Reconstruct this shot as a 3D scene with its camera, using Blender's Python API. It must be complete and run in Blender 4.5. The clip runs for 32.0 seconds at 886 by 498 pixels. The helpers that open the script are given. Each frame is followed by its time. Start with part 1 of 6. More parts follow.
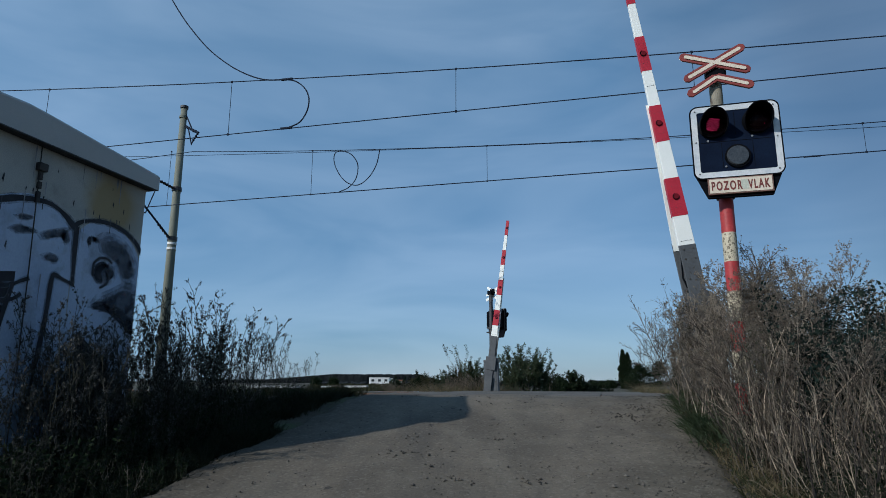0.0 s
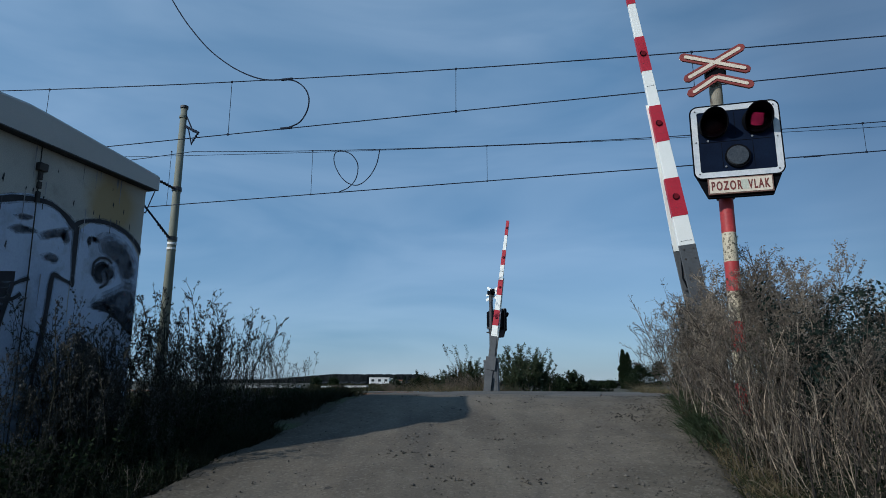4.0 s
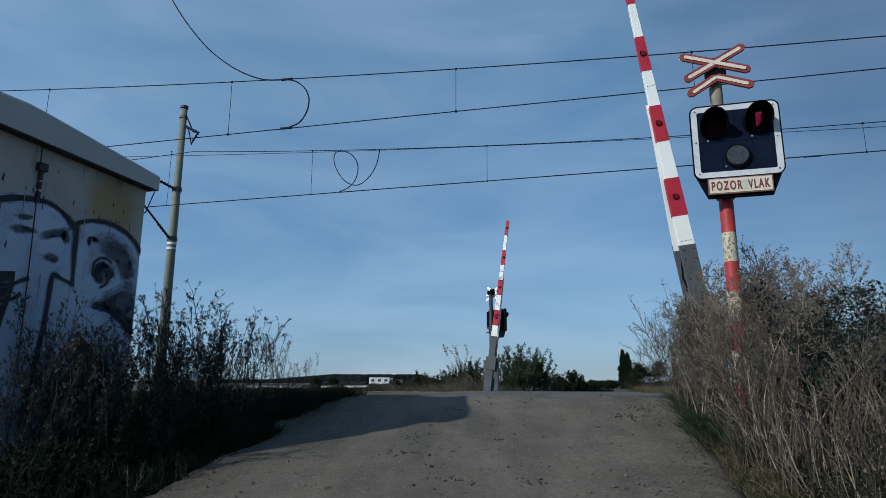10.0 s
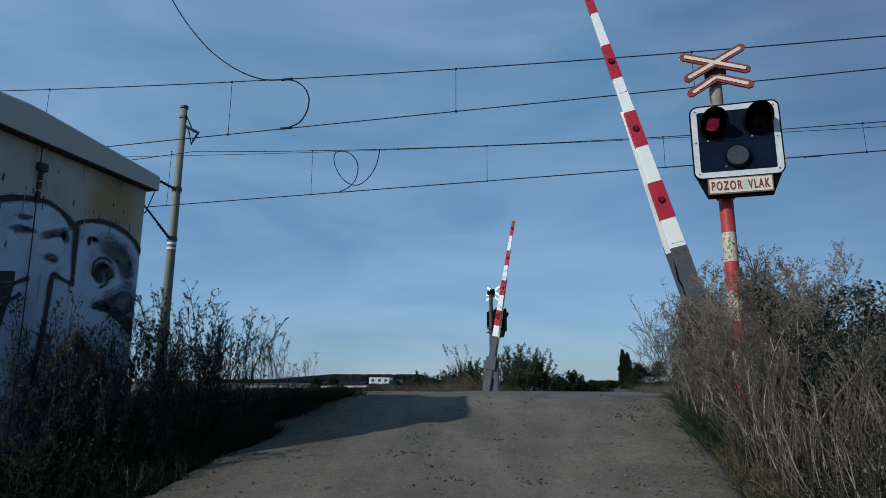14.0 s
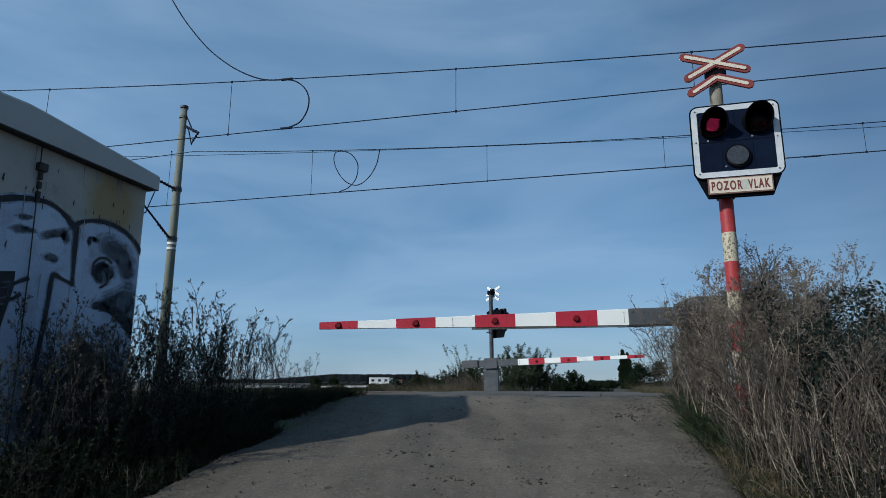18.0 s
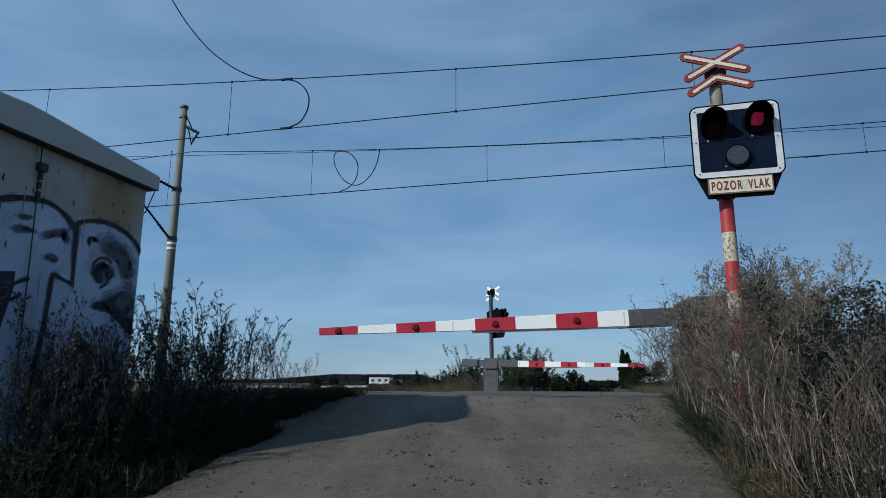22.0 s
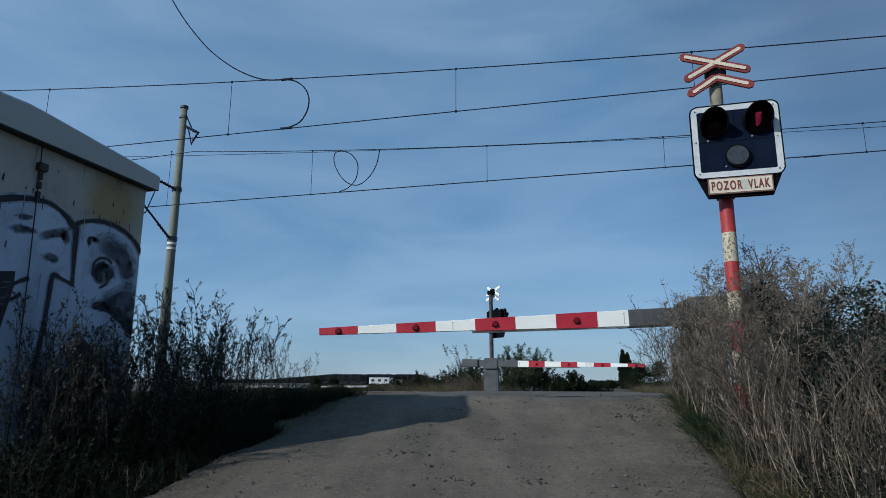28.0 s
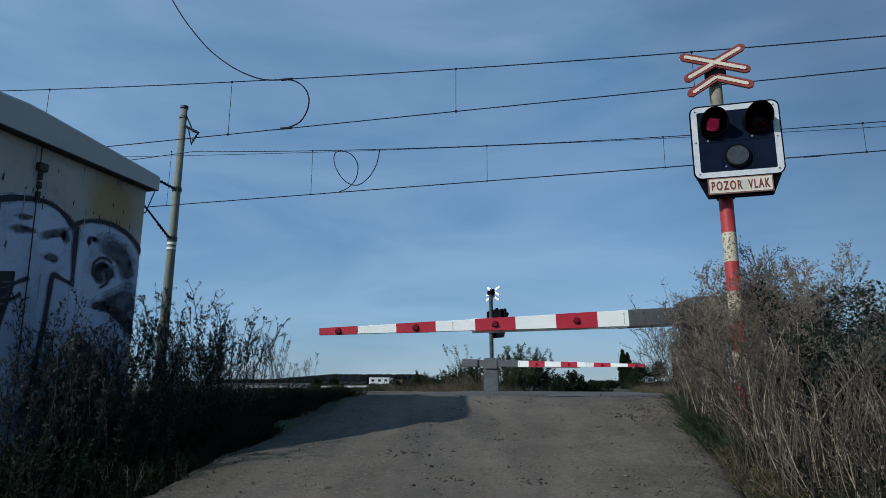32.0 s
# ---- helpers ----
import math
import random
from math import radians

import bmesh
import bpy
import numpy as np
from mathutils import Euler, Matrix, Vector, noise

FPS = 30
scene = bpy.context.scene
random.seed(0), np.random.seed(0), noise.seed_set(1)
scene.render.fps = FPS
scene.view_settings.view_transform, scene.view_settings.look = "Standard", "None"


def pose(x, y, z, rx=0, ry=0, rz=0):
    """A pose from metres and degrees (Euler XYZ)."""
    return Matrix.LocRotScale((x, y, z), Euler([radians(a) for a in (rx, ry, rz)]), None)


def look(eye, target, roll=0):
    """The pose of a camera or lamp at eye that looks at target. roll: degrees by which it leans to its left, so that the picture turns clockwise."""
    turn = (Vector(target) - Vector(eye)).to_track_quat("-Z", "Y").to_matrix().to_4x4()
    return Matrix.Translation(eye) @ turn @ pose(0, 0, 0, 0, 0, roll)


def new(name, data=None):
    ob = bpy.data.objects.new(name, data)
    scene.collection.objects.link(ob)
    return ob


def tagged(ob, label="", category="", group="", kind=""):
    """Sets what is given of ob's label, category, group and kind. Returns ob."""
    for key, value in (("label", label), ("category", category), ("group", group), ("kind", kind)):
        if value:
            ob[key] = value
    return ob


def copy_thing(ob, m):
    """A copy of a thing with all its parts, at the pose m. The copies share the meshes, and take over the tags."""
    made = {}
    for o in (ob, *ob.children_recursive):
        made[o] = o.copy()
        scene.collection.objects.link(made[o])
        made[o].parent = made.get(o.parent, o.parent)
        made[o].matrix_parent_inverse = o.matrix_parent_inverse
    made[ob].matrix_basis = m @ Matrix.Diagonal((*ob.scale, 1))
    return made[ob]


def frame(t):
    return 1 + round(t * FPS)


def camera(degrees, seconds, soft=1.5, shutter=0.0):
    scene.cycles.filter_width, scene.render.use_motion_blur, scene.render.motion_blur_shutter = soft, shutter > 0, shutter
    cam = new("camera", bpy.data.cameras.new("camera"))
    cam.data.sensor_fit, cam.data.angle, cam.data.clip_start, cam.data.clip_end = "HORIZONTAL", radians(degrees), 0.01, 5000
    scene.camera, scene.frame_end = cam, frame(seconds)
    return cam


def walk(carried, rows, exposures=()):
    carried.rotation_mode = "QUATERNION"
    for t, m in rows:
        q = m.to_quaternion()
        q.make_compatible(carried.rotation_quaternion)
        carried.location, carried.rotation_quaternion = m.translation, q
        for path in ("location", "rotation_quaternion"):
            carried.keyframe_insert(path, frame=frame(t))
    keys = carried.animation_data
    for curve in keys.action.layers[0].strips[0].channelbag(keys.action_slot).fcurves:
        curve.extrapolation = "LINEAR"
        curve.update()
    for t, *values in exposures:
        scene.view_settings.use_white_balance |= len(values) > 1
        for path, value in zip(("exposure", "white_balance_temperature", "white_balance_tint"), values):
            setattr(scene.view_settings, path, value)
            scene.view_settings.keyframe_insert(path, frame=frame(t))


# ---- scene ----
# ------------------------------------------------------------------ camera
EYE = Vector((0.0, 0.0, 1.5))
TILT = 11.84
cam = camera(70.0, 32.0, soft=0.65)
VIEW = look(EYE, EYE + Vector((0, math.cos(radians(TILT)), math.sin(radians(TILT)))), roll=0.15)
walk(cam, [(0.0, VIEW), (32.0, VIEW)], exposures=[(0.0, -0.57, 5900, 9.5), (32.0, -0.57, 5900, 9.5)])

# ------------------------------------------------------------------ world, sun
SUN_EL = 29.4
SUN_AZ = 235.0          # clockwise from +y
SUN_TO = Vector((math.sin(radians(SUN_AZ)) * math.cos(radians(SUN_EL)),
                 math.cos(radians(SUN_AZ)) * math.cos(radians(SUN_EL)), math.sin(radians(SUN_EL))))


def make_world():
    w = bpy.data.worlds.new("world")
    scene.world = w
    w.use_nodes = True
    nt = w.node_tree
    nt.nodes.clear()
    N, L = nt.nodes.new, nt.links.new
    out, bg = N("ShaderNodeOutputWorld"), N("ShaderNodeBackground")
    sky = N("ShaderNodeTexSky")
    sky.sky_type = "NISHITA"
    sky.sun_disc = False
    sky.sun_elevation, sky.sun_rotation = radians(SUN_EL), radians(SUN_AZ)
    sky.air_density, sky.dust_density, sky.ozone_density = 1.0, 0.15, 4.0
    # a thin cirrus veil all over, with brighter streaks drawn out along the horizon
    tc = N("ShaderNodeTexCoord")
    mp = N("ShaderNodeMapping")
    mp.inputs["Rotation"].default_value = (0.0, radians(-7), radians(8))
    mp.inputs["Scale"].default_value = (1.1, 1.1, 4.6)
    n1 = N("ShaderNodeTexNoise")
    n1.inputs["Scale"].default_value = 1.9
    n1.inputs["Detail"].default_value = 4.0
    n1.inputs["Roughness"].default_value = 0.5
    n1.inputs["Distortion"].default_value = 0.6
    ramp = N("ShaderNodeValToRGB")
    ramp.color_ramp.elements[0].position, ramp.color_ramp.elements[0].color = 0.315, (0.118, 0.252, 0.398, 1)
    ramp.color_ramp.elements[1].position, ramp.color_ramp.elements[1].color = 0.735, (0.29, 0.425, 0.565, 1)
    fac = N("ShaderNodeVectorMath")
    fac.operation = "SCALE"
    # the veil thins out smoothly away from the sun and upwards
    sep, slant, veil = N("ShaderNodeSeparateXYZ"), N("ShaderNodeMath"), N("ShaderNodeMapRange")
    slant.operation, slant.inputs[1].default_value = "MULTIPLY_ADD", 0.35
    veil.inputs["From Min"].default_value, veil.inputs["From Max"].default_value = -0.6, 1.2
    thin, thick = N("ShaderNodeValToRGB"), N("ShaderNodeMath")
    thin.color_ramp.interpolation = "EASE"
    for k, v in ((0.0, 12.6), (0.33, 11.3), (0.53, 10.9), (0.64, 7.9), (0.70, 6.0), (1.0, 4.5)):
        e = thin.color_ramp.elements[0] if k == 0.0 else thin.color_ramp.elements[-1] if k == 1.0 else thin.color_ramp.elements.new(k)
        e.color = (v / 12.6, v / 12.6, v / 12.6, 1)
    thick.operation, thick.inputs[1].default_value = "MULTIPLY", 12.6
    L(tc.outputs["Generated"], sep.inputs["Vector"])
    L(sep.outputs["Z"], slant.inputs[0])
    L(sep.outputs["X"], slant.inputs[2])
    L(slant.outputs["Value"], veil.inputs["Value"])
    L(veil.outputs["Result"], thin.inputs["Fac"])
    L(thin.outputs["Color"], thick.inputs[0])
    L(thick.outputs["Value"], fac.inputs["Scale"])
    mix = N("ShaderNodeMix")
    mix.data_type = "RGBA"
    mix.inputs["Factor"].default_value = 0.64
    L(tc.outputs["Generated"], mp.inputs["Vector"])
    L(mp.outputs["Vector"], n1.inputs["Vector"])
    L(n1.outputs["Fac"], ramp.inputs["Fac"])
    L(ramp.outputs["Color"], fac.inputs[0])
    L(fac.outputs["Vector"], mix.inputs["B"])
    L(sky.outputs["Color"], mix.inputs["A"])
    L(mix.outputs["Result"], bg.inputs["Color"])
    bg.inputs["Strength"].default_value = 0.14
    L(bg.outputs["Background"], out.inputs["Surface"])


make_world()
sun = new("sun", bpy.data.lights.new("sun", "SUN"))
sun.data.energy, sun.data.angle, sun.data.color = 4.8, radians(0.6), (1.0, 0.93, 0.82)
sun.matrix_world = look(SUN_TO * 60, (0, 0, 0))


# ------------------------------------------------------------------ materials
def surf(name, c1, c2, scale=8.0, rough=0.85, bump=0.15, metal=0.0, fine=60.0, dirt=None, dirt_scale=1.3, dirt_at=0.55,
         stretch=(1, 1, 1), spec=0.4, dist=0.01, vary=0.0, dirt_soft=0.12, coat=0.0, grain=0.35, spot=None):
    """Two colours mixed by coarse noise, a fine grain on top, an optional third colour in patches, relief."""
    m = bpy.data.materials.new(name)
    m.use_nodes = True
    nt = m.node_tree
    N, L = nt.nodes.new, nt.links.new
    bs = nt.nodes["Principled BSDF"]
    tc, mp = N("ShaderNodeTexCoord"), N("ShaderNodeMapping")
    mp.inputs["Scale"].default_value = stretch
    L(tc.outputs["Object"], mp.inputs["Vector"])
    a, b = N("ShaderNodeTexNoise"), N("ShaderNodeTexNoise")
    a.inputs["Scale"].default_value, a.inputs["Detail"].default_value = scale, 6.0
    b.inputs["Scale"].default_value, b.inputs["Detail"].default_value = fine, 3.0
    L(mp.outputs["Vector"], a.inputs["Vector"])
    L(mp.outputs["Vector"], b.inputs["Vector"])
    r = N("ShaderNodeMapRange")
    r.inputs["From Min"].default_value, r.inputs["From Max"].default_value = 0.32, 0.68
    L(a.outputs["Fac"], r.inputs["Value"])
    mx = N("ShaderNodeMix")
    mx.data_type = "RGBA"
    mx.inputs["A"].default_value, mx.inputs["B"].default_value = (*c1, 1), (*c2, 1)
    L(r.outputs["Result"], mx.inputs["Factor"])
    last = mx.outputs["Result"]
    g = N("ShaderNodeMix")
    g.data_type, g.blend_type = "RGBA", "OVERLAY"
    g.inputs["Factor"].default_value = grain
    L(last, g.inputs["A"])
    L(b.outputs["Fac"], g.inputs["B"])
    last = g.outputs["Result"]
    if dirt:
        d = N("ShaderNodeTexNoise")
        d.inputs["Scale"].default_value, d.inputs["Detail"].default_value = dirt_scale, 8.0
        d.inputs["Roughness"].default_value = 0.65
        L(tc.outputs["Object"], d.inputs["Vector"])
        dr = N("ShaderNodeMapRange")
        dr.inputs["From Min"].default_value, dr.inputs["From Max"].default_value = dirt_at, dirt_at + dirt_soft
        L(d.outputs["Fac"], dr.inputs["Value"])
        dm = N("ShaderNodeMix")
        dm.data_type = "RGBA"
        dm.inputs["B"].default_value = (*dirt, 1)
        L(dr.outputs["Result"], dm.inputs["Factor"])
        L(last, dm.inputs["A"])
        last = dm.outputs["Result"]
    if spot:
        # a soft stain of its own shape round a point: place, radius, colour
        dv = N("ShaderNodeVectorMath")
        dv.operation = "DISTANCE"
        dv.inputs[1].default_value = spot[0]
        L(tc.outputs["Object"], dv.inputs[0])
        jit = N("ShaderNodeMath")
        jit.operation = "MULTIPLY_ADD"
        jit.inputs[1].default_value = -0.5
        L(a.outputs["Fac"], jit.inputs[0])
        L(dv.outputs["Value"], jit.inputs[2])
        sr = N("ShaderNodeMapRange")
        sr.inputs["From Min"].default_value, sr.inputs["From Max"].default_value = spot[1] - 0.25, spot[1] - 0.5
        sr.inputs["To Max"].default_value = 0.75
        L(jit.outputs["Value"], sr.inputs["Value"])
        sm = N("ShaderNodeMix")
        sm.data_type = "RGBA"
        sm.inputs["B"].default_value = (*spot[2], 1)
        L(sr.outputs["Result"], sm.inputs["Factor"])
        L(last, sm.inputs["A"])
        last = sm.outputs["Result"]
    if vary:
        oi = N("ShaderNodeObjectInfo")
        geo = N("ShaderNodeNewGeometry")
        add = N("ShaderNodeMath")
        add.operation = "ADD"
        L(oi.outputs["Random"], add.inputs[0])
        L(geo.outputs["Random Per Island"], add.inputs[1])
        vr = N("ShaderNodeMapRange")
        vr.inputs["From Max"].default_value = 2.0
        vr.inputs["To Min"].default_value, vr.inputs["To Max"].default_value = 1.0 - vary, 1.0 + vary
        L(add.outputs["Value"], vr.inputs["Value"])
        hs = N("ShaderNodeHueSaturation")
        L(vr.outputs["Result"], hs.inputs["Value"])
        L(last, hs.inputs["Color"])
        last = hs.outputs["Color"]
    L(last, bs.inputs["Base Color"])
    bs.inputs["Roughness"].default_value, bs.inputs["Metallic"].default_value = rough, metal
    bs.inputs["Specular IOR Level"].default_value = spec
    bs.inputs["Coat Weight"].default_value = coat
    if bump:
        bp = N("ShaderNodeBump")
        bp.inputs["Strength"].default_value, bp.inputs["Distance"].default_value = bump, dist
        ad = N("ShaderNodeMath")
        ad.operation = "ADD"
        L(a.outputs["Fac"], ad.inputs[0])
        L(b.outputs["Fac"], ad.inputs[1])
        L(ad.outputs["Value"], bp.inputs["Height"])
        L(bp.outputs["Normal"], bs.inputs["Normal"])
    return m


def leafy(name, c1, c2, trans=0.25, rough=0.7, vary=0.35):
    m = surf(name, c1, c2, scale=5.0, rough=rough, bump=0.0, vary=vary, spec=0.08)
    nt = m.node_tree
    N, L = nt.nodes.new, nt.links.new
    bs, out = nt.nodes["Principled BSDF"], nt.nodes["Material Output"]
    tr, ms = N("ShaderNodeBsdfTranslucent"), N("ShaderNodeMixShader")
    src = bs.inputs["Base Color"].links[0].from_socket
    L(src, tr.inputs["Color"])
    ms.inputs["Fac"].default_value = trans
    L(bs.outputs["BSDF"], ms.inputs[1])
    L(tr.outputs["BSDF"], ms.inputs[2])
    L(ms.outputs["Shader"], out.inputs["Surface"])
    return m


def glow(name, col, strength):
    m = bpy.data.materials.new(name)
    m.use_nodes = True
    bs = m.node_tree.nodes["Principled BSDF"]
    bs.inputs["Base Color"].default_value = (*col, 1)
    bs.inputs["Emission Color"].default_value = (*col, 1)
    bs.inputs["Emission Strength"].default_value = strength
    return m


def lens_glass(name, tint, clear=0.55, rough=0.25):
    m = bpy.data.materials.new(name)
    m.use_nodes = True
    nt = m.node_tree
    N, L = nt.nodes.new, nt.links.new
    bs, out = nt.nodes["Principled BSDF"], nt.nodes["Material Output"]
    bs.inputs["Base Color"].default_value = (tint[0] * 0.005, tint[1] * 0.005, tint[2] * 0.005, 1)
    bs.inputs["Roughness"].default_value = rough
    bs.inputs["Specular IOR Level"].default_value = 0.12
    tr, ms = N("ShaderNodeBsdfTransparent"), N("ShaderNodeMixShader")
    tr.inputs["Color"].default_value = (*tint, 1)
    wv = N("ShaderNodeTexWave")
    wv.inputs["Scale"].default_value = 22.0
    tc, bp = N("ShaderNodeTexCoord"), N("ShaderNodeBump")
    bp.inputs["Strength"].default_value = 0.3
    L(tc.outputs["Object"], wv.inputs["Vector"])
    L(wv.outputs["Fac"], bp.inputs["Height"])
    L(bp.outputs["Normal"], bs.inputs["Normal"])
    ms.inputs["Fac"].default_value = clear
    L(bs.outputs["BSDF"], ms.inputs[1])
    L(tr.outputs["BSDF"], ms.inputs[2])
    L(ms.outputs["Shader"], out.inputs["Surface"])
    return m


def gravel(name):
    """Packed brown-grey dust with gravel of two sizes showing through, paler worn patches."""
    m = bpy.data.materials.new(name)
    m.use_nodes = True
    nt = m.node_tree
    N, L = nt.nodes.new, nt.links.new
    bs = nt.nodes["Principled BSDF"]
    tc = N("ShaderNodeTexCoord")

    def noise_at(scale, detail=6.0, rough=0.55):
        n = N("ShaderNodeTexNoise")
        n.inputs["Scale"].default_value, n.inputs["Detail"].default_value, n.inputs["Roughness"].default_value = scale, detail, rough
        L(tc.outputs["Object"], n.inputs["Vector"])
        return n.outputs["Fac"]

    def ranged(src, a, b, lo=0.0, hi=1.0):
        r = N("ShaderNodeMapRange")
        for k, v in (("From Min", a), ("From Max", b), ("To Min", lo), ("To Max", hi)):
            r.inputs[k].default_value = v
        L(src, r.inputs["Value"])
        return r.outputs["Result"]

    def mixed(f, a, b, blend="MIX"):
        x = N("ShaderNodeMix")
        x.data_type, x.blend_type = "RGBA", blend
        if isinstance(f, float):
            x.inputs["Factor"].default_value = f
        else:
            L(f, x.inputs["Factor"])
        for key, v in (("A", a), ("B", b)):
            if isinstance(v, tuple):
                x.inputs[key].default_value = (*v, 1)
            else:
                L(v, x.inputs[key])
        return x.outputs["Result"]
    big = noise_at(0.55, 5)
    mid = noise_at(3.2, 8, 0.65)
    fine = noise_at(38, 6, 0.7)
    v1, v2 = N("ShaderNodeTexVoronoi"), N("ShaderNodeTexVoronoi")
    v1.inputs["Scale"].default_value, v2.inputs["Scale"].default_value = 42.0, 17.0
    for v in (v1, v2):
        L(tc.outputs["Object"], v.inputs["Vector"])
    base = mixed(ranged(big, 0.38, 0.62), (0.101, 0.087, 0.068), (0.159, 0.137, 0.107))
    bands = N("ShaderNodeTexNoise")
    bm_ = N("ShaderNodeMapping")
    bm_.inputs["Rotation"].default_value = (0, 0, radians(20))
    bm_.inputs["Scale"].default_value = (1.5, 0.32, 1.0)
    L(tc.outputs["Object"], bm_.inputs["Vector"])
    L(bm_.outputs["Vector"], bands.inputs["Vector"])
    bands.inputs["Scale"].default_value, bands.inputs["Detail"].default_value = 1.7, 5.0
    base = mixed(ranged(bands.outputs["Fac"], 0.52, 0.72, 0.0, 0.45), base, (0.206, 0.181, 0.142))
    base = mixed(ranged(bands.outputs["Fac"], 0.46, 0.34, 0.0, 0.6), base, (0.079, 0.071, 0.060))
    base = mixed(ranged(mid, 0.45, 0.72, 0.0, 0.6), base, (0.096, 0.084, 0.067))
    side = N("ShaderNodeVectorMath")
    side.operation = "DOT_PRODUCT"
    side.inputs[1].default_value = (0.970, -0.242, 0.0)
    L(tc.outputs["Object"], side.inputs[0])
    lap = N("ShaderNodeMath")
    lap.operation = "MULTIPLY_ADD"
    lap.inputs[1].default_value = 2.2
    L(mid, lap.inputs[0])
    L(side.outputs["Value"], lap.inputs[2])
    base = mixed(ranged(lap.outputs["Value"], 1.25, 2.0, 0.0, 0.75), base, (0.073, 0.064, 0.047))
    # left edge: the weeds' soft shade put into the colour, together with dirt
    shade_lap = N("ShaderNodeMath")
    shade_lap.operation = "MULTIPLY_ADD"
    shade_lap.inputs[1].default_value = 1.6
    L(mid, shade_lap.inputs[0])
    L(side.outputs["Value"], shade_lap.inputs[2])
    base = mixed(ranged(shade_lap.outputs["Value"], -1.6, -2.6, 0.0, 0.85), base, (0.060, 0.052, 0.040))
    sep1, sep2 = N("ShaderNodeSeparateColor"), N("ShaderNodeSeparateColor")
    L(v1.outputs["Color"], sep1.inputs["Color"])
    L(v2.outputs["Color"], sep2.inputs["Color"])
    pale = ranged(sep1.outputs["Red"], 0.86, 0.92, 0.0, 0.26)
    dark = ranged(sep1.outputs["Green"], 0.93, 0.97, 0.0, 0.3)
    base = mixed(pale, base, (0.215, 0.198, 0.168))
    base = mixed(dark, base, (0.035, 0.032, 0.028))
    clod = N("ShaderNodeMath")
    clod.operation = "MULTIPLY"
    L(ranged(sep2.outputs["Red"], 0.985, 0.99), clod.inputs[0])
    L(ranged(mid, 0.50, 0.58), clod.inputs[1])
    base = mixed(clod.outputs["Value"], base, (0.05, 0.045, 0.04))
    base = mixed(0.4, base, fine, "OVERLAY")
    L(base, bs.inputs["Base Color"])
    bs.inputs["Roughness"].default_value = 0.95
    bs.inputs["Specular IOR Level"].default_value = 0.2
    b1, b2 = N("ShaderNodeBump"), N("ShaderNodeBump")
    b1.inputs["Strength"].default_value, b1.inputs["Distance"].default_value = 0.22, 0.010
    b2.inputs["Strength"].default_value, b2.inputs["Distance"].default_value = 0.3, 0.05
    L(ranged(v1.outputs["Distance"], 0.0, 0.6, 1.0, 0.0), b1.inputs["Height"])
    L(mid, b2.inputs["Height"])
    L(b2.outputs["Normal"], b1.inputs["Normal"])
    L(b1.outputs["Normal"], bs.inputs["Normal"])
    return m


M = {}
M["soil"] = surf("dry_soil_and_grass", (0.036, 0.031, 0.022), (0.07, 0.06, 0.042), 1.4, 0.95, 0.5, fine=30, dirt=(0.055, 0.07, 0.03), dirt_scale=0.9, dirt_at=0.5, dist=0.03)
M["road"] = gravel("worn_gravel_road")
M["stone"] = surf("loose_stone", (0.024, 0.022, 0.019), (0.108, 0.097, 0.08), 3, 0.9, 0.3, vary=0.7)
M["ballast"] = surf("track_ballast", (0.13, 0.11, 0.10), (0.26, 0.23, 0.20), 26, 0.95, 0.9, fine=70, dist=0.04)
M["sleeper"] = surf("concrete_sleeper", (0.27, 0.26, 0.24), (0.36, 0.34, 0.31), 6, 0.9, 0.3)
M["rail"] = surf("rusted_rail_steel", (0.10, 0.055, 0.035), (0.17, 0.09, 0.055), 12, 0.6, 0.2, metal=0.5)
M["railtop"] = surf("polished_rail_head", (0.42, 0.41, 0.40), (0.5, 0.49, 0.47), 10, 0.25, 0.05, metal=1.0)
M["deck"] = surf("concrete_crossing_panel", (0.0958, 0.0903, 0.0821), (0.137, 0.129, 0.115), 3, 0.9, 0.3, dirt=(0.12, 0.11, 0.095), vary=0.1, spec=0.1)
M["plaster"] = surf("stained_yellowish_render", (0.39, 0.392, 0.366), (0.48, 0.48, 0.445), 1.6, 0.9, 0.25, fine=110, dirt=(0.21, 0.21, 0.19), dirt_scale=2.2, dirt_at=0.54, dirt_soft=0.25, dist=0.004, spot=((0.0, 5.9, 3.46), 0.5, (0.33, 0.23, 0.075)))
M["roofslab"] = surf("grey_roof_edge_sheet", (0.423, 0.423, 0.41), (0.486, 0.486, 0.468), 0.7, 0.7, 0.04, fine=90, dirt=(0.33, 0.325, 0.305), dirt_scale=0.9, dirt_at=0.55, dirt_soft=0.3, grain=0.1)
M["silver"] = surf("silver_spray_paint", (0.325, 0.405, 0.55), (0.46, 0.55, 0.70), 1.3, 0.6, 0.15, fine=60, stretch=(1, 1, 0.7), dirt=(0.24, 0.28, 0.35), dirt_scale=2.9, dirt_at=0.52, dirt_soft=0.2, dist=0.003, grain=0.2)
M["sprayblack"] = surf("black_spray_paint", (0.010, 0.011, 0.016), (0.028, 0.03, 0.038), 7, 0.7, 0.1, dirt=(0.13, 0.135, 0.15), dirt_scale=11, dirt_at=0.64)
M["spraysmudge"] = surf("smudged_black_spray_paint", (0.012, 0.013, 0.018), (0.10, 0.107, 0.125), 9, 0.7, 0.1, dirt=(0.28, 0.29, 0.31), dirt_scale=7, dirt_at=0.56, dirt_soft=0.2)
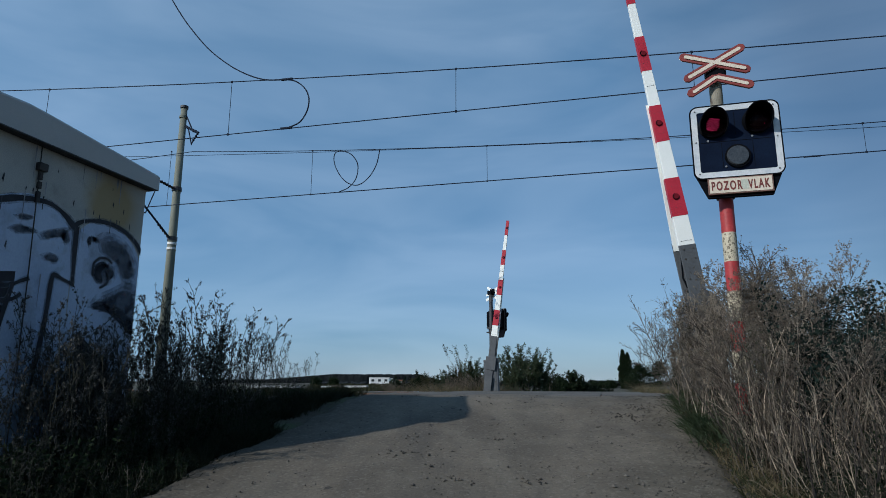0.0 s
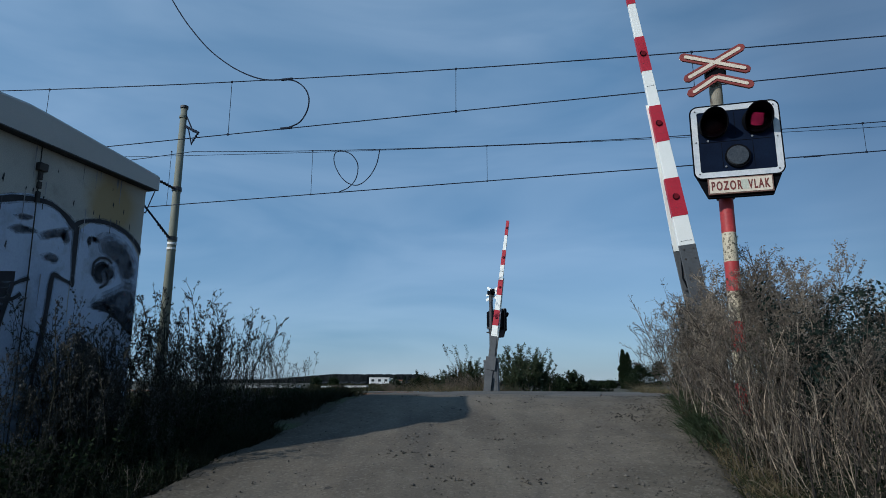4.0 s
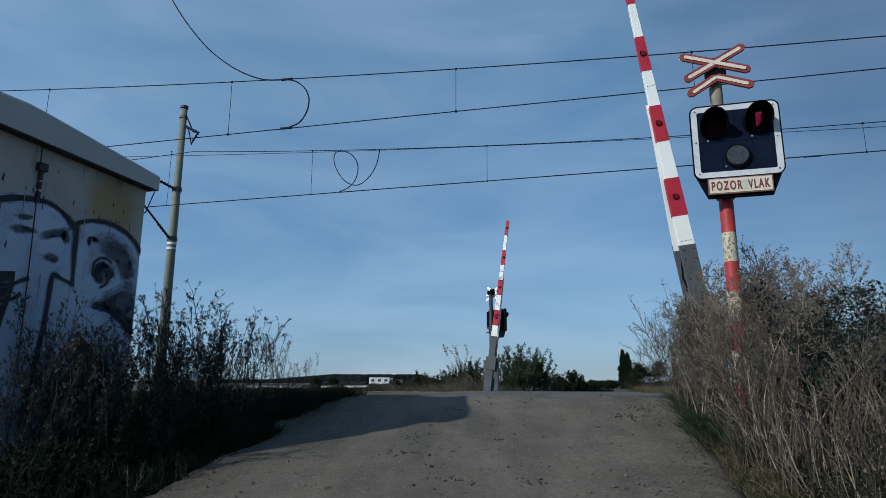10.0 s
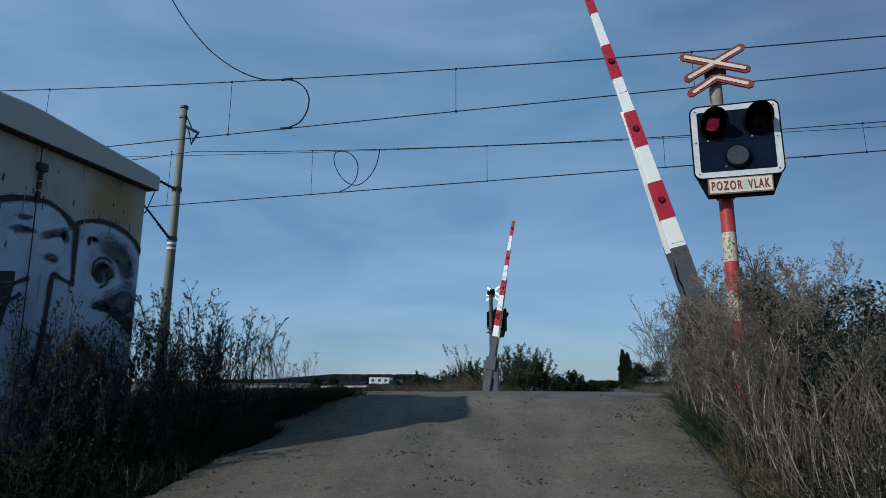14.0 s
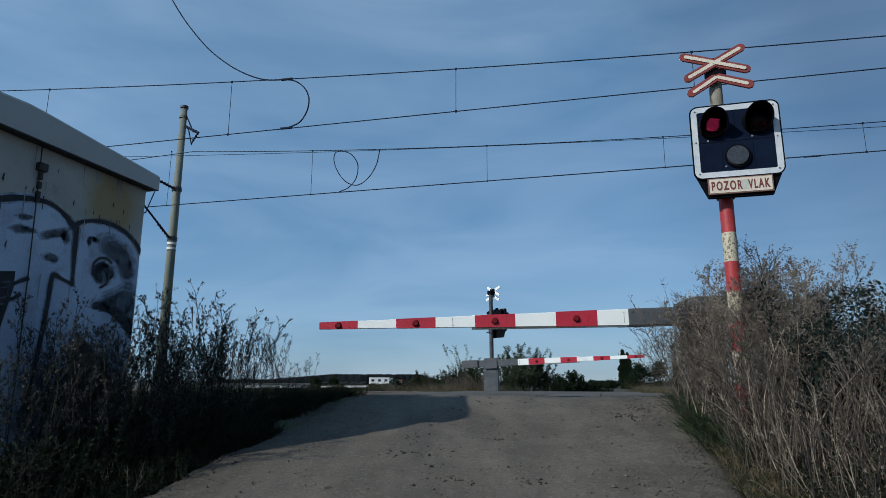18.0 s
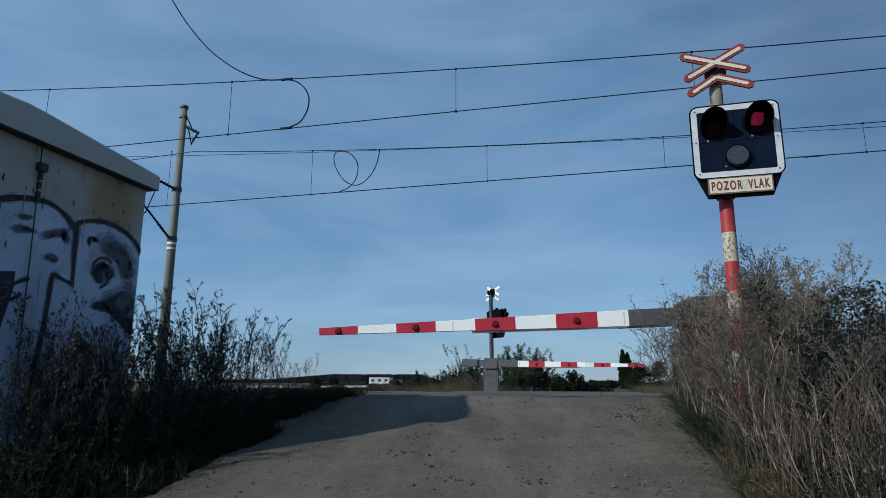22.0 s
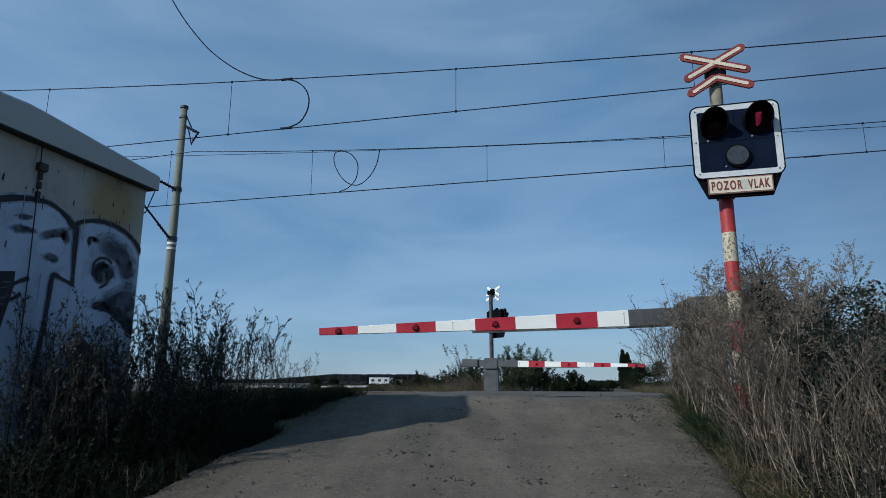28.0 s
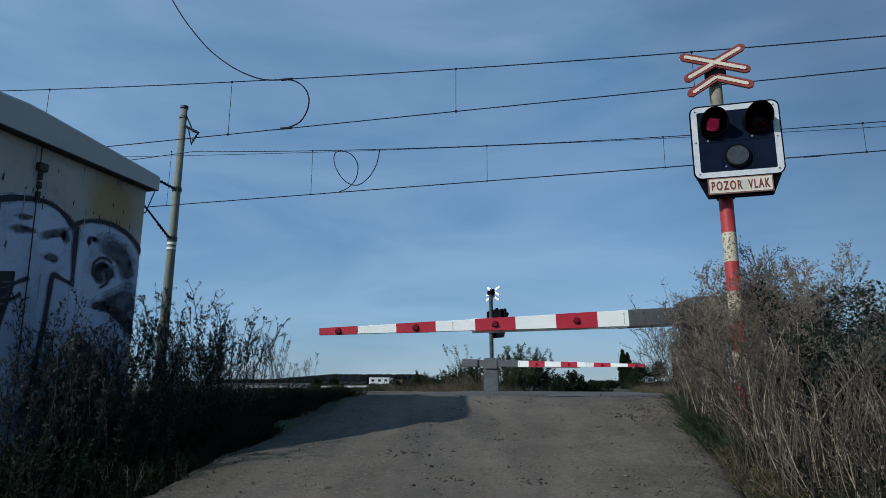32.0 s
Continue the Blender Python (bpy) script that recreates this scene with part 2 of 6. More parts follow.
M["spraygrey"] = surf("smudged_grey_spray_paint", (0.13, 0.14, 0.16), (0.30, 0.315, 0.34), 4, 0.7, 0.1, dirt=(0.42, 0.435, 0.46), dirt_scale=4, dirt_at=0.52, dirt_soft=0.2)
M["sprayhaze"] = surf("thin_grey_spray_mist", (0.17, 0.20, 0.255), (0.27, 0.305, 0.37), 6, 0.75, 0.0)
M["spraydark"] = surf("thin_black_spray_mist", (0.03, 0.036, 0.05), (0.09, 0.10, 0.125), 8, 0.75, 0.0)


def thin_coat(m, cover=0.42):
    """Lets the coat below show through in soft patches."""
    nt = m.node_tree
    N, L = nt.nodes.new, nt.links.new
    bs, out = nt.nodes["Principled BSDF"], nt.nodes["Material Output"]
    tr, ms, no, rg, tc = N("ShaderNodeBsdfTransparent"), N("ShaderNodeMixShader"), N("ShaderNodeTexNoise"), N("ShaderNodeMapRange"), N("ShaderNodeTexCoord")
    no.inputs["Scale"].default_value, no.inputs["Detail"].default_value = 7.0, 6.0
    rg.inputs["From Min"].default_value, rg.inputs["From Max"].default_value = 0.35, 0.62
    rg.inputs["To Min"].default_value, rg.inputs["To Max"].default_value = 0.0, cover
    L(tc.outputs["Object"], no.inputs["Vector"])
    L(no.outputs["Fac"], rg.inputs["Value"])
    L(rg.outputs["Result"], ms.inputs["Fac"])
    L(tr.outputs["BSDF"], ms.inputs[1])
    L(bs.outputs["BSDF"], ms.inputs[2])
    L(ms.outputs["Shader"], out.inputs["Surface"])


thin_coat(M["sprayhaze"], 0.24)
thin_coat(M["spraydark"], 0.36)
M["blackiron"] = surf("blackened_iron", (0.02, 0.02, 0.022), (0.05, 0.045, 0.04), 9, 0.6, 0.2, metal=0.3)
M["mast"] = surf("weathered_mast_paint", (0.1518, 0.1656, 0.1334), (0.2116, 0.2208, 0.1748), 5, 0.75, 0.15, dirt=(0.22, 0.2, 0.15), dirt_scale=3, dirt_at=0.6, stretch=(1, 1, 0.2))
M["whiteband"] = surf("white_band_paint", (0.7, 0.7, 0.68), (0.8, 0.8, 0.78), 6, 0.6, 0.05)
M["wire"] = surf("dark_copper_wire", (0.010, 0.018, 0.036), (0.017, 0.028, 0.05), 4, 0.8, 0.0, spec=0.2)
M["insul"] = surf("brown_glazed_insulator", (0.025, 0.018, 0.016), (0.05, 0.035, 0.03), 9, 0.3, 0.0, coat=0.4)
M["boomwhite"] = surf("white_boom_lacquer", (0.848, 0.88, 0.838), (0.912, 0.933, 0.891), 3, 0.45, 0.03, fine=50, dirt=(0.60, 0.59, 0.54), dirt_scale=4, dirt_at=0.63)
M["boomred"] = surf("red_reflective_boom_foil", (0.40, 0.019, 0.038), (0.47, 0.027, 0.047), 3, 0.45, 0.03, fine=60, dirt=(0.29, 0.022, 0.03), dirt_scale=5, dirt_at=0.62)
M["darkred"] = surf("dark_red_lamp", (0.11, 0.006, 0.012), (0.17, 0.010, 0.018), 8, 0.5, 0.0, spec=0.15)
M["grey"] = surf("grey_machine_paint", (0.064, 0.071, 0.078), (0.092, 0.10, 0.108), 4, 0.6, 0.08, dirt=(0.055, 0.055, 0.052), dirt_scale=4, dirt_at=0.6)
M["darkgrey"] = surf("dark_grey_steel", (0.05, 0.052, 0.056), (0.085, 0.085, 0.09), 6, 0.6, 0.1, metal=0.3)
M["bolt"] = surf("dull_bolt_head", (0.06, 0.055, 0.05), (0.10, 0.09, 0.08), 20, 0.5, 0.1, metal=0.6)
M["black"] = surf("matt_black_signal_board", (0.003, 0.007, 0.020), (0.005, 0.012, 0.031), 4, 0.85, 0.06, fine=90, dirt=(0.009, 0.015, 0.03), dirt_scale=3, dirt_at=0.6, spec=0.1)
M["hood"] = surf("black_hood_plastic", (0.003, 0.004, 0.006), (0.006, 0.007, 0.010), 5, 0.9, 0.05, spec=0.06)
M["frame"] = surf("white_reflective_rim", (0.546, 0.58, 0.596), (0.662, 0.679, 0.687), 7, 0.35, 0.04, dirt=(0.42, 0.48, 0.53), dirt_scale=6, dirt_at=0.5, dirt_soft=0.3)
M["cream"] = surf("cream_reflective_foil", (0.6256, 0.552, 0.4416), (0.6992, 0.6256, 0.506), 6, 0.5, 0.03, dirt=(0.55, 0.5, 0.4), dirt_scale=8, dirt_at=0.62)
M["patch"] = surf("pale_greenish_patch", (0.45, 0.48, 0.40), (0.54, 0.56, 0.47), 9, 0.6, 0.0)
M["signred"] = surf("faded_red_sign_paint", (0.184, 0.03312, 0.02944), (0.2484, 0.046, 0.03864), 6, 0.55, 0.05, dirt=(0.15, 0.045, 0.04), dirt_scale=9, dirt_at=0.6)
M["letter"] = surf("brownish_red_letter_paint", (0.13, 0.03, 0.026), (0.18, 0.042, 0.034), 9, 0.6, 0.03)
M["postred"] = surf("weathered_red_post_paint", (0.34, 0.034, 0.036), (0.43, 0.05, 0.048), 6, 0.5, 0.12, dirt=(0.17, 0.07, 0.05), dirt_scale=9, dirt_at=0.60, dirt_soft=0.05)
M["postcream"] = surf("peeling_cream_post_paint", (0.46, 0.414, 0.3036), (0.552, 0.4968, 0.368), 8, 0.6, 0.2, dirt=(0.13, 0.11, 0.075), dirt_scale=38, dirt_at=0.53, dirt_soft=0.06)
M["postgrey"] = surf("rusty_grey_post_paint", (0.204, 0.187, 0.145), (0.281, 0.255, 0.196), 9, 0.7, 0.2, dirt=(0.10, 0.08, 0.06), dirt_scale=12, dirt_at=0.55, dirt_soft=0.08)
M["plateedge"] = surf("brown_plate_border", (0.16, 0.09, 0.075), (0.22, 0.13, 0.10), 8, 0.6, 0.05)
M["screw"] = surf("dull_zinc_screw", (0.22, 0.23, 0.24), (0.3, 0.31, 0.32), 20, 0.45, 0.0, metal=0.6)
M["lensdark"] = surf("dull_clear_lens", (0.035, 0.04, 0.045), (0.05, 0.055, 0.06), 30, 0.25, 0.05, coat=0.3)
M["lensred"] = lens_glass("red_signal_lens", (0.9, 0.36, 0.5), 0.4)
M["led"] = glow("lit_red_lamp_field", (1.0, 0.12, 0.34), 0.85)
M["cane"] = surf("grey_brown_cane", (0.033, 0.0267, 0.021), (0.10, 0.08, 0.063), 7, 0.9, 0.2, vary=0.95)
M["cane_pale"] = surf("bleached_cane", (0.20, 0.163, 0.122), (0.36, 0.30, 0.225), 7, 0.9, 0.2, vary=0.6)
M["stem_dry"] = surf("dry_brown_stem", (0.066, 0.053, 0.0412), (0.146, 0.117, 0.089), 7, 0.9, 0.2, vary=0.95)
M["stem_pale"] = surf("pale_grey_brown_stem", (0.175, 0.148, 0.118), (0.322, 0.277, 0.218), 7, 0.9, 0.2, vary=0.95)
M["stem_dark"] = surf("grey_brown_stem", (0.051, 0.0468, 0.041), (0.113, 0.101, 0.0844), 7, 0.9, 0.2, vary=0.95)
M["stem_green"] = surf("dull_green_stem", (0.0153, 0.01785, 0.0119), (0.0425, 0.0425, 0.0306), 7, 0.9, 0.1, vary=0.7)
M["stem_straw"] = surf("pale_straw_stem", (0.095, 0.079, 0.0585), (0.178, 0.15, 0.11), 7, 0.85, 0.1, vary=0.5)
M["seed"] = leafy("dry_seed_heads", (0.060, 0.051, 0.041), (0.222, 0.190, 0.150), 0.2, vary=0.7)
M["seed_pale"] = leafy("withered_small_leaf", (0.095, 0.082, 0.066), (0.29, 0.25, 0.20), 0.3, vary=0.6)
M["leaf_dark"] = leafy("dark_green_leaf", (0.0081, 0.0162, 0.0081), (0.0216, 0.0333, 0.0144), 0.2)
M["leaf_elder"] = leafy("dark_bluish_elder_leaf", (0.0085, 0.0168, 0.0148), (0.0260, 0.0400, 0.0315), 0.15)
M["leaf_dull"] = leafy("dull_autumn_leaf", (0.0306, 0.036, 0.0198), (0.0675, 0.063, 0.0324), 0.25)
M["leaf_willow"] = leafy("grey_green_willow_leaf", (0.04, 0.062, 0.034), (0.092, 0.115, 0.066), 0.3)
M["grass"] = leafy("verge_grass_blade", (0.0198, 0.0297, 0.0135), (0.0504, 0.0558, 0.027), 0.25, vary=0.4)
M["grass_fresh"] = leafy("fresh_verge_grass_blade", (0.026, 0.044, 0.022), (0.060, 0.078, 0.042), 0.25, vary=0.4)
M["straw"] = leafy("dead_grass_blade", (0.1105, 0.08925, 0.05525), (0.187, 0.153, 0.08925), 0.3, vary=0.3)
# darker copy of the verge grass: the left verge's shade is in the colour
M["grass_shade"] = leafy("grass_blade_darkened_for_shade", (0.009, 0.013, 0.007), (0.021, 0.025, 0.013), 0.15)
M["seed_grey"] = leafy("grey_green_seed_plume", (0.0425, 0.0425, 0.0408), (0.1275, 0.1241, 0.1165), 0.15)
M["leaf_grey"] = leafy("grey_green_weed_leaf", (0.0136, 0.017, 0.01275), (0.0425, 0.0459, 0.03655), 0.2, vary=0.6)
M["bark"] = surf("dark_bark", (0.06, 0.05, 0.04), (0.11, 0.09, 0.07), 9, 0.95, 0.5)
M["hill"] = surf("far_wood", (0.0045, 0.007, 0.009), (0.0075, 0.0105, 0.012), 0.08, 1.0, 0.0, fine=0.5, vary=0.12)
M["render_white"] = surf("white_house_render", (0.74, 0.74, 0.72), (0.82, 0.82, 0.80), 0.3, 0.8, 0.0)
M["shed"] = surf("pale_sheet_roof", (0.6, 0.6, 0.58), (0.72, 0.72, 0.7), 0.5, 0.7, 0.0)
M["pane"] = surf("dark_window_pane", (0.03, 0.035, 0.04), (0.05, 0.055, 0.06), 1, 0.15, 0.0)
M["rooftile"] = surf("dull_red_roof", (0.20, 0.09, 0.06), (0.26, 0.13, 0.09), 1, 0.9, 0.0)


# ------------------------------------------------------------------ mesh helpers
def part(name, bm, material, parent=None, label="", smooth=False):
    me = bpy.data.meshes.new(name)
    if isinstance(bm, tuple):
        me.from_pydata(bm[0], [], bm[1])
    else:
        bmesh.ops.recalc_face_normals(bm, faces=bm.faces)
        bm.to_mesh(me)
        bm.free()
    if smooth:
        for p in me.polygons:
            p.use_smooth = True
    me.materials.append(material)
    ob = new(name, me)
    ob.parent = parent
    if label:
        ob["label"] = label
    return ob


def empty(name, m, label="", category="", group="", kind=""):
    ob = new(name)
    ob.empty_display_size = 0.2
    ob.matrix_world = m
    return tagged(ob, label, category, group, kind)


def box(x0, x1, y0, y1, z0, z1, bev=0.0, bm=None):
    own = bmesh.new()
    v = [own.verts.new((x, y, z)) for x in (x0, x1) for y in (y0, y1) for z in (z0, z1)]
    for f in ((0, 1, 3, 2), (4, 6, 7, 5), (0, 4, 5, 1), (2, 3, 7, 6), (0, 2, 6, 4), (1, 5, 7, 3)):
        own.faces.new([v[i] for i in f])
    if bev:
        bmesh.ops.bevel(own, geom=own.edges[:], offset=bev, segments=2, affect="EDGES", profile=0.6)
    return merge(bm, own)


def merge(bm, own):
    if bm is None:
        return own
    tmp = bpy.data.meshes.new("tmp")
    own.to_mesh(tmp)
    own.free()
    bm.from_mesh(tmp)
    bpy.data.meshes.remove(tmp)
    return bm


def tube(points, r, seg=8, bm=None, r1=None, caps=True):
    """A round bar swept along points; r1: radius at the far end."""
    own = bmesh.new() if bm is None else bm
    pts = [Vector(p) for p in points]
    rings = []
    side = None
    for i, p in enumerate(pts):
        d = (pts[min(i + 1, len(pts) - 1)] - pts[max(i - 1, 0)]).normalized()
        if side is None or abs(side.dot(d)) > 0.95:
            side = d.cross(Vector((0, 0, 1)) if abs(d.z) < 0.9 else Vector((0, 1, 0))).normalized()
        side = (side - d * side.dot(d)).normalized()
        up = d.cross(side)
        k = i / (len(pts) - 1)
        rr = r if r1 is None else r + (r1 - r) * k
        rings.append([own.verts.new(p + (side * math.cos(a) + up * math.sin(a)) * rr) for a in (2 * math.pi * j / seg for j in range(seg))])
    for a, b in zip(rings, rings[1:]):
        for j in range(seg):
            own.faces.new((a[j], a[(j + 1) % seg], b[(j + 1) % seg], b[j]))
    if caps:
        own.faces.new(rings[0][::-1])
        own.faces.new(rings[-1])
    return own


def plate(outline, depth, axis="y", at=0.0, bev=0.0, bm=None):
    """A flat piece from a 2D outline (u, v), extruded by depth along an axis. axis y: (u, v) are x and z; axis x: y and z."""
    own = bmesh.new()

    def put(u, v, w):
        return (u, w, v) if axis == "y" else ((w, u, v) if axis == "x" else (u, v, w))
    lo = [own.verts.new(put(u, v, at)) for u, v in outline]
    hi = [own.verts.new(put(u, v, at + depth)) for u, v in outline]
    n = len(outline)
    own.faces.new(lo)
    own.faces.new(hi[::-1])
    for i in range(n):
        own.faces.new((lo[i], hi[i], hi[(i + 1) % n], lo[(i + 1) % n]))
    bmesh.ops.recalc_face_normals(own, faces=own.faces)
    if bev:
        bmesh.ops.bevel(own, geom=own.edges[:], offset=bev, segments=1, affect="EDGES")
    return merge(bm, own)


def rounded(w, h, r, seg=5, cx=0.0, cz=0.0):
    out = []
    for sx, sz, a0 in ((1, 1, 0), (-1, 1, 90), (-1, -1, 180), (1, -1, 270)):
        for i in range(seg + 1):
            a = radians(a0 + 90 * i / seg)
            out.append((cx + sx * (w / 2 - r) + r * math.cos(a), cz + sz * (h / 2 - r) + r * math.sin(a)))
    return out


def smooth_line(pts, n=6):
    """Points along a rounded curve through pts (Catmull-Rom)."""
    p = [Vector(q) for q in pts]
    p = [2 * p[0] - p[1]] + p + [2 * p[-1] - p[-2]]
    out = []
    for i in range(1, len(p) - 2):
        for k in range(n):
            t = k / n
            out.append(0.5 * (2 * p[i] + (p[i + 1] - p[i - 1]) * t + (2 * p[i - 1] - 5 * p[i] + 4 * p[i + 1] - p[i + 2]) * t * t
                              + (3 * p[i] - p[i - 1] - 3 * p[i + 1] + p[i + 2]) * t ** 3))
    out.append(p[-2])
    return out


# ------------------------------------------------------------------ the plan: t runs along the tracks, n away across them
TURN = -14.0
TV = Vector((math.cos(radians(TURN)), math.sin(radians(TURN)), 0))
NV = Vector((-TV.y, TV.x, 0))
ROAD_L, ROAD_R = -3.65, 0.86
TRACK_A, TRACK_B = 11.55, 16.1


def tn(t, n, z=0.0):
    return TV * t + NV * n + Vector((0, 0, z))


def grid(t, n, z=0.0, rz=0.0):
    p = tn(t, n, z)
    return pose(p.x, p.y, p.z, 0, 0, TURN + rz)


PROFILE = [(-400, -0.6), (-6, -0.25), (0, 0.0), (3, 0.45), (4.5, 0.655), (5.8, 0.835), (7.0, 1.01), (8.2, 1.212), (8.7, 1.275), (9.2, 1.29), (10, 1.29), (17.6, 1.235), (19.5, 1.15), (20.6, 1.03), (27, 0.95), (36, 0.0), (60, -0.3), (400, -0.6), (4000, -0.6)]


def profile(n):
    for (a, za), (b, zb) in zip(PROFILE, PROFILE[1:]):
        if n <= b:
            return za + (zb - za) * (n - a) / (b - a)
    return PROFILE[-1][1]


def ground_z(t, n):
    z = profile(n)
    off = max(ROAD_L - t, t - ROAD_R, 0.0)
    inside = min(t - ROAD_L, ROAD_R + 0.2 - t)
    if inside > 0.05 and -62 < n < 42:
        z -= 0.13 * min(1.0, (inside - 0.05) / 0.35)
    z += -0.10 * min(off, 1.0) * (1 if 2 < n < 9 else 0.5)
    if off > 0:
        k = min(off, 1.5)
        z += 0.07 * k * noise.noise(Vector((t * 0.9, n * 0.9, 0.3)))
    return z


def steps(a, b, fine_a, fine_b, fine, far):
    out, x = [], fine_a
    while x < fine_b:
        out.append(x)
        x += fine
    s, x = fine, fine_b
    while x < b:
        out.append(x)
        s = min(s * 1.35, far)
        x += s
    out.append(b)
    s, x = fine, fine_a
    while x > a:
        s = min(s * 1.35, far)
        x -= s
        out.append(max(x, a))
    return sorted(set(out))


def sheet(ts, ns, height):
    v = [tn(t, n, height(t, n)) for n in ns for t in ts]
    w = len(ts)
    f = [(j * w + i, j * w + i + 1, (j + 1) * w + i + 1, (j + 1) * w + i) for j in range(len(ns) - 1) for i in range(w - 1)]
    return v, f


def build_ground():
    v, f = sheet(steps(-3500, 3500, -9, 6, 0.15, 400), steps(-400, 4000, 0, 24, 0.2, 300), ground_z)
    g = part("ground", (v, f), M["soil"], smooth=True)
    tagged(g, "dry weedy soil of the verge and far fields", "ground", kind="structure")

    def road_z(t, n):
        rut = -0.022 * (math.exp(-((t + 2.35) / 0.32) ** 2) + math.exp(-((t + 0.55) / 0.32) ** 2))
        edge = min(t - ROAD_L, ROAD_R + 0.25 - t) + 0.16 * noise.noise(Vector((t * 0.5, n * 1.9, 9))) + 0.07 * noise.noise(Vector((t * 3, n * 6, 4)))
        wob = 0.014 * noise.noise(Vector((t * 1.6, n * 1.1, 2))) + 0.006 * noise.noise(Vector((t * 6, n * 6, 5)))
        return profile(n) + 0.02 + rut + wob - 0.16 * max(0.0, 0.25 - edge) / 0.25
    ts = [ROAD_L - 0.15 + (ROAD_R - ROAD_L + 0.6) * i / 84 for i in range(85)]
    ns = [-60 + 2.0 * i for i in range(27)] + [-6 + 0.12 * i for i in range(int((9.75 + 6) / 0.12) + 1)]
    v, f = sheet(ts, ns, road_z)
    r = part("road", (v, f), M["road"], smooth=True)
    tagged(r, "sunlit dusty gravel track climbing to the level crossing", "road", kind="structure")
    v, f = sheet(ts, [18.05 + 0.4 * i for i in range(55)], road_z)
    r = part("road", (v, f), M["road"], smooth=True)
    tagged(r, "dusty gravel track running on beyond the crossing", "road", kind="structure")


build_ground()


# ------------------------------------------------------------------ tracks and crossing deck
def build_tracks():
    for n0 in (TRACK_A, TRACK_B):
        zr = profile(n0)
        bed = bmesh.new()
        rows = []
        for t in [-60 + 3.0 * i for i in range(41)]:
            rows.append([bed.verts.new(tn(t, n0 + dn, zr + dz)) for dn, dz in ((-2.2, -0.42), (-1.55, -0.16), (1.55, -0.16), (2.2, -0.42))])
        for a, b in zip(rows, rows[1:]):
            for i in range(3):
                bed.faces.new((a[i], b[i], b[i + 1], a[i + 1]))
        ob = part("track_bed", bed, M["ballast"])
        tagged(ob, "crushed stone ballast bed under the railway track", "track", kind="structure")
        track = empty("railway_track", grid(0, n0, zr - 0.2), "straight railway track with rusty rails on concrete sleepers", "track", "railway tracks")
        for s in (-0.7525, 0.7525):
            bm = bmesh.new()
            prof = [(-0.07, 0.0), (0.07, 0.0), (0.07, 0.012), (0.01, 0.03), (0.01, 0.11), (0.034, 0.125), (0.034, 0.146), (-0.034, 0.146), (-0.034, 0.125), (-0.01, 0.11), (-0.01, 0.03), (-0.07, 0.012)]
            plate([(s + u, 0.04 + v) for u, v in prof], 120.0, axis="x", at=-60.0, bm=bm)
            rail = part("rail", bm, M["rail"], track)
            part("rail_head", box(-60, 60, s - 0.03, s + 0.03, 0.187, 0.191), M["railtop"], rail, "rail head polished by wheels")
        sl = box(-0.13, 0.13, -1.25, 1.25, -0.14, 0.035, 0.02)
        first = part("sleeper", sl, M["sleeper"], track)
        first.location.x = -29.7
        for i in range(1, 99):
            o = new("sleeper", first.data)
            o.parent = track
            o.location.x = -29.7 + 0.6 * i
        # concrete deck panels between and beside the rails
        deck = empty("crossing_deck", grid(0, n0, zr), "worn concrete crossing panels between the rails", "crossing deck", "crossing decks", "structure")
        for a, b in ((-1.75, -0.83), (-0.66, 0.66), (0.83, 1.75)):
            for i in range(5):
                x0 = ROAD_L - 0.2 + i * 0.95
                part("panel", box(x0, x0 + 0.935, a, b, -0.12, 0.004, 0.012), M["deck"], deck)
    for a, b in ((9.6, 9.8), (13.3, 14.35), (17.85, 18.1)):
        zz = profile((a + b) / 2)
        bm = box(ROAD_L - 0.2, ROAD_R + 0.3, a, b, -0.15, 0.006, 0.01)
        bm.transform(Matrix.Translation((0, 0, zz)))
        bm.transform(pose(0, 0, 0, 0, 0, TURN))
        ob = part("crossing_apron", bm, M["deck"])
        tagged(ob, "concrete strip beside the crossing panels", "crossing deck", kind="structure")


build_tracks()


# ------------------------------------------------------------------ relay hut with painted wall
def spline_outline(pts, n=4):
    return [(p.x, p.y) for p in smooth_line([(a, b, 0) for a, b in pts], n)]


def ribbon(pts, width, n=5):
    """A flat painted stroke of changing width along (u, v) points."""
    c = smooth_line([(a, b, 0) for a, b in pts], n)
    lo, hi = [], []
    for i, p in enumerate(c):
        d = (c[min(i + 1, len(c) - 1)] - c[max(i - 1, 0)]).normalized()
        k = width * (0.75 + 0.5 * noise.noise(p * 4.0 + Vector((3, 1, 0)))) * 0.5
        lo.append((p.x - d.y * k, p.y + d.x * k))
        hi.append((p.x + d.y * k, p.y - d.x * k))
    return lo + hi[::-1]


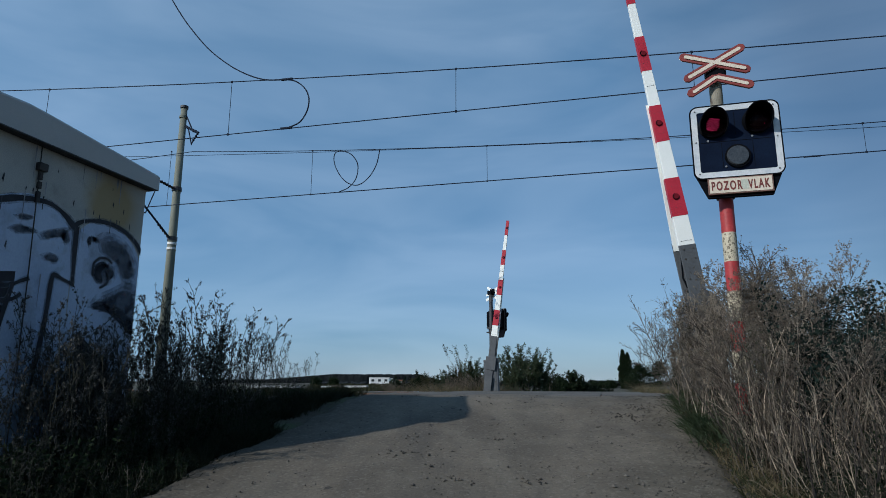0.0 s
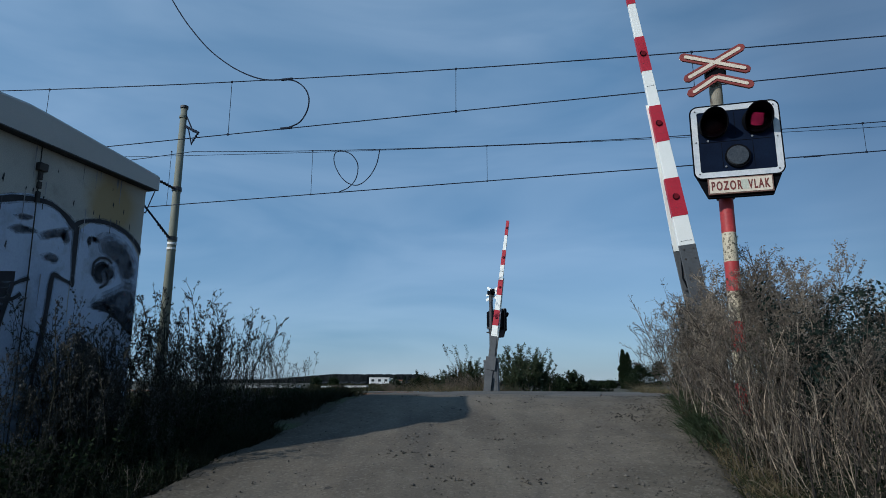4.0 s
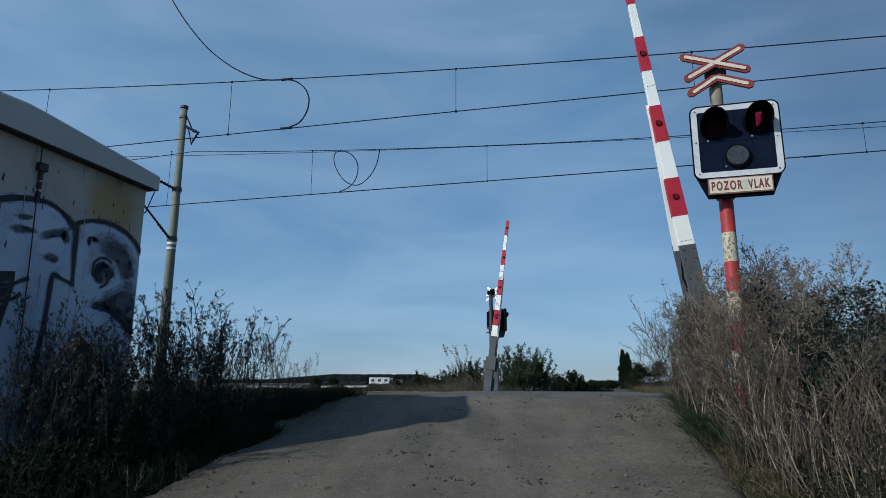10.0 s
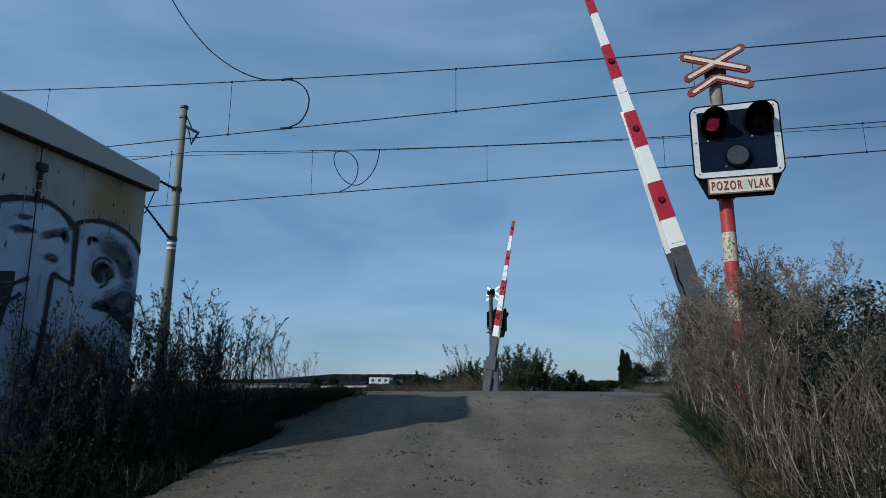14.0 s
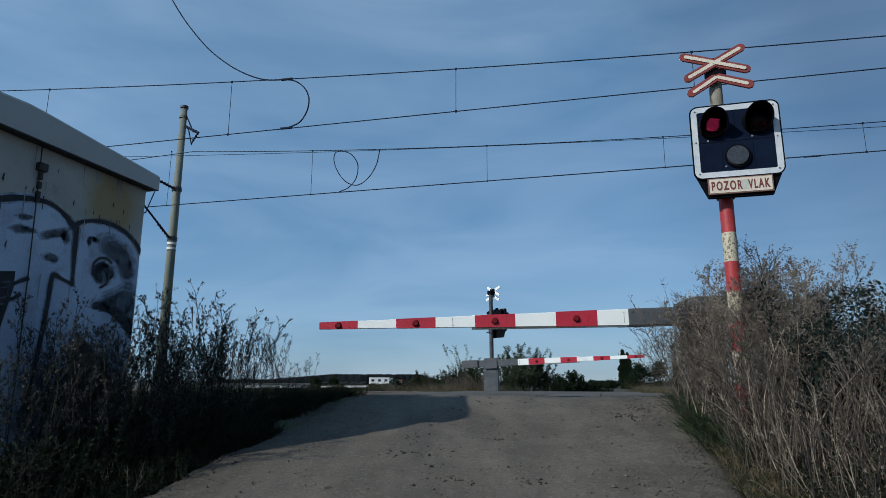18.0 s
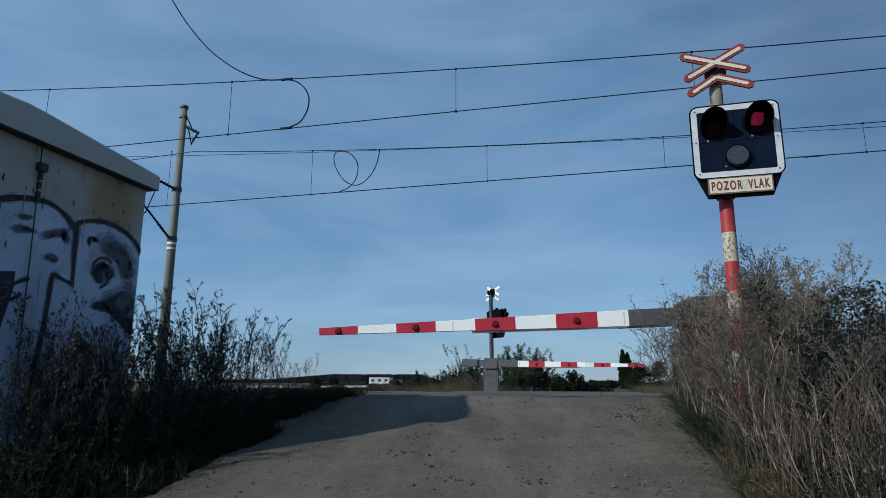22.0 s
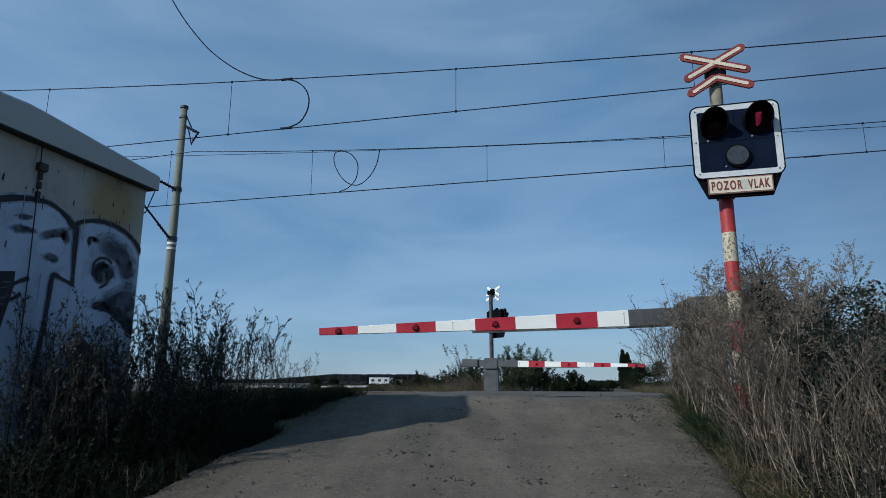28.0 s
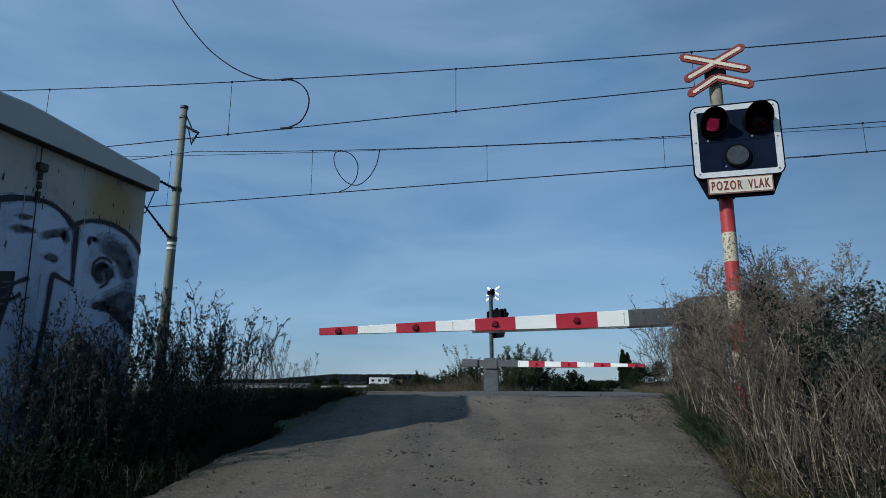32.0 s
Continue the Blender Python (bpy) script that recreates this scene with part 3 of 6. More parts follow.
def build_hut():
    # local x runs along the wall away from the road's start (n), local y points off the wall over the road (t)
    W = -5.36
    N0, N1 = 4.32, 6.38
    FLOOR, TOP = 0.30, 3.82
    hut = empty("relay_hut", Matrix.Translation((0, 0, 1.5)) @ Matrix.Diagonal((0.90, 0.90, 0.90, 1)) @ Matrix.Translation((0, 0, -1.5)) @ grid(W, 0, 0), "rendered railway relay hut with a painted wall and flat roof", "hut")
    D = 3.1
    bm = bmesh.new()
    th = 0.22
    box(-th, 0, N0, N1, FLOOR, TOP, 0.012, bm)
    box(-D, -D + th, N0, N1, FLOOR, TOP, 0.012, bm)
    box(-D + th, -th, N0, N0 + th, FLOOR, TOP, 0.0, bm)
    box(-D + th, -th, N1 - th, N1, FLOOR, TOP, 0.0, bm)
    part("wall", bm, M["plaster"], hut)
    part("plinth", box(-D - 0.03, 0.03, N0 - 0.03, N1 + 0.03, FLOOR - 0.4, FLOOR + 0.45, 0.01), M["sleeper"], hut, "grey concrete plinth")
    # roof slab: its edge grows deeper towards the road's start
    bm = bmesh.new()
    rows = []
    for i in range(13):
        k = i / 12
        n = N0 - 0.14 + (N1 - N0 + 0.2) * k
        hgt = 0.305 - (0.0687 * (n - 4.6) if n > 4.6 else 0.065 * (4.6 - n))
        rows.append([bm.verts.new(q) for q in ((0.13, n, TOP - 0.02), (0.13, n, TOP + hgt - 0.03), (0.10, n, TOP + hgt), (-D - 0.13, n, TOP + hgt), (-D - 0.13, n, TOP - 0.02))])
    for a, b in zip(rows, rows[1:]):
        for j in range(5):
            bm.faces.new((a[j], a[(j + 1) % 5], b[(j + 1) % 5], b[j]))
    bm.faces.new(rows[0])
    bm.faces.new(rows[-1][::-1])
    roof = part("roof", bm, M["roofslab"], hut, "grey sheet-edged roof slab")
    part("drip_edge", box(0.10, 0.136, N0 - 0.14, N1 + 0.04, TOP - 0.028, TOP - 0.02), M["darkgrey"], roof)
    # the eave's shadow line is put into this board's black colour
    part("soffit", box(0.002, 0.10, N0 - 0.13, N1 + 0.035, TOP - 0.026, TOP - 0.021), M["blackiron"], roof, "soffit board, blackened to draw the shadow line under the eave")

    # painting: silver letters with black outlines, each coat a little proud of the last
    def fill(pts, mat, lift, label, n=4):
        part("painted_fill", plate([(min(u - 0.05, N1 - 0.006), v) for u, v in spline_outline(pts, n)], 0.0015, axis="x", at=lift), mat, hut, label)

    def soft(pts, mat, lift, label):
        """Overspray: three thin coats, each smaller than the last, so that the edge fades."""
        c = spline_outline(pts, 4)
        cu, cv = sum(p[0] for p in c) / len(c), sum(p[1] for p in c) / len(c)
        for i, k in enumerate((1.1, 0.92, 0.72)):
            part("painted_fill", plate([(min(cu + (u - cu) * k - 0.05, N1 - 0.006), cv + (v - cv) * k) for u, v in c], 0.0004, axis="x", at=lift + 0.0006 * i), mat, hut, label)

    def stroke(pts, w, lift=0.008, mat="sprayblack"):
        part("painted_outline", plate([(min(u - 0.05, N1 - 0.006), v) for u, v in ribbon(pts, w * 1.7)], 0.0004, axis="x", at=lift - 0.0012), M["sprayhaze"], hut, "grey overspray beside the outline")
        part("painted_outline", plate([(min(u - 0.05, N1 - 0.006), v) for u, v in ribbon(pts, w)], 0.0015, axis="x", at=lift), M[mat], hut, "black sprayed outline")
    fill([(4.34, 1.0), (4.34, 2.9), (4.36, 3.15), (4.49, 3.18), (4.84, 3.29), (5.11, 3.25), (5.35, 3.13), (5.44, 3.06), (5.46, 2.76), (5.44, 2.3), (5.5, 1.2), (5.3, 0.9), (4.4, 0.8)], M["silver"], 0.003, "silver sprayed letter")
    fill([(5.45, 3.04), (5.69, 3.22), (6.04, 3.22), (6.33, 3.04), (6.44, 2.8), (6.47, 2.2), (6.47, 1.3), (6.1, 0.9), (5.6, 1.0), (5.46, 1.8)], M["silver"], 0.003, "silver sprayed letter")
    haze = M["sprayhaze"]
    dark = M["spraydark"]
    soft([(5.755, 3.046), (5.857, 3.112), (6.03, 3.118), (6.222, 3.047), (6.355, 2.891), (6.43, 2.654), (6.23, 2.578), (6.084, 2.753), (5.986, 2.823), (5.819, 2.899)], haze, 0.0048, "thin grey shading inside the letter")
    soft([(5.74, 2.274), (5.99, 2.259), (6.226, 2.137), (6.49, 1.99), (6.47, 2.5), (6.249, 2.6), (6.02, 2.495), (5.83, 2.404)], haze, 0.0058, "dark shading under the eye")
    soft([(5.74, 2.26), (5.99, 2.25), (6.226, 2.13), (6.49, 1.95), (6.48, 2.1), (6.28, 2.27), (6.02, 2.36), (5.85, 2.33)], dark, 0.0068, "dark edge under the eye")
    soft([(5.721, 2.65), (5.76, 2.76), (5.874, 2.813), (6.0, 2.79), (6.076, 2.708), (6.03, 2.6), (5.914, 2.543), (5.79, 2.56)], haze, 0.0076, "smudged eye of the letter")
    soft([(5.73, 2.62), (5.75, 2.73), (5.85, 2.79), (5.92, 2.76), (5.85, 2.68), (5.88, 2.58), (5.82, 2.55)], dark, 0.0092, "dark smudge in the eye")
    soft([(5.90, 2.70), (5.96, 2.73), (6.03, 2.70), (6.01, 2.63), (5.94, 2.61)], dark, 0.0092, "dark smudge in the eye")
    fill([(5.604, 2.011), (5.706, 1.946), (5.891, 1.809), (6.091, 1.624), (6.3, 1.42), (6.42, 1.3), (6.42, 0.8), (5.6, 0.7), (5.62, 1.577), (5.61, 1.82)], M["sprayblack"], 0.0055, "black wedge between the letters", 1)
    fill([(4.40, 2.47), (4.65, 2.49), (4.80, 2.514), (4.803, 2.421), (4.798, 2.326), (4.763, 2.156), (4.72, 2.042), (4.55, 1.75), (4.42, 1.75)], M["sprayblack"], 0.0055, "black gap in the letter", 1)
    # wall made darker towards its foot
    soft([(4.42, 1.2), (4.9, 1.36), (5.4, 1.42), (5.95, 1.4), (6.05, 1.1), (5.9, 0.8), (5.2, 0.75), (4.5, 0.8)], dark, 0.0032, "thin dark band along the wall foot under the letters")
    for pts in ([(4.66, 2.90), (4.75, 2.96), (4.88, 2.97), (4.98, 2.94), (4.86, 2.89), (4.74, 2.87)], [(4.7, 3.04), (4.8, 3.08), (4.92, 3.07), (4.85, 3.02), (4.76, 3.01)],
                [(4.98, 2.93), (5.14, 3.0), (5.34, 3.06), (5.30, 2.96), (5.15, 2.90), (5.04, 2.87)], [(5.25, 2.98), (5.33, 3.03), (5.38, 2.95), (5.33, 2.88), (5.27, 2.91)],
                [(5.05, 2.72), (5.14, 2.76), (5.24, 2.75), (5.30, 2.70), (5.22, 2.66), (5.1, 2.67)], [(5.62, 3.02), (5.66, 3.05), (5.72, 3.05), (5.78, 3.0), (5.7, 2.97)]):
        soft(pts, haze, 0.0048, "thin grey smear of spray paint")
    soft([(5.60, 2.98), (5.62, 3.03), (5.66, 3.02), (5.66, 2.94), (5.63, 2.92)], dark, 0.0068, "dark dab of spray paint")
    stroke([(4.34, 3.08), (4.54, 3.15), (4.71, 3.21), (4.92, 3.25), (5.11, 3.25), (5.28, 3.18), (5.43, 3.07)], 0.065)
    stroke([(5.40, 3.08), (5.47, 3.15), (5.59, 3.2), (5.82, 3.24), (6.08, 3.22), (6.32, 3.12), (6.44, 2.98), (6.46, 2.8)], 0.06, 0.0105)
    stroke([(5.44, 3.1), (5.45, 2.85), (5.47, 2.5)], 0.07, 0.0125)
    stroke([(5.49, 2.48), (5.34, 2.52), (5.25, 2.55), (5.21, 2.52), (5.2, 2.32), (5.19, 2.1), (5.17, 1.9), (5.14, 1.6), (5.1, 1.2)], 0.06, 0.0145)
    stroke([(5.73, 2.62), (5.72, 2.74), (5.79, 2.82), (5.9, 2.84), (5.99, 2.8)], 0.035, 0.0155)
    stroke([(5.9, 2.72), (5.96, 2.66), (5.93, 2.56), (5.84, 2.5)], 0.03, 0.0165)
    stroke([(6.46, 2.85), (6.46, 2.5), (6.46, 2.1)], 0.04, 0.0145)
    stroke([(4.62, 2.35), (4.78, 2.39), (4.86, 2.43), (4.95, 2.47)], 0.045, 0.0165)
    stroke([(4.62, 2.2), (4.77, 2.24), (4.83, 2.27), (4.88, 2.31)], 0.05, 0.0185)
    stroke([(4.66, 1.5), (4.7, 2.0), (4.78, 2.4)], 0.05, 0.0205)
    for n, z, s in ((5.32, 3.34, 0.035), (5.6, 3.31, 0.03), (5.08, 3.61, 0.02), (4.61, 2.74, 0.05), (4.49, 3.36, 0.05), (4.82, 3.33, 0.03), (4.74, 3.33, 0.025), (5.84, 3.64, 0.02), (5.87, 3.47, 0.035), (6.04, 3.43, 0.035), (5.2, 2.83, 0.02)):
        part("paint_splash", plate([(n + s * math.cos(a) * (0.3 if i % 2 else 0.16), z + s * math.sin(a) * (1.0 if i % 3 else 0.5)) for i, a in enumerate(2 * math.pi * j / 9 for j in range(9))], 0.0015, axis="x", at=0.003), M["sprayblack"], hut)
    rnd = random.Random(77)
    for i in range(13):
        n, top = rnd.uniform(4.4, 6.25), rnd.choice((3.78, 3.78, rnd.uniform(2.4, 3.5)))
        ln, w = rnd.uniform(0.10, 0.42), rnd.uniform(0.004, 0.011)
        part("dirt_run", plate([(n - w, top), (n + w, top), (n + w * 0.3, top - ln * 0.6), (n + w * 0.1, top - ln), (n - w * 0.4, top - ln * 0.7)], 0.0012, axis="x", at=0.0225 + 0.0004 * i), M["spraygrey"], hut)
    for i in range(8):
        n = rnd.uniform(4.5, 6.35)
        top = 3.3 - (0.22 if abs(n - 5.45) < 0.2 else 0.0) - (0.12 if n > 6.2 or n < 4.6 else 0.0)
        ln, w = rnd.uniform(0.06, 0.22), rnd.uniform(0.004, 0.008)
        part("paint_drip", plate([(n - w - 0.05, top), (n + w - 0.05, top), (n + w * 0.7 - 0.05, top - ln), (n - w * 0.6 - 0.05, top - ln)], 0.0012, axis="x", at=0.029 + 0.0004 * i), M["sprayblack"] if i % 2 else M["spraysmudge"], hut)
    # down-conductor with its box
    wire = tube([(0.03, 4.83, 3.80), (0.03, 4.845, 3.3), (0.03, 4.87, 2.5), (0.03, 4.89, 1.5), (0.03, 4.89, 0.7)], 0.006, 6)
    cond = part("conductor", wire, M["blackiron"], hut, "thin black earthing cable")
    part("junction_box", box(0.004, 0.06, 4.81, 4.91, 3.54, 3.62, 0.006), M["blackiron"], cond)
    for z0, z1 in ((3.22, 3.33), (3.36, 3.43), (3.45, 3.54)):
        part("cable_cover", box(0.004, 0.04, 4.845, 4.878, z0, z1, 0.004), M["blackiron"], cond)


build_hut()


# ------------------------------------------------------------------ overhead line
def insulator(bm, a, b, r=0.05, n=5):
    a, b = Vector(a), Vector(b)
    d = b - a
    for i in range(n):
        p, q = a + d * (i + 0.15) / n, a + d * (i + 0.75) / n
        tube([p, q], r, 10, bm, r1=r * 0.55)


def messenger_z(t, n):
    """Height of the carrying rope: a hanging curve, lowest well beyond the crossing."""
    if n == TRACK_A:
        return 7.5902 - 0.04660 * t + 0.001580 * t * t
    return 7.6766 - 0.03601 * t + 0.002266 * t * t


SECOND = (0.000981, -0.04294, 7.7479)


def build_overhead():
    ca, cb = 6.8, 6.8
    for n, cz in ((TRACK_A, ca), (TRACK_B, cb)):
        line = empty("overhead_line", pose(0, 0, 0), "thin dark contact wire hung from a sagging carrying rope", "overhead line", "overhead lines")
        start = -19.0 if n == TRACK_A else -12.0
        rise = 0.0 if n == TRACK_A else 0.003
        part("contact_wire", tube([tn(t, n, cz + rise * t) for t in (-55, -20, 0, 20, 45)], 0.0105 if n == TRACK_A else 0.014, 6), M["wire"], line)
        part("carrying_rope", tube([tn(t, n, messenger_z(t, n) + 0.0) for t in [start + 1.2 * i for i in range(46)]], 0.0108, 6), M["wire"], line)
        drop = 0.11 if n == TRACK_A else 0.065
        part("carrying_rope", tube([tn(start - 1.6 * i, n, messenger_z(start, n) - drop * i + 0.0034 * i * i) for i in range(24)], 0.011, 6), M["wire"], line)
        hang = (-12.77, -7.75, -2.62, 1.87, 6.6, 11.5) if n == TRACK_A else (-12.75, -7.95, -2.79, 1.76, 6.26, 11.0)
        for t in hang:
            d = part("dropper", tube([tn(t, n, cz + rise * t), tn(t, n, messenger_z(t, n))], 0.0065, 5), M["wire"], line)
            for z in (cz + rise * t, messenger_z(t, n)):
                p = tn(t, n, z)
                part("clamp", box(p.x - 0.02, p.x + 0.02, p.y - 0.015, p.y + 0.015, p.z - 0.022, p.z + 0.022, 0.005), M["wire"], d)
        if n == TRACK_A:
            pts = [(-10.1, 11.4), (-9.81, 10.87), (-9.53, 10.37), (-9.08, 9.71), (-8.49, 9.01), (-7.94, 8.53), (-7.42, 8.2), (-6.92, 8.0), (-6.4, 7.94), (-6.16, 7.86), (-5.95, 7.67), (-5.85, 7.42), (-5.89, 7.14), (-6.05, 6.91), (-6.33, 6.81)]
            part("jumper", tube([tn(p.x, n, p.y) for p in smooth_line([(a, b, 0) for a, b in pts], 5)], 0.015, 6), M["wire"], line, "thick drooping jumper cable")
            for t, z in ((-6.4, 7.95), (-6.35, 6.81)):
                p = tn(t, n, z)
                part("clamp", tube([p - TV * 0.13, p + TV * 0.13], 0.028, 8), M["wire"], line)
        else:
            pts = [(-5.88, 7.93), (-5.97, 7.51), (-6.2, 7.14), (-6.53, 6.95), (-6.88, 7.08), (-7.15, 7.42), (-7.27, 7.76), (-7.23, 7.98), (-7.02, 8.01), (-6.73, 7.88), (-6.53, 7.56), (-6.57, 7.16), (-6.79, 6.9), (-7.08, 6.79)]
            part("jumper", tube([tn(p.x, n, p.y) for p in smooth_line([(a, b, 0) for a, b in pts], 5)], 0.014, 6), M["wire"], line, "looped jumper cable")
            part("second_rope", tube([tn(-16 + 2 * i, n + 0.25, SECOND[2] + SECOND[1] * (-16 + 2 * i) + SECOND[0] * (-16 + 2 * i) ** 2) for i in range(17)], 0.008, 5), M["wire"], line)
            bm = bmesh.new()
            p = tn(5.1, n, 6.81)
            tube([p - TV * 0.18, p + TV * 0.18], 0.022, 8, bm)
            part("splice", bm, M["wire"], line)
    # mast beyond the far track
    mt, mn = -14.83, 19.2
    base = ground_z(mt, mn)
    mast = empty("catenary_mast", grid(mt, mn, base), "tall olive-grey tapered overhead line mast with brown insulators", "mast")
    H = 11.55 - base
    part("pole", tube([(0, 0, -0.3), (0, 0, H * 0.5), (0, 0, H)], 0.18, 20, r1=0.115), M["mast"], mast, smooth=True)
    part("cap", tube([(0, 0, H - 0.02), (0, 0, H + 0.07)], 0.145, 16), M["darkgrey"], mast)
    part("collar", tube([(0, 0, H - 0.42), (0, 0, H - 0.34)], 0.15, 16), M["mast"], mast)
    for z in (6.10, 6.28):
        k = z - base
        part("marker_band", tube([(0, 0, k), (0, 0, k + 0.08)], 0.162, 16), M["whiteband"], mast, "white painted ring")
    for z in (8.36, 6.5):
        part("clamp_band", tube([(0, 0, z - base - 0.07), (0, 0, z - base + 0.07)], 0.175, 16), M["insul"], mast, "dark steel clamp round the pole")
    # cantilever to the far track's wires
    up, low = 8.36 - base, 6.5 - base
    arm = bmesh.new()
    tube([(0, -0.15, up), (-0.3, -3.05, up + 0.25)], 0.03, 8, arm)
    tube([(0, -0.15, low), (-0.3, -3.2, up + 0.2)], 0.035, 8, arm)
    tube([(-0.12, -1.6, low + 0.95), (-0.35, -3.3, 6.95 - base)], 0.025, 8, arm)
    tube([(-0.18, -1.8, low + 1.05), (-0.15, -1.5, up + 0.13)], 0.015, 6, arm)
    tube([(-0.09, -0.85, up + 0.07), (-0.12, -1.35, low + 0.62)], 0.02, 6, arm)
    tube([(-0.12, -1.35, low + 0.62), (-0.14, -1.9, low + 0.72)], 0.018, 6, arm)
    cant = part("cantilever", arm, M["wire"], mast)
    bm = bmesh.new()
    insulator(bm, (-0.02, -0.2, up + 0.0), (-0.09, -0.85, up + 0.07), 0.06)
    insulator(bm, (-0.02, -0.2, low + 0.03), (-0.09, -0.75, low + 0.42), 0.06)
    part("insulator", bm, M["insul"], cant)
    # short bracket near the top, pointing along the line
    bm = bmesh.new()
    t0 = H - 1.0
    tube([(0.1, 0, t0 + 0.72), (0.55, -0.1, t0 - 0.05)], 0.026, 6, bm)
    tube([(0.1, 0, t0 + 0.25), (0.78, -0.1, t0 - 0.1)], 0.045, 6, bm)
    tube([(0.3, -0.05, t0 + 0.1), (0.52, -0.1, t0 - 0.55)], 0.026, 6, bm)
    tube([(0.75, -0.1, t0 - 0.1), (0.52, -0.1, t0 - 0.5)], 0.026, 6, bm)
    br = part("bracket", bm, M["wire"], mast)
    bm = bmesh.new()
    insulator(bm, (0.15, 0, t0 + 0.24), (0.72, -0.1, t0 - 0.08), 0.06)
    insulator(bm, (0.75, -0.1, t0 - 0.12), (0.55, -0.1, t0 - 0.42), 0.05, 4)
    part("insulator", bm, M["wire"], br)


build_overhead()


# ------------------------------------------------------------------ crossing signals
def lettering(text, height, width, mat, parent, at, depth=0.002):
    cu = bpy.data.curves.new("lettering", "FONT")
    cu.body, cu.align_x, cu.align_y, cu.size = text, "CENTER", "CENTER", 1.0
    cu.extrude, cu.offset, cu.space_character = 0.02, 0.03, 1.3
    tmp = new("lettering_source", cu)
    me = bpy.data.meshes.new_from_object(tmp)
    bpy.data.objects.remove(tmp)
    xs = [v.co.x for v in me.vertices]
    ys = [v.co.y for v in me.vertices]
    cx, cy = (min(xs) + max(xs)) / 2, (min(ys) + max(ys)) / 2
    kx, ky = width / (max(xs) - min(xs)), height / (max(ys) - min(ys))
    for v in me.vertices:
        v.co = Vector((at[0] + (v.co.x - cx) * kx, at[1] - v.co.z * depth / 0.02, at[2] + (v.co.y - cy) * ky))
    me.materials.clear()
    me.materials.append(mat)
    ob = new("lettering", me)
    ob.parent = parent
    ob["label"] = "red block letters reading " + " ".join(text.split())
    return ob


def bar_outline(u0, v0, u1, v1, w):
    """A bar with pointed ends between two points."""
    a, b = Vector((u0, v0)), Vector((u1, v1))
    d = (b - a).normalized()
    p = Vector((-d.y, d.x)) * w / 2
    e = d * w * 0.42
    return [tuple(q) for q in (a - p + e * 0.35, a - p * 0.42 - e * 0.5, a + p * 0.42 - e * 0.5, a + p + e * 0.35, b + p - e * 0.35, b + p * 0.42 + e * 0.5, b - p * 0.42 + e * 0.5, b - p - e * 0.35)]


LAMPS = []


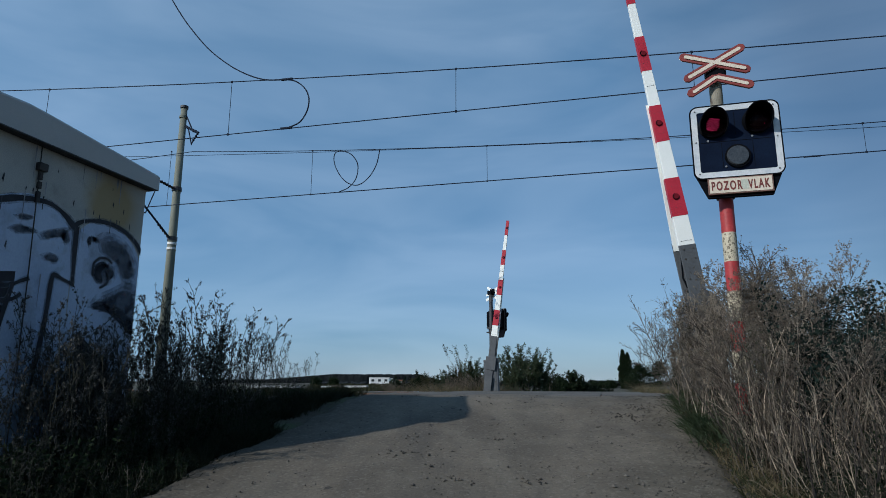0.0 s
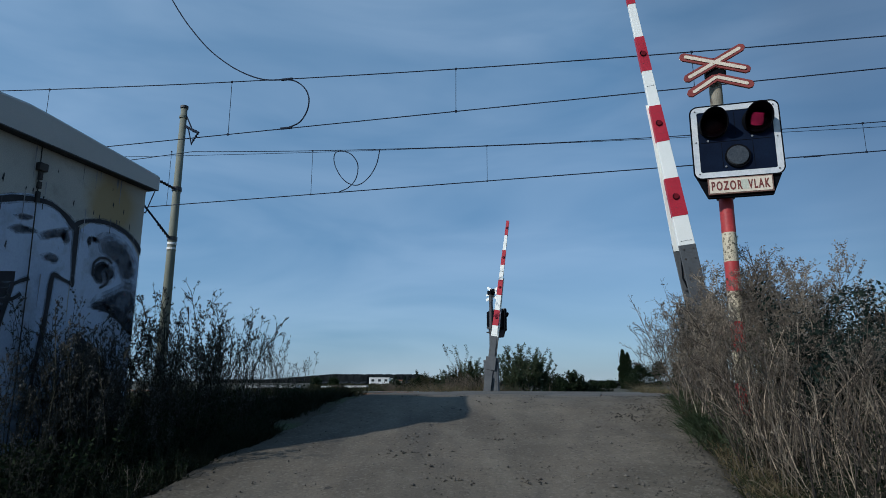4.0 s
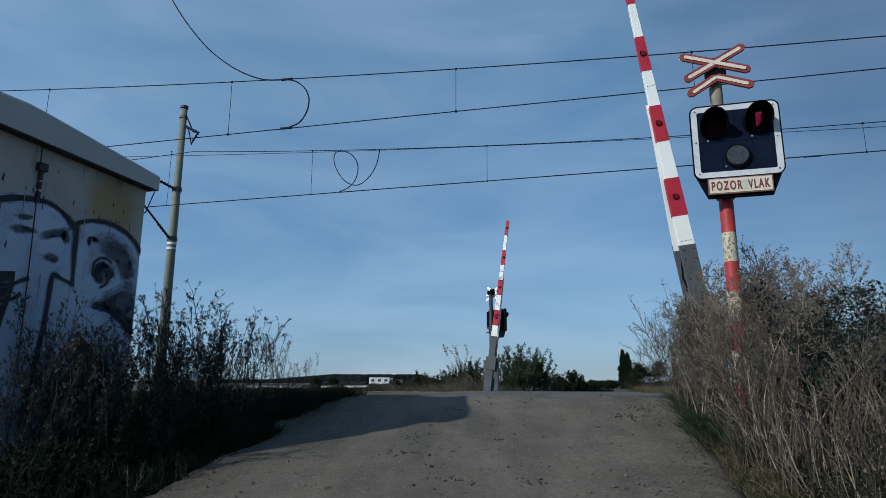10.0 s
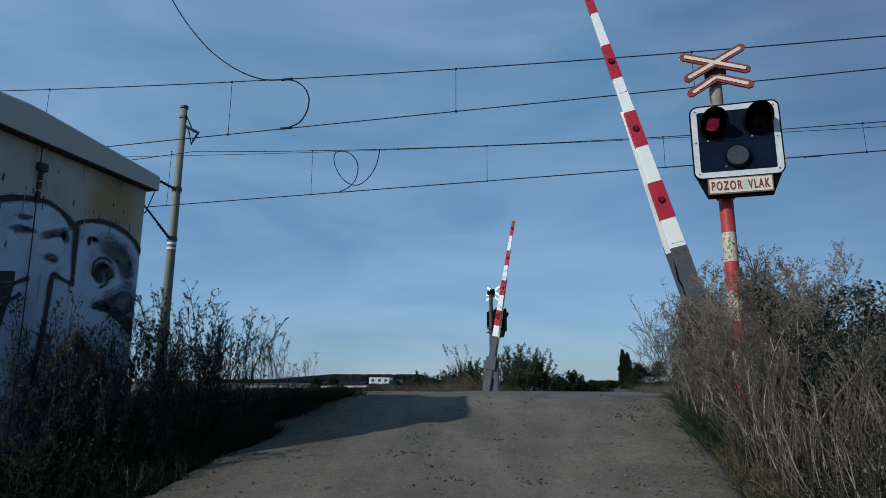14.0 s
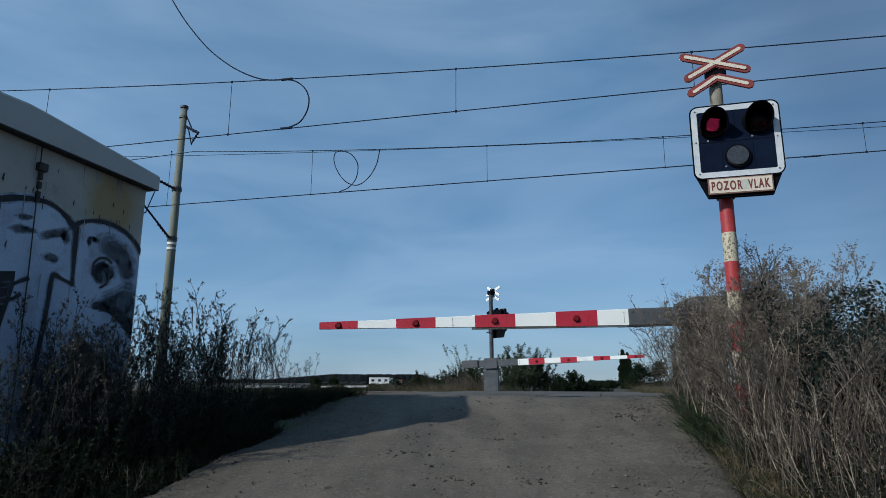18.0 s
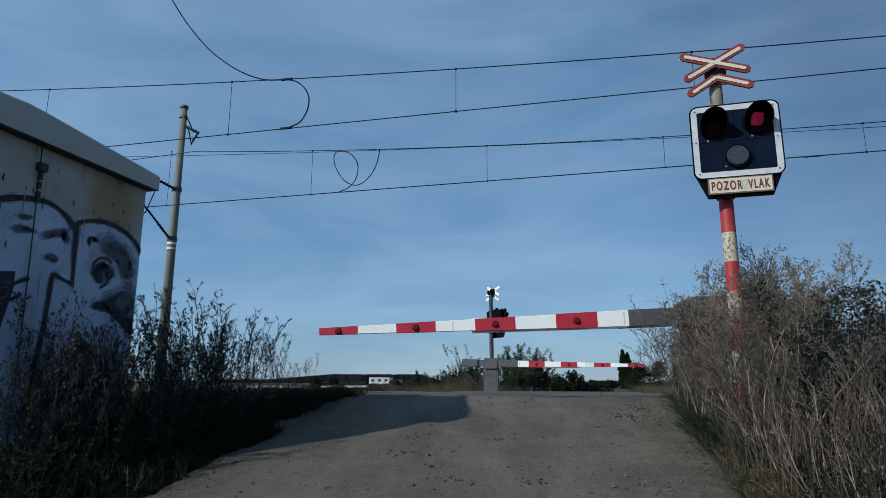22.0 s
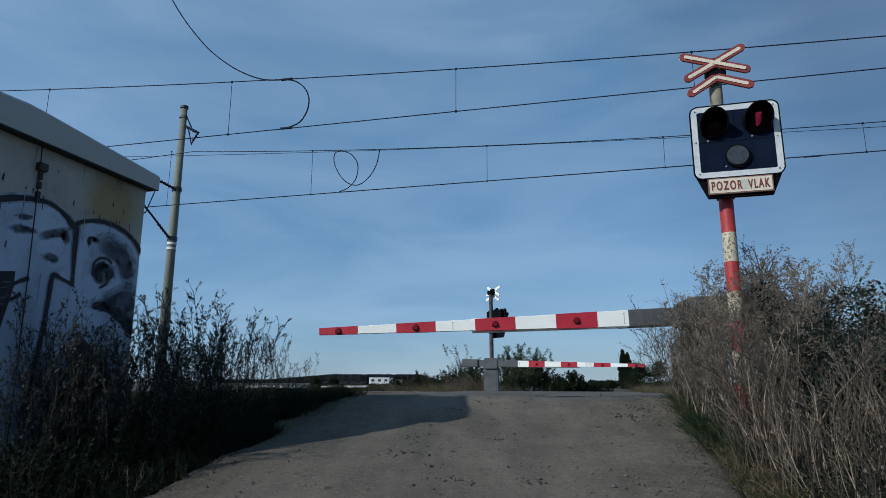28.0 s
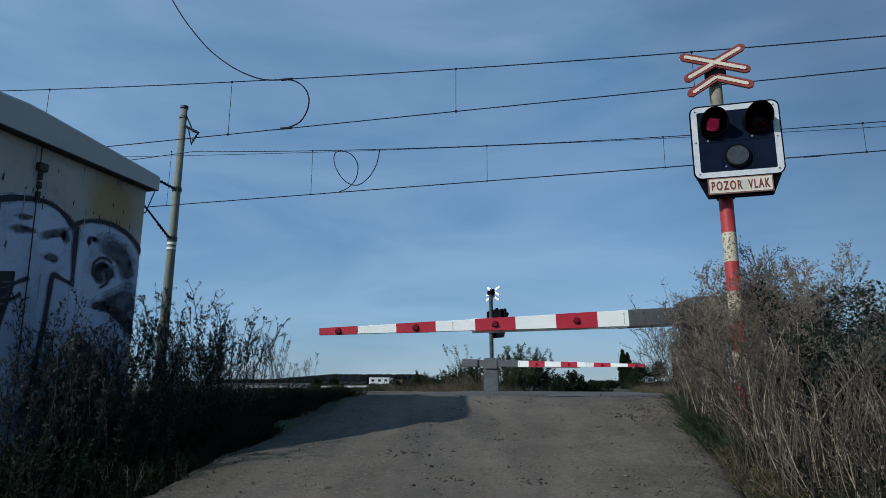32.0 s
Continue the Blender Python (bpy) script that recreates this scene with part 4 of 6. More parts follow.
def signal(place, label, cx=0.115, banded=True, cz=2.928):
    """Local x to the viewer's right, y away from the viewer, z up from the ground at the post."""
    s = empty("crossing_signal", place, label, "crossing signal", "crossing signals")
    part("base_plate", box(-0.2, 0.2, -0.2, 0.2, -0.12, 0.03, 0.01), M["darkgrey"], s)
    edges = [0.03, 0.21, 0.51, 0.81, 1.11, 1.41, 1.71, 2.01, 2.38]
    for i, (a, b) in enumerate(zip(edges, edges[1:])):
        red = i % 2 == 1
        part("post_section", tube([(0, 0, a), (0, 0, b)], 0.0695, 24, caps=False), (M["postred"] if red else M["postcream"]) if banded else M["darkgrey"], s, ("weathered red painted band" if red else "peeling cream painted band") if banded else "", True)
    part("post_top", tube([(0, 0, 2.38), (0, 0, 3.80)], 0.065, 24), M["postgrey"] if banded else M["darkgrey"], s, "rust-streaked grey pipe" if banded else "", False)
    part("collar", tube([(0, 0, 2.37), (0, 0, 2.43)], 0.088, 20), M["blackiron"], s)
    part("cable_gland", box(0.05, 0.2, -0.05, 0.05, 2.40, 2.44, 0.01), M["blackiron"], s)
    part("post_cap", tube([(0, 0, 3.80), (0, 0, 3.83)], 0.075, 20), M["darkgrey"], s)
    # head
    y0 = -0.20
    W, H = 0.825, 0.765
    housing = [(cx - W / 2 + 0.0, cz + H / 2 - 0.02), (cx - W / 2, cz - H / 2 + 0.05), (cx - 0.30, cz - H / 2 - 0.21), (cx + 0.30, cz - H / 2 - 0.21), (cx + W / 2, cz - H / 2 + 0.05), (cx + W / 2, cz + H / 2 - 0.02)]
    part("backboard", plate(housing, 0.04, at=y0 + 0.012, bev=0.006), M["hood"], s, "black sheet backboard")
    part("board_face", plate(rounded(W - 0.115, H - 0.115, 0.02, cx=cx, cz=cz), 0.012, at=y0 - 0.006), M["black"], s, "matt black signal face")
    # white reflective rim: outer loop less inner loop
    bm = bmesh.new()
    out, inn = rounded(W, H, 0.07, cx=cx, cz=cz), rounded(W - 0.115, H - 0.115, 0.02, cx=cx, cz=cz)
    vo = [[bm.verts.new((u, y, v)) for u, v in loop] for loop, y in ((out, y0), (out, y0 - 0.012), (inn, y0 - 0.012), (inn, y0))]
    k = len(out)
    for a, b in zip(vo, vo[1:] + vo[:1]):
        for i in range(k):
            bm.faces.new((a[i], a[(i + 1) % k], b[(i + 1) % k], b[i]))
    part("rim", bm, M["frame"], s, "white reflective rim, scuffed")
    bm = bmesh.new()
    out2 = rounded(W + 0.024, H + 0.024, 0.08, cx=cx, cz=cz)
    vo = [[bm.verts.new((u, y, v)) for u, v in loop] for loop, y in ((out2, y0 + 0.01), (out2, y0 - 0.016), (out, y0 - 0.0135), (out, y0 + 0.01))]
    for a, b in zip(vo, vo[1:] + vo[:1]):
        for i in range(k):
            bm.faces.new((a[i], a[(i + 1) % k], b[(i + 1) % k], b[i]))
    part("rim_edge", bm, M["hood"], s)
    part("rear_case", box(cx - 0.36, cx + 0.36, y0 + 0.055, y0 + 0.19, cz - 0.27, cz + 0.31, 0.02), M["hood"], s, "black lamp case")
    part("head_bracket", box(-0.1, 0.1, y0 + 0.1, 0.1, cz - 0.30, cz - 0.24, 0.01), M["darkgrey"], s)
    part("lifting_lug", box(cx - 0.07, cx + 0.03, y0 + 0.03, y0 + 0.09, cz + H / 2 - 0.0, cz + H / 2 + 0.035, 0.01), M["hood"], s)
    for u, v in ((-0.368, 0.338), (0.368, 0.338), (-0.368, -0.338), (0.368, -0.338), (0.38, 0.0), (-0.38, 0.0)):
        part("rim_bolt", tube([(cx + u, y0 - 0.012, cz + v), (cx + u, y0 - 0.02, cz + v)], 0.007, 8), M["bolt"], s)
    for x, z in ((-0.21, 0.165), (0.205, 0.18)):
        lx, lz = cx + x, cz + z
        # lamp barrel, hood, lens
        part("lamp_barrel", tube([(lx, y0 - 0.005, lz), (lx, y0 - 0.05, lz)], 0.130, 28), M["hood"], s)
        bm = bmesh.new()
        R, lenh = 0.138, 0.26
        inner, outer = [], []
        for ring, rr in ((outer, R), (inner, R - 0.008)):
            for i in range(29):
                a = radians(-40 + 260 * i / 28)
                c = math.cos(a), math.sin(a)
                L2 = lenh * (0.22 + 0.78 * max(0.0, (c[1] + 0.64) / 1.64) ** 0.7)
                ring.append((bm.verts.new((lx + rr * c[0], y0 - 0.01, lz + rr * c[1])), bm.verts.new((lx + rr * c[0] * 0.97, y0 - L2, lz + rr * c[1] * 0.97 - 0.02))))
        for ring in (outer, inner):
            for a, b in zip(ring, ring[1:]):
                bm.faces.new((a[0], b[0], b[1], a[1]))
        for i in range(28):
            bm.faces.new((outer[i][1], outer[i + 1][1], inner[i + 1][1], inner[i][1]))
        part("hood", bm, M["hood"], s, "deep black lamp hood")
        # domed lens
        bm = bmesh.new()
        top = bm.verts.new((lx, y0 - 0.12, lz))
        prev = None
        for j in range(1, 6):
            rr = 0.115 * j / 5
            ring = [bm.verts.new((lx + rr * math.cos(a), y0 - 0.12 + 0.04 * (j / 5) ** 2, lz + rr * math.sin(a))) for a in (2 * math.pi * i / 28 for i in range(28))]
            for i in range(28):
                if prev is None:
                    bm.faces.new((top, ring[i], ring[(i + 1) % 28]))
                else:
                    bm.faces.new((prev[i], ring[i], ring[(i + 1) % 28], prev[(i + 1) % 28]))
            prev = ring
        part("lens", bm, M["lensred"], s, "domed red lens", True)
        # turning lamp carrier: one side bears the lit field, the other is blank
        carrier = part("lamp_carrier", plate([(0.078 * math.cos(2 * math.pi * i / 20), 0.082 * math.sin(2 * math.pi * i / 20)) for i in range(20)], 0.008, at=-0.004), M["hood"], s, "round turning lamp carrier behind the lens")
        carrier.location = (lx, y0 - 0.062, lz)
        bm = bmesh.new()
        grain = random.Random(9)
        for r in range(9):
            v = -0.064 + 0.016 * r
            reach = 0.066 * math.sqrt(max(0.0, 1 - (v / 0.072) ** 2))
            u = -reach
            while u < reach - 0.012:
                ln = grain.uniform(0.022, 0.05)
                q = [(u, v + 0.6 * u * (1 - abs(v) / 0.072)), (min(u + ln, reach), v + 0.6 * min(u + ln, reach) * (1 - abs(v) / 0.072))]
                plate([(q[0][0], q[0][1] - 0.0045), (q[1][0], q[1][1] - 0.004), (q[1][0], q[1][1] + 0.0035), (q[0][0], q[0][1] + 0.004)], 0.002, at=-0.0065, bm=bm)
                u += ln + grain.uniform(0.003, 0.014)
        part("lamp_field", bm, M["led"], carrier, "slanting rows of small red lamps")
        LAMPS.append((carrier, x > 0, (lx, y0 - 0.062, lz)))
        part("face_screw", tube([(lx - 0.055, y0 - 0.006, lz - 0.155), (lx - 0.055, y0 - 0.016, lz - 0.155)], 0.011, 10), M["screw"], s)
    # dark third lamp below
    lx, lz = cx + 0.0, cz - 0.175
    part("lamp_barrel", tube([(lx, y0 - 0.005, lz), (lx, y0 - 0.035, lz)], 0.120, 28), M["hood"], s)
    part("clear_lens", tube([(lx, y0 - 0.034, lz), (lx, y0 - 0.046, lz), (lx, y0 - 0.052, lz)], 0.106, 28, r1=0.096), M["lensdark"], s, "unlit grey lens")
    part("face_screw", tube([(lx - 0.115, y0 - 0.006, lz - 0.10), (lx - 0.115, y0 - 0.016, lz - 0.10)], 0.011, 10), M["screw"], s)
    for x0, x1, z0, z1 in ((-0.002, 0.002, 0.06, 0.30), (-0.142, -0.138, -0.29, -0.02), (0.15, 0.154, -0.29, -0.02), (-0.33, 0.33, -0.008, -0.004)):
        part("face_seam", box(cx + x0, cx + x1, y0 - 0.0085, y0 - 0.0062, cz + z0, cz + z1), M["hood"], s)
    # plate with the warning words
    pl = part("warning_plate", box(cx - 0.30, cx + 0.30, y0 - 0.016, y0 + 0.01, cz - 0.562, cz - 0.392, 0.004), M["plateedge"], s, "brown-bordered cream warning plate")
    part("plate_face", box(cx - 0.287, cx + 0.287, y0 - 0.0195, y0 - 0.0165, cz - 0.549, cz - 0.405), M["cream"], pl, "cream plate face")
    part("plate_patch", box(cx + 0.005, cx + 0.075, y0 - 0.0206, y0 - 0.0196, cz - 0.525, cz - 0.425), M["patch"], pl, "pale greenish patch on the plate")
    lettering("POZOR", 0.096, 0.285, M["letter"], pl, (cx - 0.126, y0 - 0.0205, cz - 0.477))
    lettering("VLAK", 0.096, 0.2, M["letter"], pl, (cx + 0.168, y0 - 0.0205, cz - 0.477))
    # crossbuck: two crossed bars and the chevron below
    kz = 3.86
    bars = ((-0.328, 0.10, 0.318, -0.137, 0.0), (-0.30, -0.172, 0.28, 0.128, 0.006))
    for u0, v0, u1, v1, lift in bars:
        y = -0.12 - lift
        b = part("cross_bar", plate(bar_outline(u0, kz + v0, u1, kz + v1, 0.09), 0.02, at=y, bev=0.003), M["signred"], s, "cream bar with red border")
        ins = Vector((u1 - u0, v1 - v0)).normalized() * 0.035
        part("bar_stripe", plate(bar_outline(u0 + ins.x, kz + v0 + ins.y, u1 - ins.x, kz + v1 - ins.y, 0.036), 0.012 if not lift else 0.006, at=y - (0.0115 if not lift else 0.0035)), M["cream"], b, "cream stripe")
        part("bar_back", plate(bar_outline(u0, kz + v0, u1, kz + v1, 0.09), 0.003, at=y + 0.021), M["boomwhite"], b, "bare white back of the bar")
    for sx, v1 in ((-1, -0.402), (1, -0.372)):
        y = -0.12
        u1 = -0.275 if sx < 0 else 0.335
        ol = bar_outline(0.0, kz - 0.182, u1, kz + v1 + 0.06, 0.09)
        b = part("chevron_bar", plate(ol, 0.02, at=y - 0.002 * sx, bev=0.003), M["signred"], s, "cream bar with red border")
        part("bar_stripe", plate(bar_outline(0.004 * sx, kz - 0.185, u1 - 0.04 * sx, kz + v1 + 0.075, 0.034), 0.004, at=y - 0.002 * sx - 0.006), M["cream"], b, "cream stripe")
        part("bar_back", plate(bar_outline(0.0, kz - 0.182, u1, kz + v1 + 0.06, 0.088), 0.003, at=y + 0.024), M["boomwhite"], b, "bare white back of the bar")
    part("bar_clamp", box(-0.09, 0.09, -0.098, -0.05, kz - 0.16, kz + 0.05, 0.008), M["hood"], s)
    part("bar_clamp", box(-0.09, 0.105, -0.09, 0.075, kz - 0.15, kz - 0.02, 0.008), M["hood"], s)
    return s


NEAR_POST = (2.915, 6.28, 0.98)
signal(pose(*NEAR_POST, 0, 0.0, -16.0), "crossing signal on a red and cream banded post by shrubs")
signal(pose(1.66, 21.75, 0.74, 0, 0, 129.0), "dark crossing signal beyond the tracks, back to the road", cx=-0.115, banded=False, cz=2.82)


# ------------------------------------------------------------------ barriers
BOOMS = []


def barrier(place, pivot_h, tip, label, flip=False, cover=True):
    """Local x runs out along the lowered boom, z up; the boom's outer face lies at y = 0."""
    b = empty("level_crossing_barrier", place, label, "barrier", "barriers")
    part("foundation", box(-0.32, 0.32, -0.45, 0.12, -0.35, 0.06, 0.02), M["sleeper"], b, "concrete footing")
    case = part("machine_case", box(-0.23, 0.23, -0.262, -0.042, 0.06, pivot_h + 0.02, 0.02), M["grey"], b, "grey barrier drive case")
    part("case_lid", box(-0.25, 0.25, -0.275, -0.028, pivot_h + 0.02, pivot_h + 0.11, 0.025), M["grey"], case)
    part("case_door", box(-0.18, 0.18, -0.044, -0.034, 0.14, pivot_h - 0.22, 0.004), M["grey"], case)
    part("door_lock", tube([(0.14, -0.035, 0.5), (0.14, -0.022, 0.5)], 0.016, 10), M["bolt"], case)
    boom = part("boom", plate([(0.86, -0.10), (tip, -0.04), (tip, 0.042), (0.86, 0.10)], 0.062, at=-0.062, bev=0.004), M["boomwhite"], b, "white boom with red stripes")
    BOOMS.append(boom)
    boom.location = (0, 0, pivot_h)
    # rear leg of the fork closing on the boom
    bm = bmesh.new()
    ol = [(0.86, -0.29), (0.86, -0.262), (2.25, -0.075), (2.55, -0.064), (2.8, -0.064), (2.5, -0.085)]
    plate(ol, 0.185, axis="z", at=-0.1, bm=bm)
    part("rear_leg", bm, M["boomwhite"], boom, "white tapering rear leg")
    part("wedge_bracket", plate([(1.62, -0.062), (1.72, -0.062), (1.70, -0.13), (1.64, -0.14)], 0.09, axis="z", at=0.0), M["hood"], boom, "small dark wedge between the boom and its leg")

    def half(s):
        k = (s - 0.86) / (tip - 0.86)
        return -0.10 + 0.06 * k, 0.10 - 0.058 * k
    for i in range(4):
        hi, lo = tip - i * 1.0, tip - i * 1.0 - 0.5
        a, c = half(lo), half(hi)
        bm = bmesh.new()
        o = 0.003
        for y0, y1 in ((-0.001, 0.003), (-0.065, -0.061)):
            plate([(lo, a[0] - o), (hi, c[0] - o), (hi, c[1] + o), (lo, a[1] + o)], y1 - y0, at=y0, bm=bm)
        plate([(lo, 0.0), (hi, 0.0), (hi, -0.06), (lo, -0.06)], 0.004, axis="z", at=0, bm=bm)
        st = part("red_stripe", bm, M["boomred"], boom, "red reflective stripe")
        # edge pieces above and below
        e = bmesh.new()
        plate([(lo, a[1]), (hi, c[1]), (hi, c[1] + o), (lo, a[1] + o)], 0.066, at=-0.0645, bm=e)
        plate([(lo, a[0]), (hi, c[0]), (hi, c[0] - o), (lo, a[0] - o)], 0.066, at=-0.0645, bm=e)
        part("stripe_edge", e, M["boomred"], st)
        m = (lo + hi) / 2
        for y in (0.003, -0.065):
            d = 1 if y > 0 else -1
            lamp = part("boom_lamp", tube([(m, y, 0), (m, y + 0.012 * d, 0), (m, y + 0.018 * d, 0)], 0.043, 16, r1=0.03), M["darkred"], st, "dark red boom lamp")
            part("lamp_guard", tube([(m + 0.04 * math.cos(radians(q)), y + 0.016 * d, 0.04 * math.sin(radians(q))) for q in range(200, 341, 20)], 0.005, 6), M["hood"], lamp)
            for dx in (-0.14, 0.14):
                for dz in (-0.035, 0.035):
                    part("rivet", tube([(m + dx, y, dz * 0.8), (m + dx, y + 0.003 * d, dz * 0.8)], 0.005, 6), M["bolt"], st)
    seam = tip - 1.72
    for s in (seam, 0.93):
        h0, h1 = half(s)
        part("joint_strap", box(s - 0.002, s + 0.002, 0.0005, 0.002, h0 * 0.62, h1 * 0.62), M["screw"], boom)
        for z in (h0 * 0.6, h1 * 0.6):
            part("rivet", tube([(s, 0.0, z), (s, 0.004, z)], 0.006, 6), M["bolt"], boom)
    # fork: two steel arms either side of the case, with counterweights
    for y0, y1, end in ((-0.028, 0.004, 0.88), (-0.300, -0.268, 0.97)):
        arm = part("fork_arm", plate([(-0.95, -0.10), (end, -0.103), (end, 0.103), (-0.95, 0.11)], y1 - y0, at=y0, bev=0.006), M["grey"], boom, "grey steel fork arm")
        yy = y1 if y1 > -0.1 else y0
        d = 1 if y1 > -0.1 else -1
        for s in (0.2, 0.45, 0.7, end - 0.06):
            for z in (-0.055, 0.06):
                part("bolt", tube([(s, yy, z), (s, yy + 0.006 * d, z)], 0.010, 6), M["bolt"], arm)
        part("counterweight", box(-0.94, -0.42, min(yy, yy + 0.05 * d), max(yy, yy + 0.05 * d), -0.115, 0.125, 0.01), M["grey"], arm, "grey counterweight block")
        ol = [(-0.52, 0.0), (-0.52, 0.17), (-0.44, 0.215), (0.08, 0.222), (0.19, 0.20), (0.26, 0.15), (0.29, 0.09), (0.27, 0.0)] if cover else rounded(0.42, 0.34, 0.03)
        part("hub_cover", plate(ol, 0.03, at=min(yy + 0.002 * d, yy + 0.032 * d), bev=0.008), M["grey"], arm, "rounded grey hub cover" if cover else "square grey hub cover")
    for s in (0.42, 0.66):
        part("spacer", tube([(s, -0.27, 0.0), (s, -0.028, 0.0)], 0.022, 8), M["darkgrey"], boom)
    part("lattice", box(0.34, 0.36, -0.268, -0.028, -0.07, 0.07), M["darkgrey"], boom)
    part("cable", tube([(0.3, -0.15, -0.05), (0.5, -0.2, -0.08), (0.75, -0.14, -0.06), (0.95, -0.12, 0.0)], 0.012, 6), M["hood"], boom, "slack black cable")
    if flip:                    # the mirrored model: its fork lies on the other side
        for o in b.children_recursive:
            o.data.transform(Matrix.Diagonal((1, -1, 1, 1)))
            o.data.flip_normals()
    return b


barrier(pose(3.327, 8.083, 1.21, 0, 0, 173.6) @ Matrix.Scale(1.06, 4), 1.07, 4.754, "red and white striped barrier with a grey drive behind the bush")
barrier(pose(1.54, 20.62, 1.008, 0, 0, -16.4), 1.07, 4.723, "red and white striped barrier on the far side of the tracks", flip=True, cover=False)


# ------------------------------------------------------------------ plants
def perp(d, rnd):
    v = Vector((rnd.gauss(0, 1), rnd.gauss(0, 1), rnd.gauss(0, 1)))
    v -= d * v.dot(d)
    return v.normalized() if v.length > 1e-6 else Vector((1, 0, 0))


class Shape:
    """Collects thin bars and leaves into plain vertex and face lists."""

    def __init__(self):
        self.v, self.f = [], []

    def bar(self, pts, r0, r1, seg=3):
        base = len(self.v)
        n = len(pts)
        side = None
        for i, p in enumerate(pts):
            d = pts[min(i + 1, n - 1)] - pts[max(i - 1, 0)]
            d = d.normalized() if d.length > 1e-9 else Vector((0, 0, 1))
            if side is None:
                side = d.cross(Vector((0.3, 1, 0.1))).normalized()
            up = d.cross(side).normalized()
            r = r0 + (r1 - r0) * i / (n - 1)
            for j in range(seg):
                a = 2 * math.pi * j / seg
                self.v.append(p + (side * math.cos(a) + up * math.sin(a)) * r)
        for i in range(n - 1):
            for j in range(seg):
                a, b = base + i * seg + j, base + i * seg + (j + 1) % seg
                self.f.append((a, b, b + seg, a + seg))

    def leaf(self, p, d, nrm, length, width, fold=0.25):
        b = len(self.v)
        s = d.cross(nrm).normalized() * width * 0.5
        mid = p + d * length * 0.45
        self.v += [p, mid + s + nrm * length * fold * 0.3, p + d * length, mid - s + nrm * length * fold * 0.3]
        self.f += [(b, b + 1, b + 2), (b, b + 2, b + 3)]

    def bit(self, p, s, rnd):
        b = len(self.v)
        for _ in range(3):
            self.v.append(p + Vector((rnd.uniform(-s, s), rnd.uniform(-s, s), rnd.uniform(-s, s))))
        self.v.append(p + Vector((0, 0, s)))
        self.f += [(b, b + 1, b + 2), (b, b + 1, b + 3), (b + 1, b + 2, b + 3)]


def curve_path(p, d, length, bend, droop, rnd, k=7):
    pts, d = [Vector(p)], Vector(d).normalized()
    side = perp(d, rnd)
    for i in range(k):
        d = (d + side * bend / k + Vector((0, 0, -droop / k)) + perp(d, rnd) * 0.085).normalized()
        pts.append(pts[-1] + d * length / k)
    return pts


def along(pts, u):
    x = u * (len(pts) - 1)
    i = min(int(x), len(pts) - 2)
    return pts[i].lerp(pts[i + 1], x - i), (pts[i + 1] - pts[i]).normalized()


def weed(name, seed, h, stems, spread, base_r, twigs, twig_len, leaf_len, leaf_w, leaves, bits, stem_mat, leaf_mat, label, category, group,
         thick=0.006, lean=0.22, twig_from=0.35, rise=0.75, tuft=1.0, seed_mat=None, sub=3):
    rnd = random.Random(seed)
    S, F, B = Shape(), Shape(), Shape()
    for _ in range(stems):
        a = rnd.uniform(0, 6.28)
        r = base_r * math.sqrt(rnd.random())
        p = Vector((r * math.cos(a), r * math.sin(a), -0.05))
        out = Vector((math.cos(a), math.sin(a), 0)) * rnd.uniform(0.2, 1.0) * spread + Vector((rnd.gauss(0, 0.08), rnd.gauss(0, 0.08), 1))
        L = h * rnd.uniform(0.62, 1.05)
        path = curve_path(p, out, L, rnd.uniform(0, lean), rnd.uniform(-0.05, 0.12), rnd)
        th = thick * rnd.uniform(0.7, 1.25)
        S.bar(path, th, th * 0.35)
        for _ in range(leaves):
            u = rnd.uniform(0.12, 1.0)
            q, d = along(path, u)
            o = (perp(d, rnd) + d * rnd.uniform(0.1, 0.7)).normalized()
            k = leaf_len * rnd.uniform(0.6, 1.2) * (1.15 - 0.7 * u)
            F.leaf(q, o, perp(o, rnd), k, leaf_w * k / leaf_len)
        for _ in range(twigs):
            u = twig_from + (1 - twig_from) * rnd.random() ** 0.8
            q, d = along(path, u)
            o = (perp(d, rnd) * (1 - rise * 0.6) + d * rise).normalized()
            tl = twig_len * rnd.uniform(0.4, 1.1) * (1.15 - 0.55 * u)
            tw = curve_path(q, o, tl, 0.3, -0.15, rnd, 3)
            S.bar(tw, th * 0.42, th * 0.16)
            for _ in range(sub):
                v = rnd.uniform(0.3, 1.0)
                q2, d2 = along(tw, v)
                o2 = (perp(d2, rnd) * 0.6 + d2).normalized()
                l2 = tl * rnd.uniform(0.15, 0.4)
                S.bar([q2, q2 + o2 * l2], th * 0.22, th * 0.12)
                for _ in range(bits):
                    B.bit(q2 + o2 * l2 * rnd.uniform(0.3, 1.05) + perp(o2, rnd) * 0.008, rnd.uniform(0.006, 0.0155) * tuft, rnd)
                if leaf_len and rnd.random() < 0.55:
                    F.leaf(q2, o2, perp(o2, rnd), leaf_len * 0.55 * rnd.uniform(0.5, 1.1), leaf_w * 0.55)
    e = empty(name, pose(0, 0, -50), label, category, group)
    tagged(part("stalk", (S.v, S.f), stem_mat, e), kind="stuff")
    if F.v:
        tagged(part("foliage", (F.v, F.f), leaf_mat, e), kind="stuff")
    if B.v:
        tagged(part("seed_plume", (B.v, B.f), seed_mat or M["seed"], e), kind="stuff")
    return e


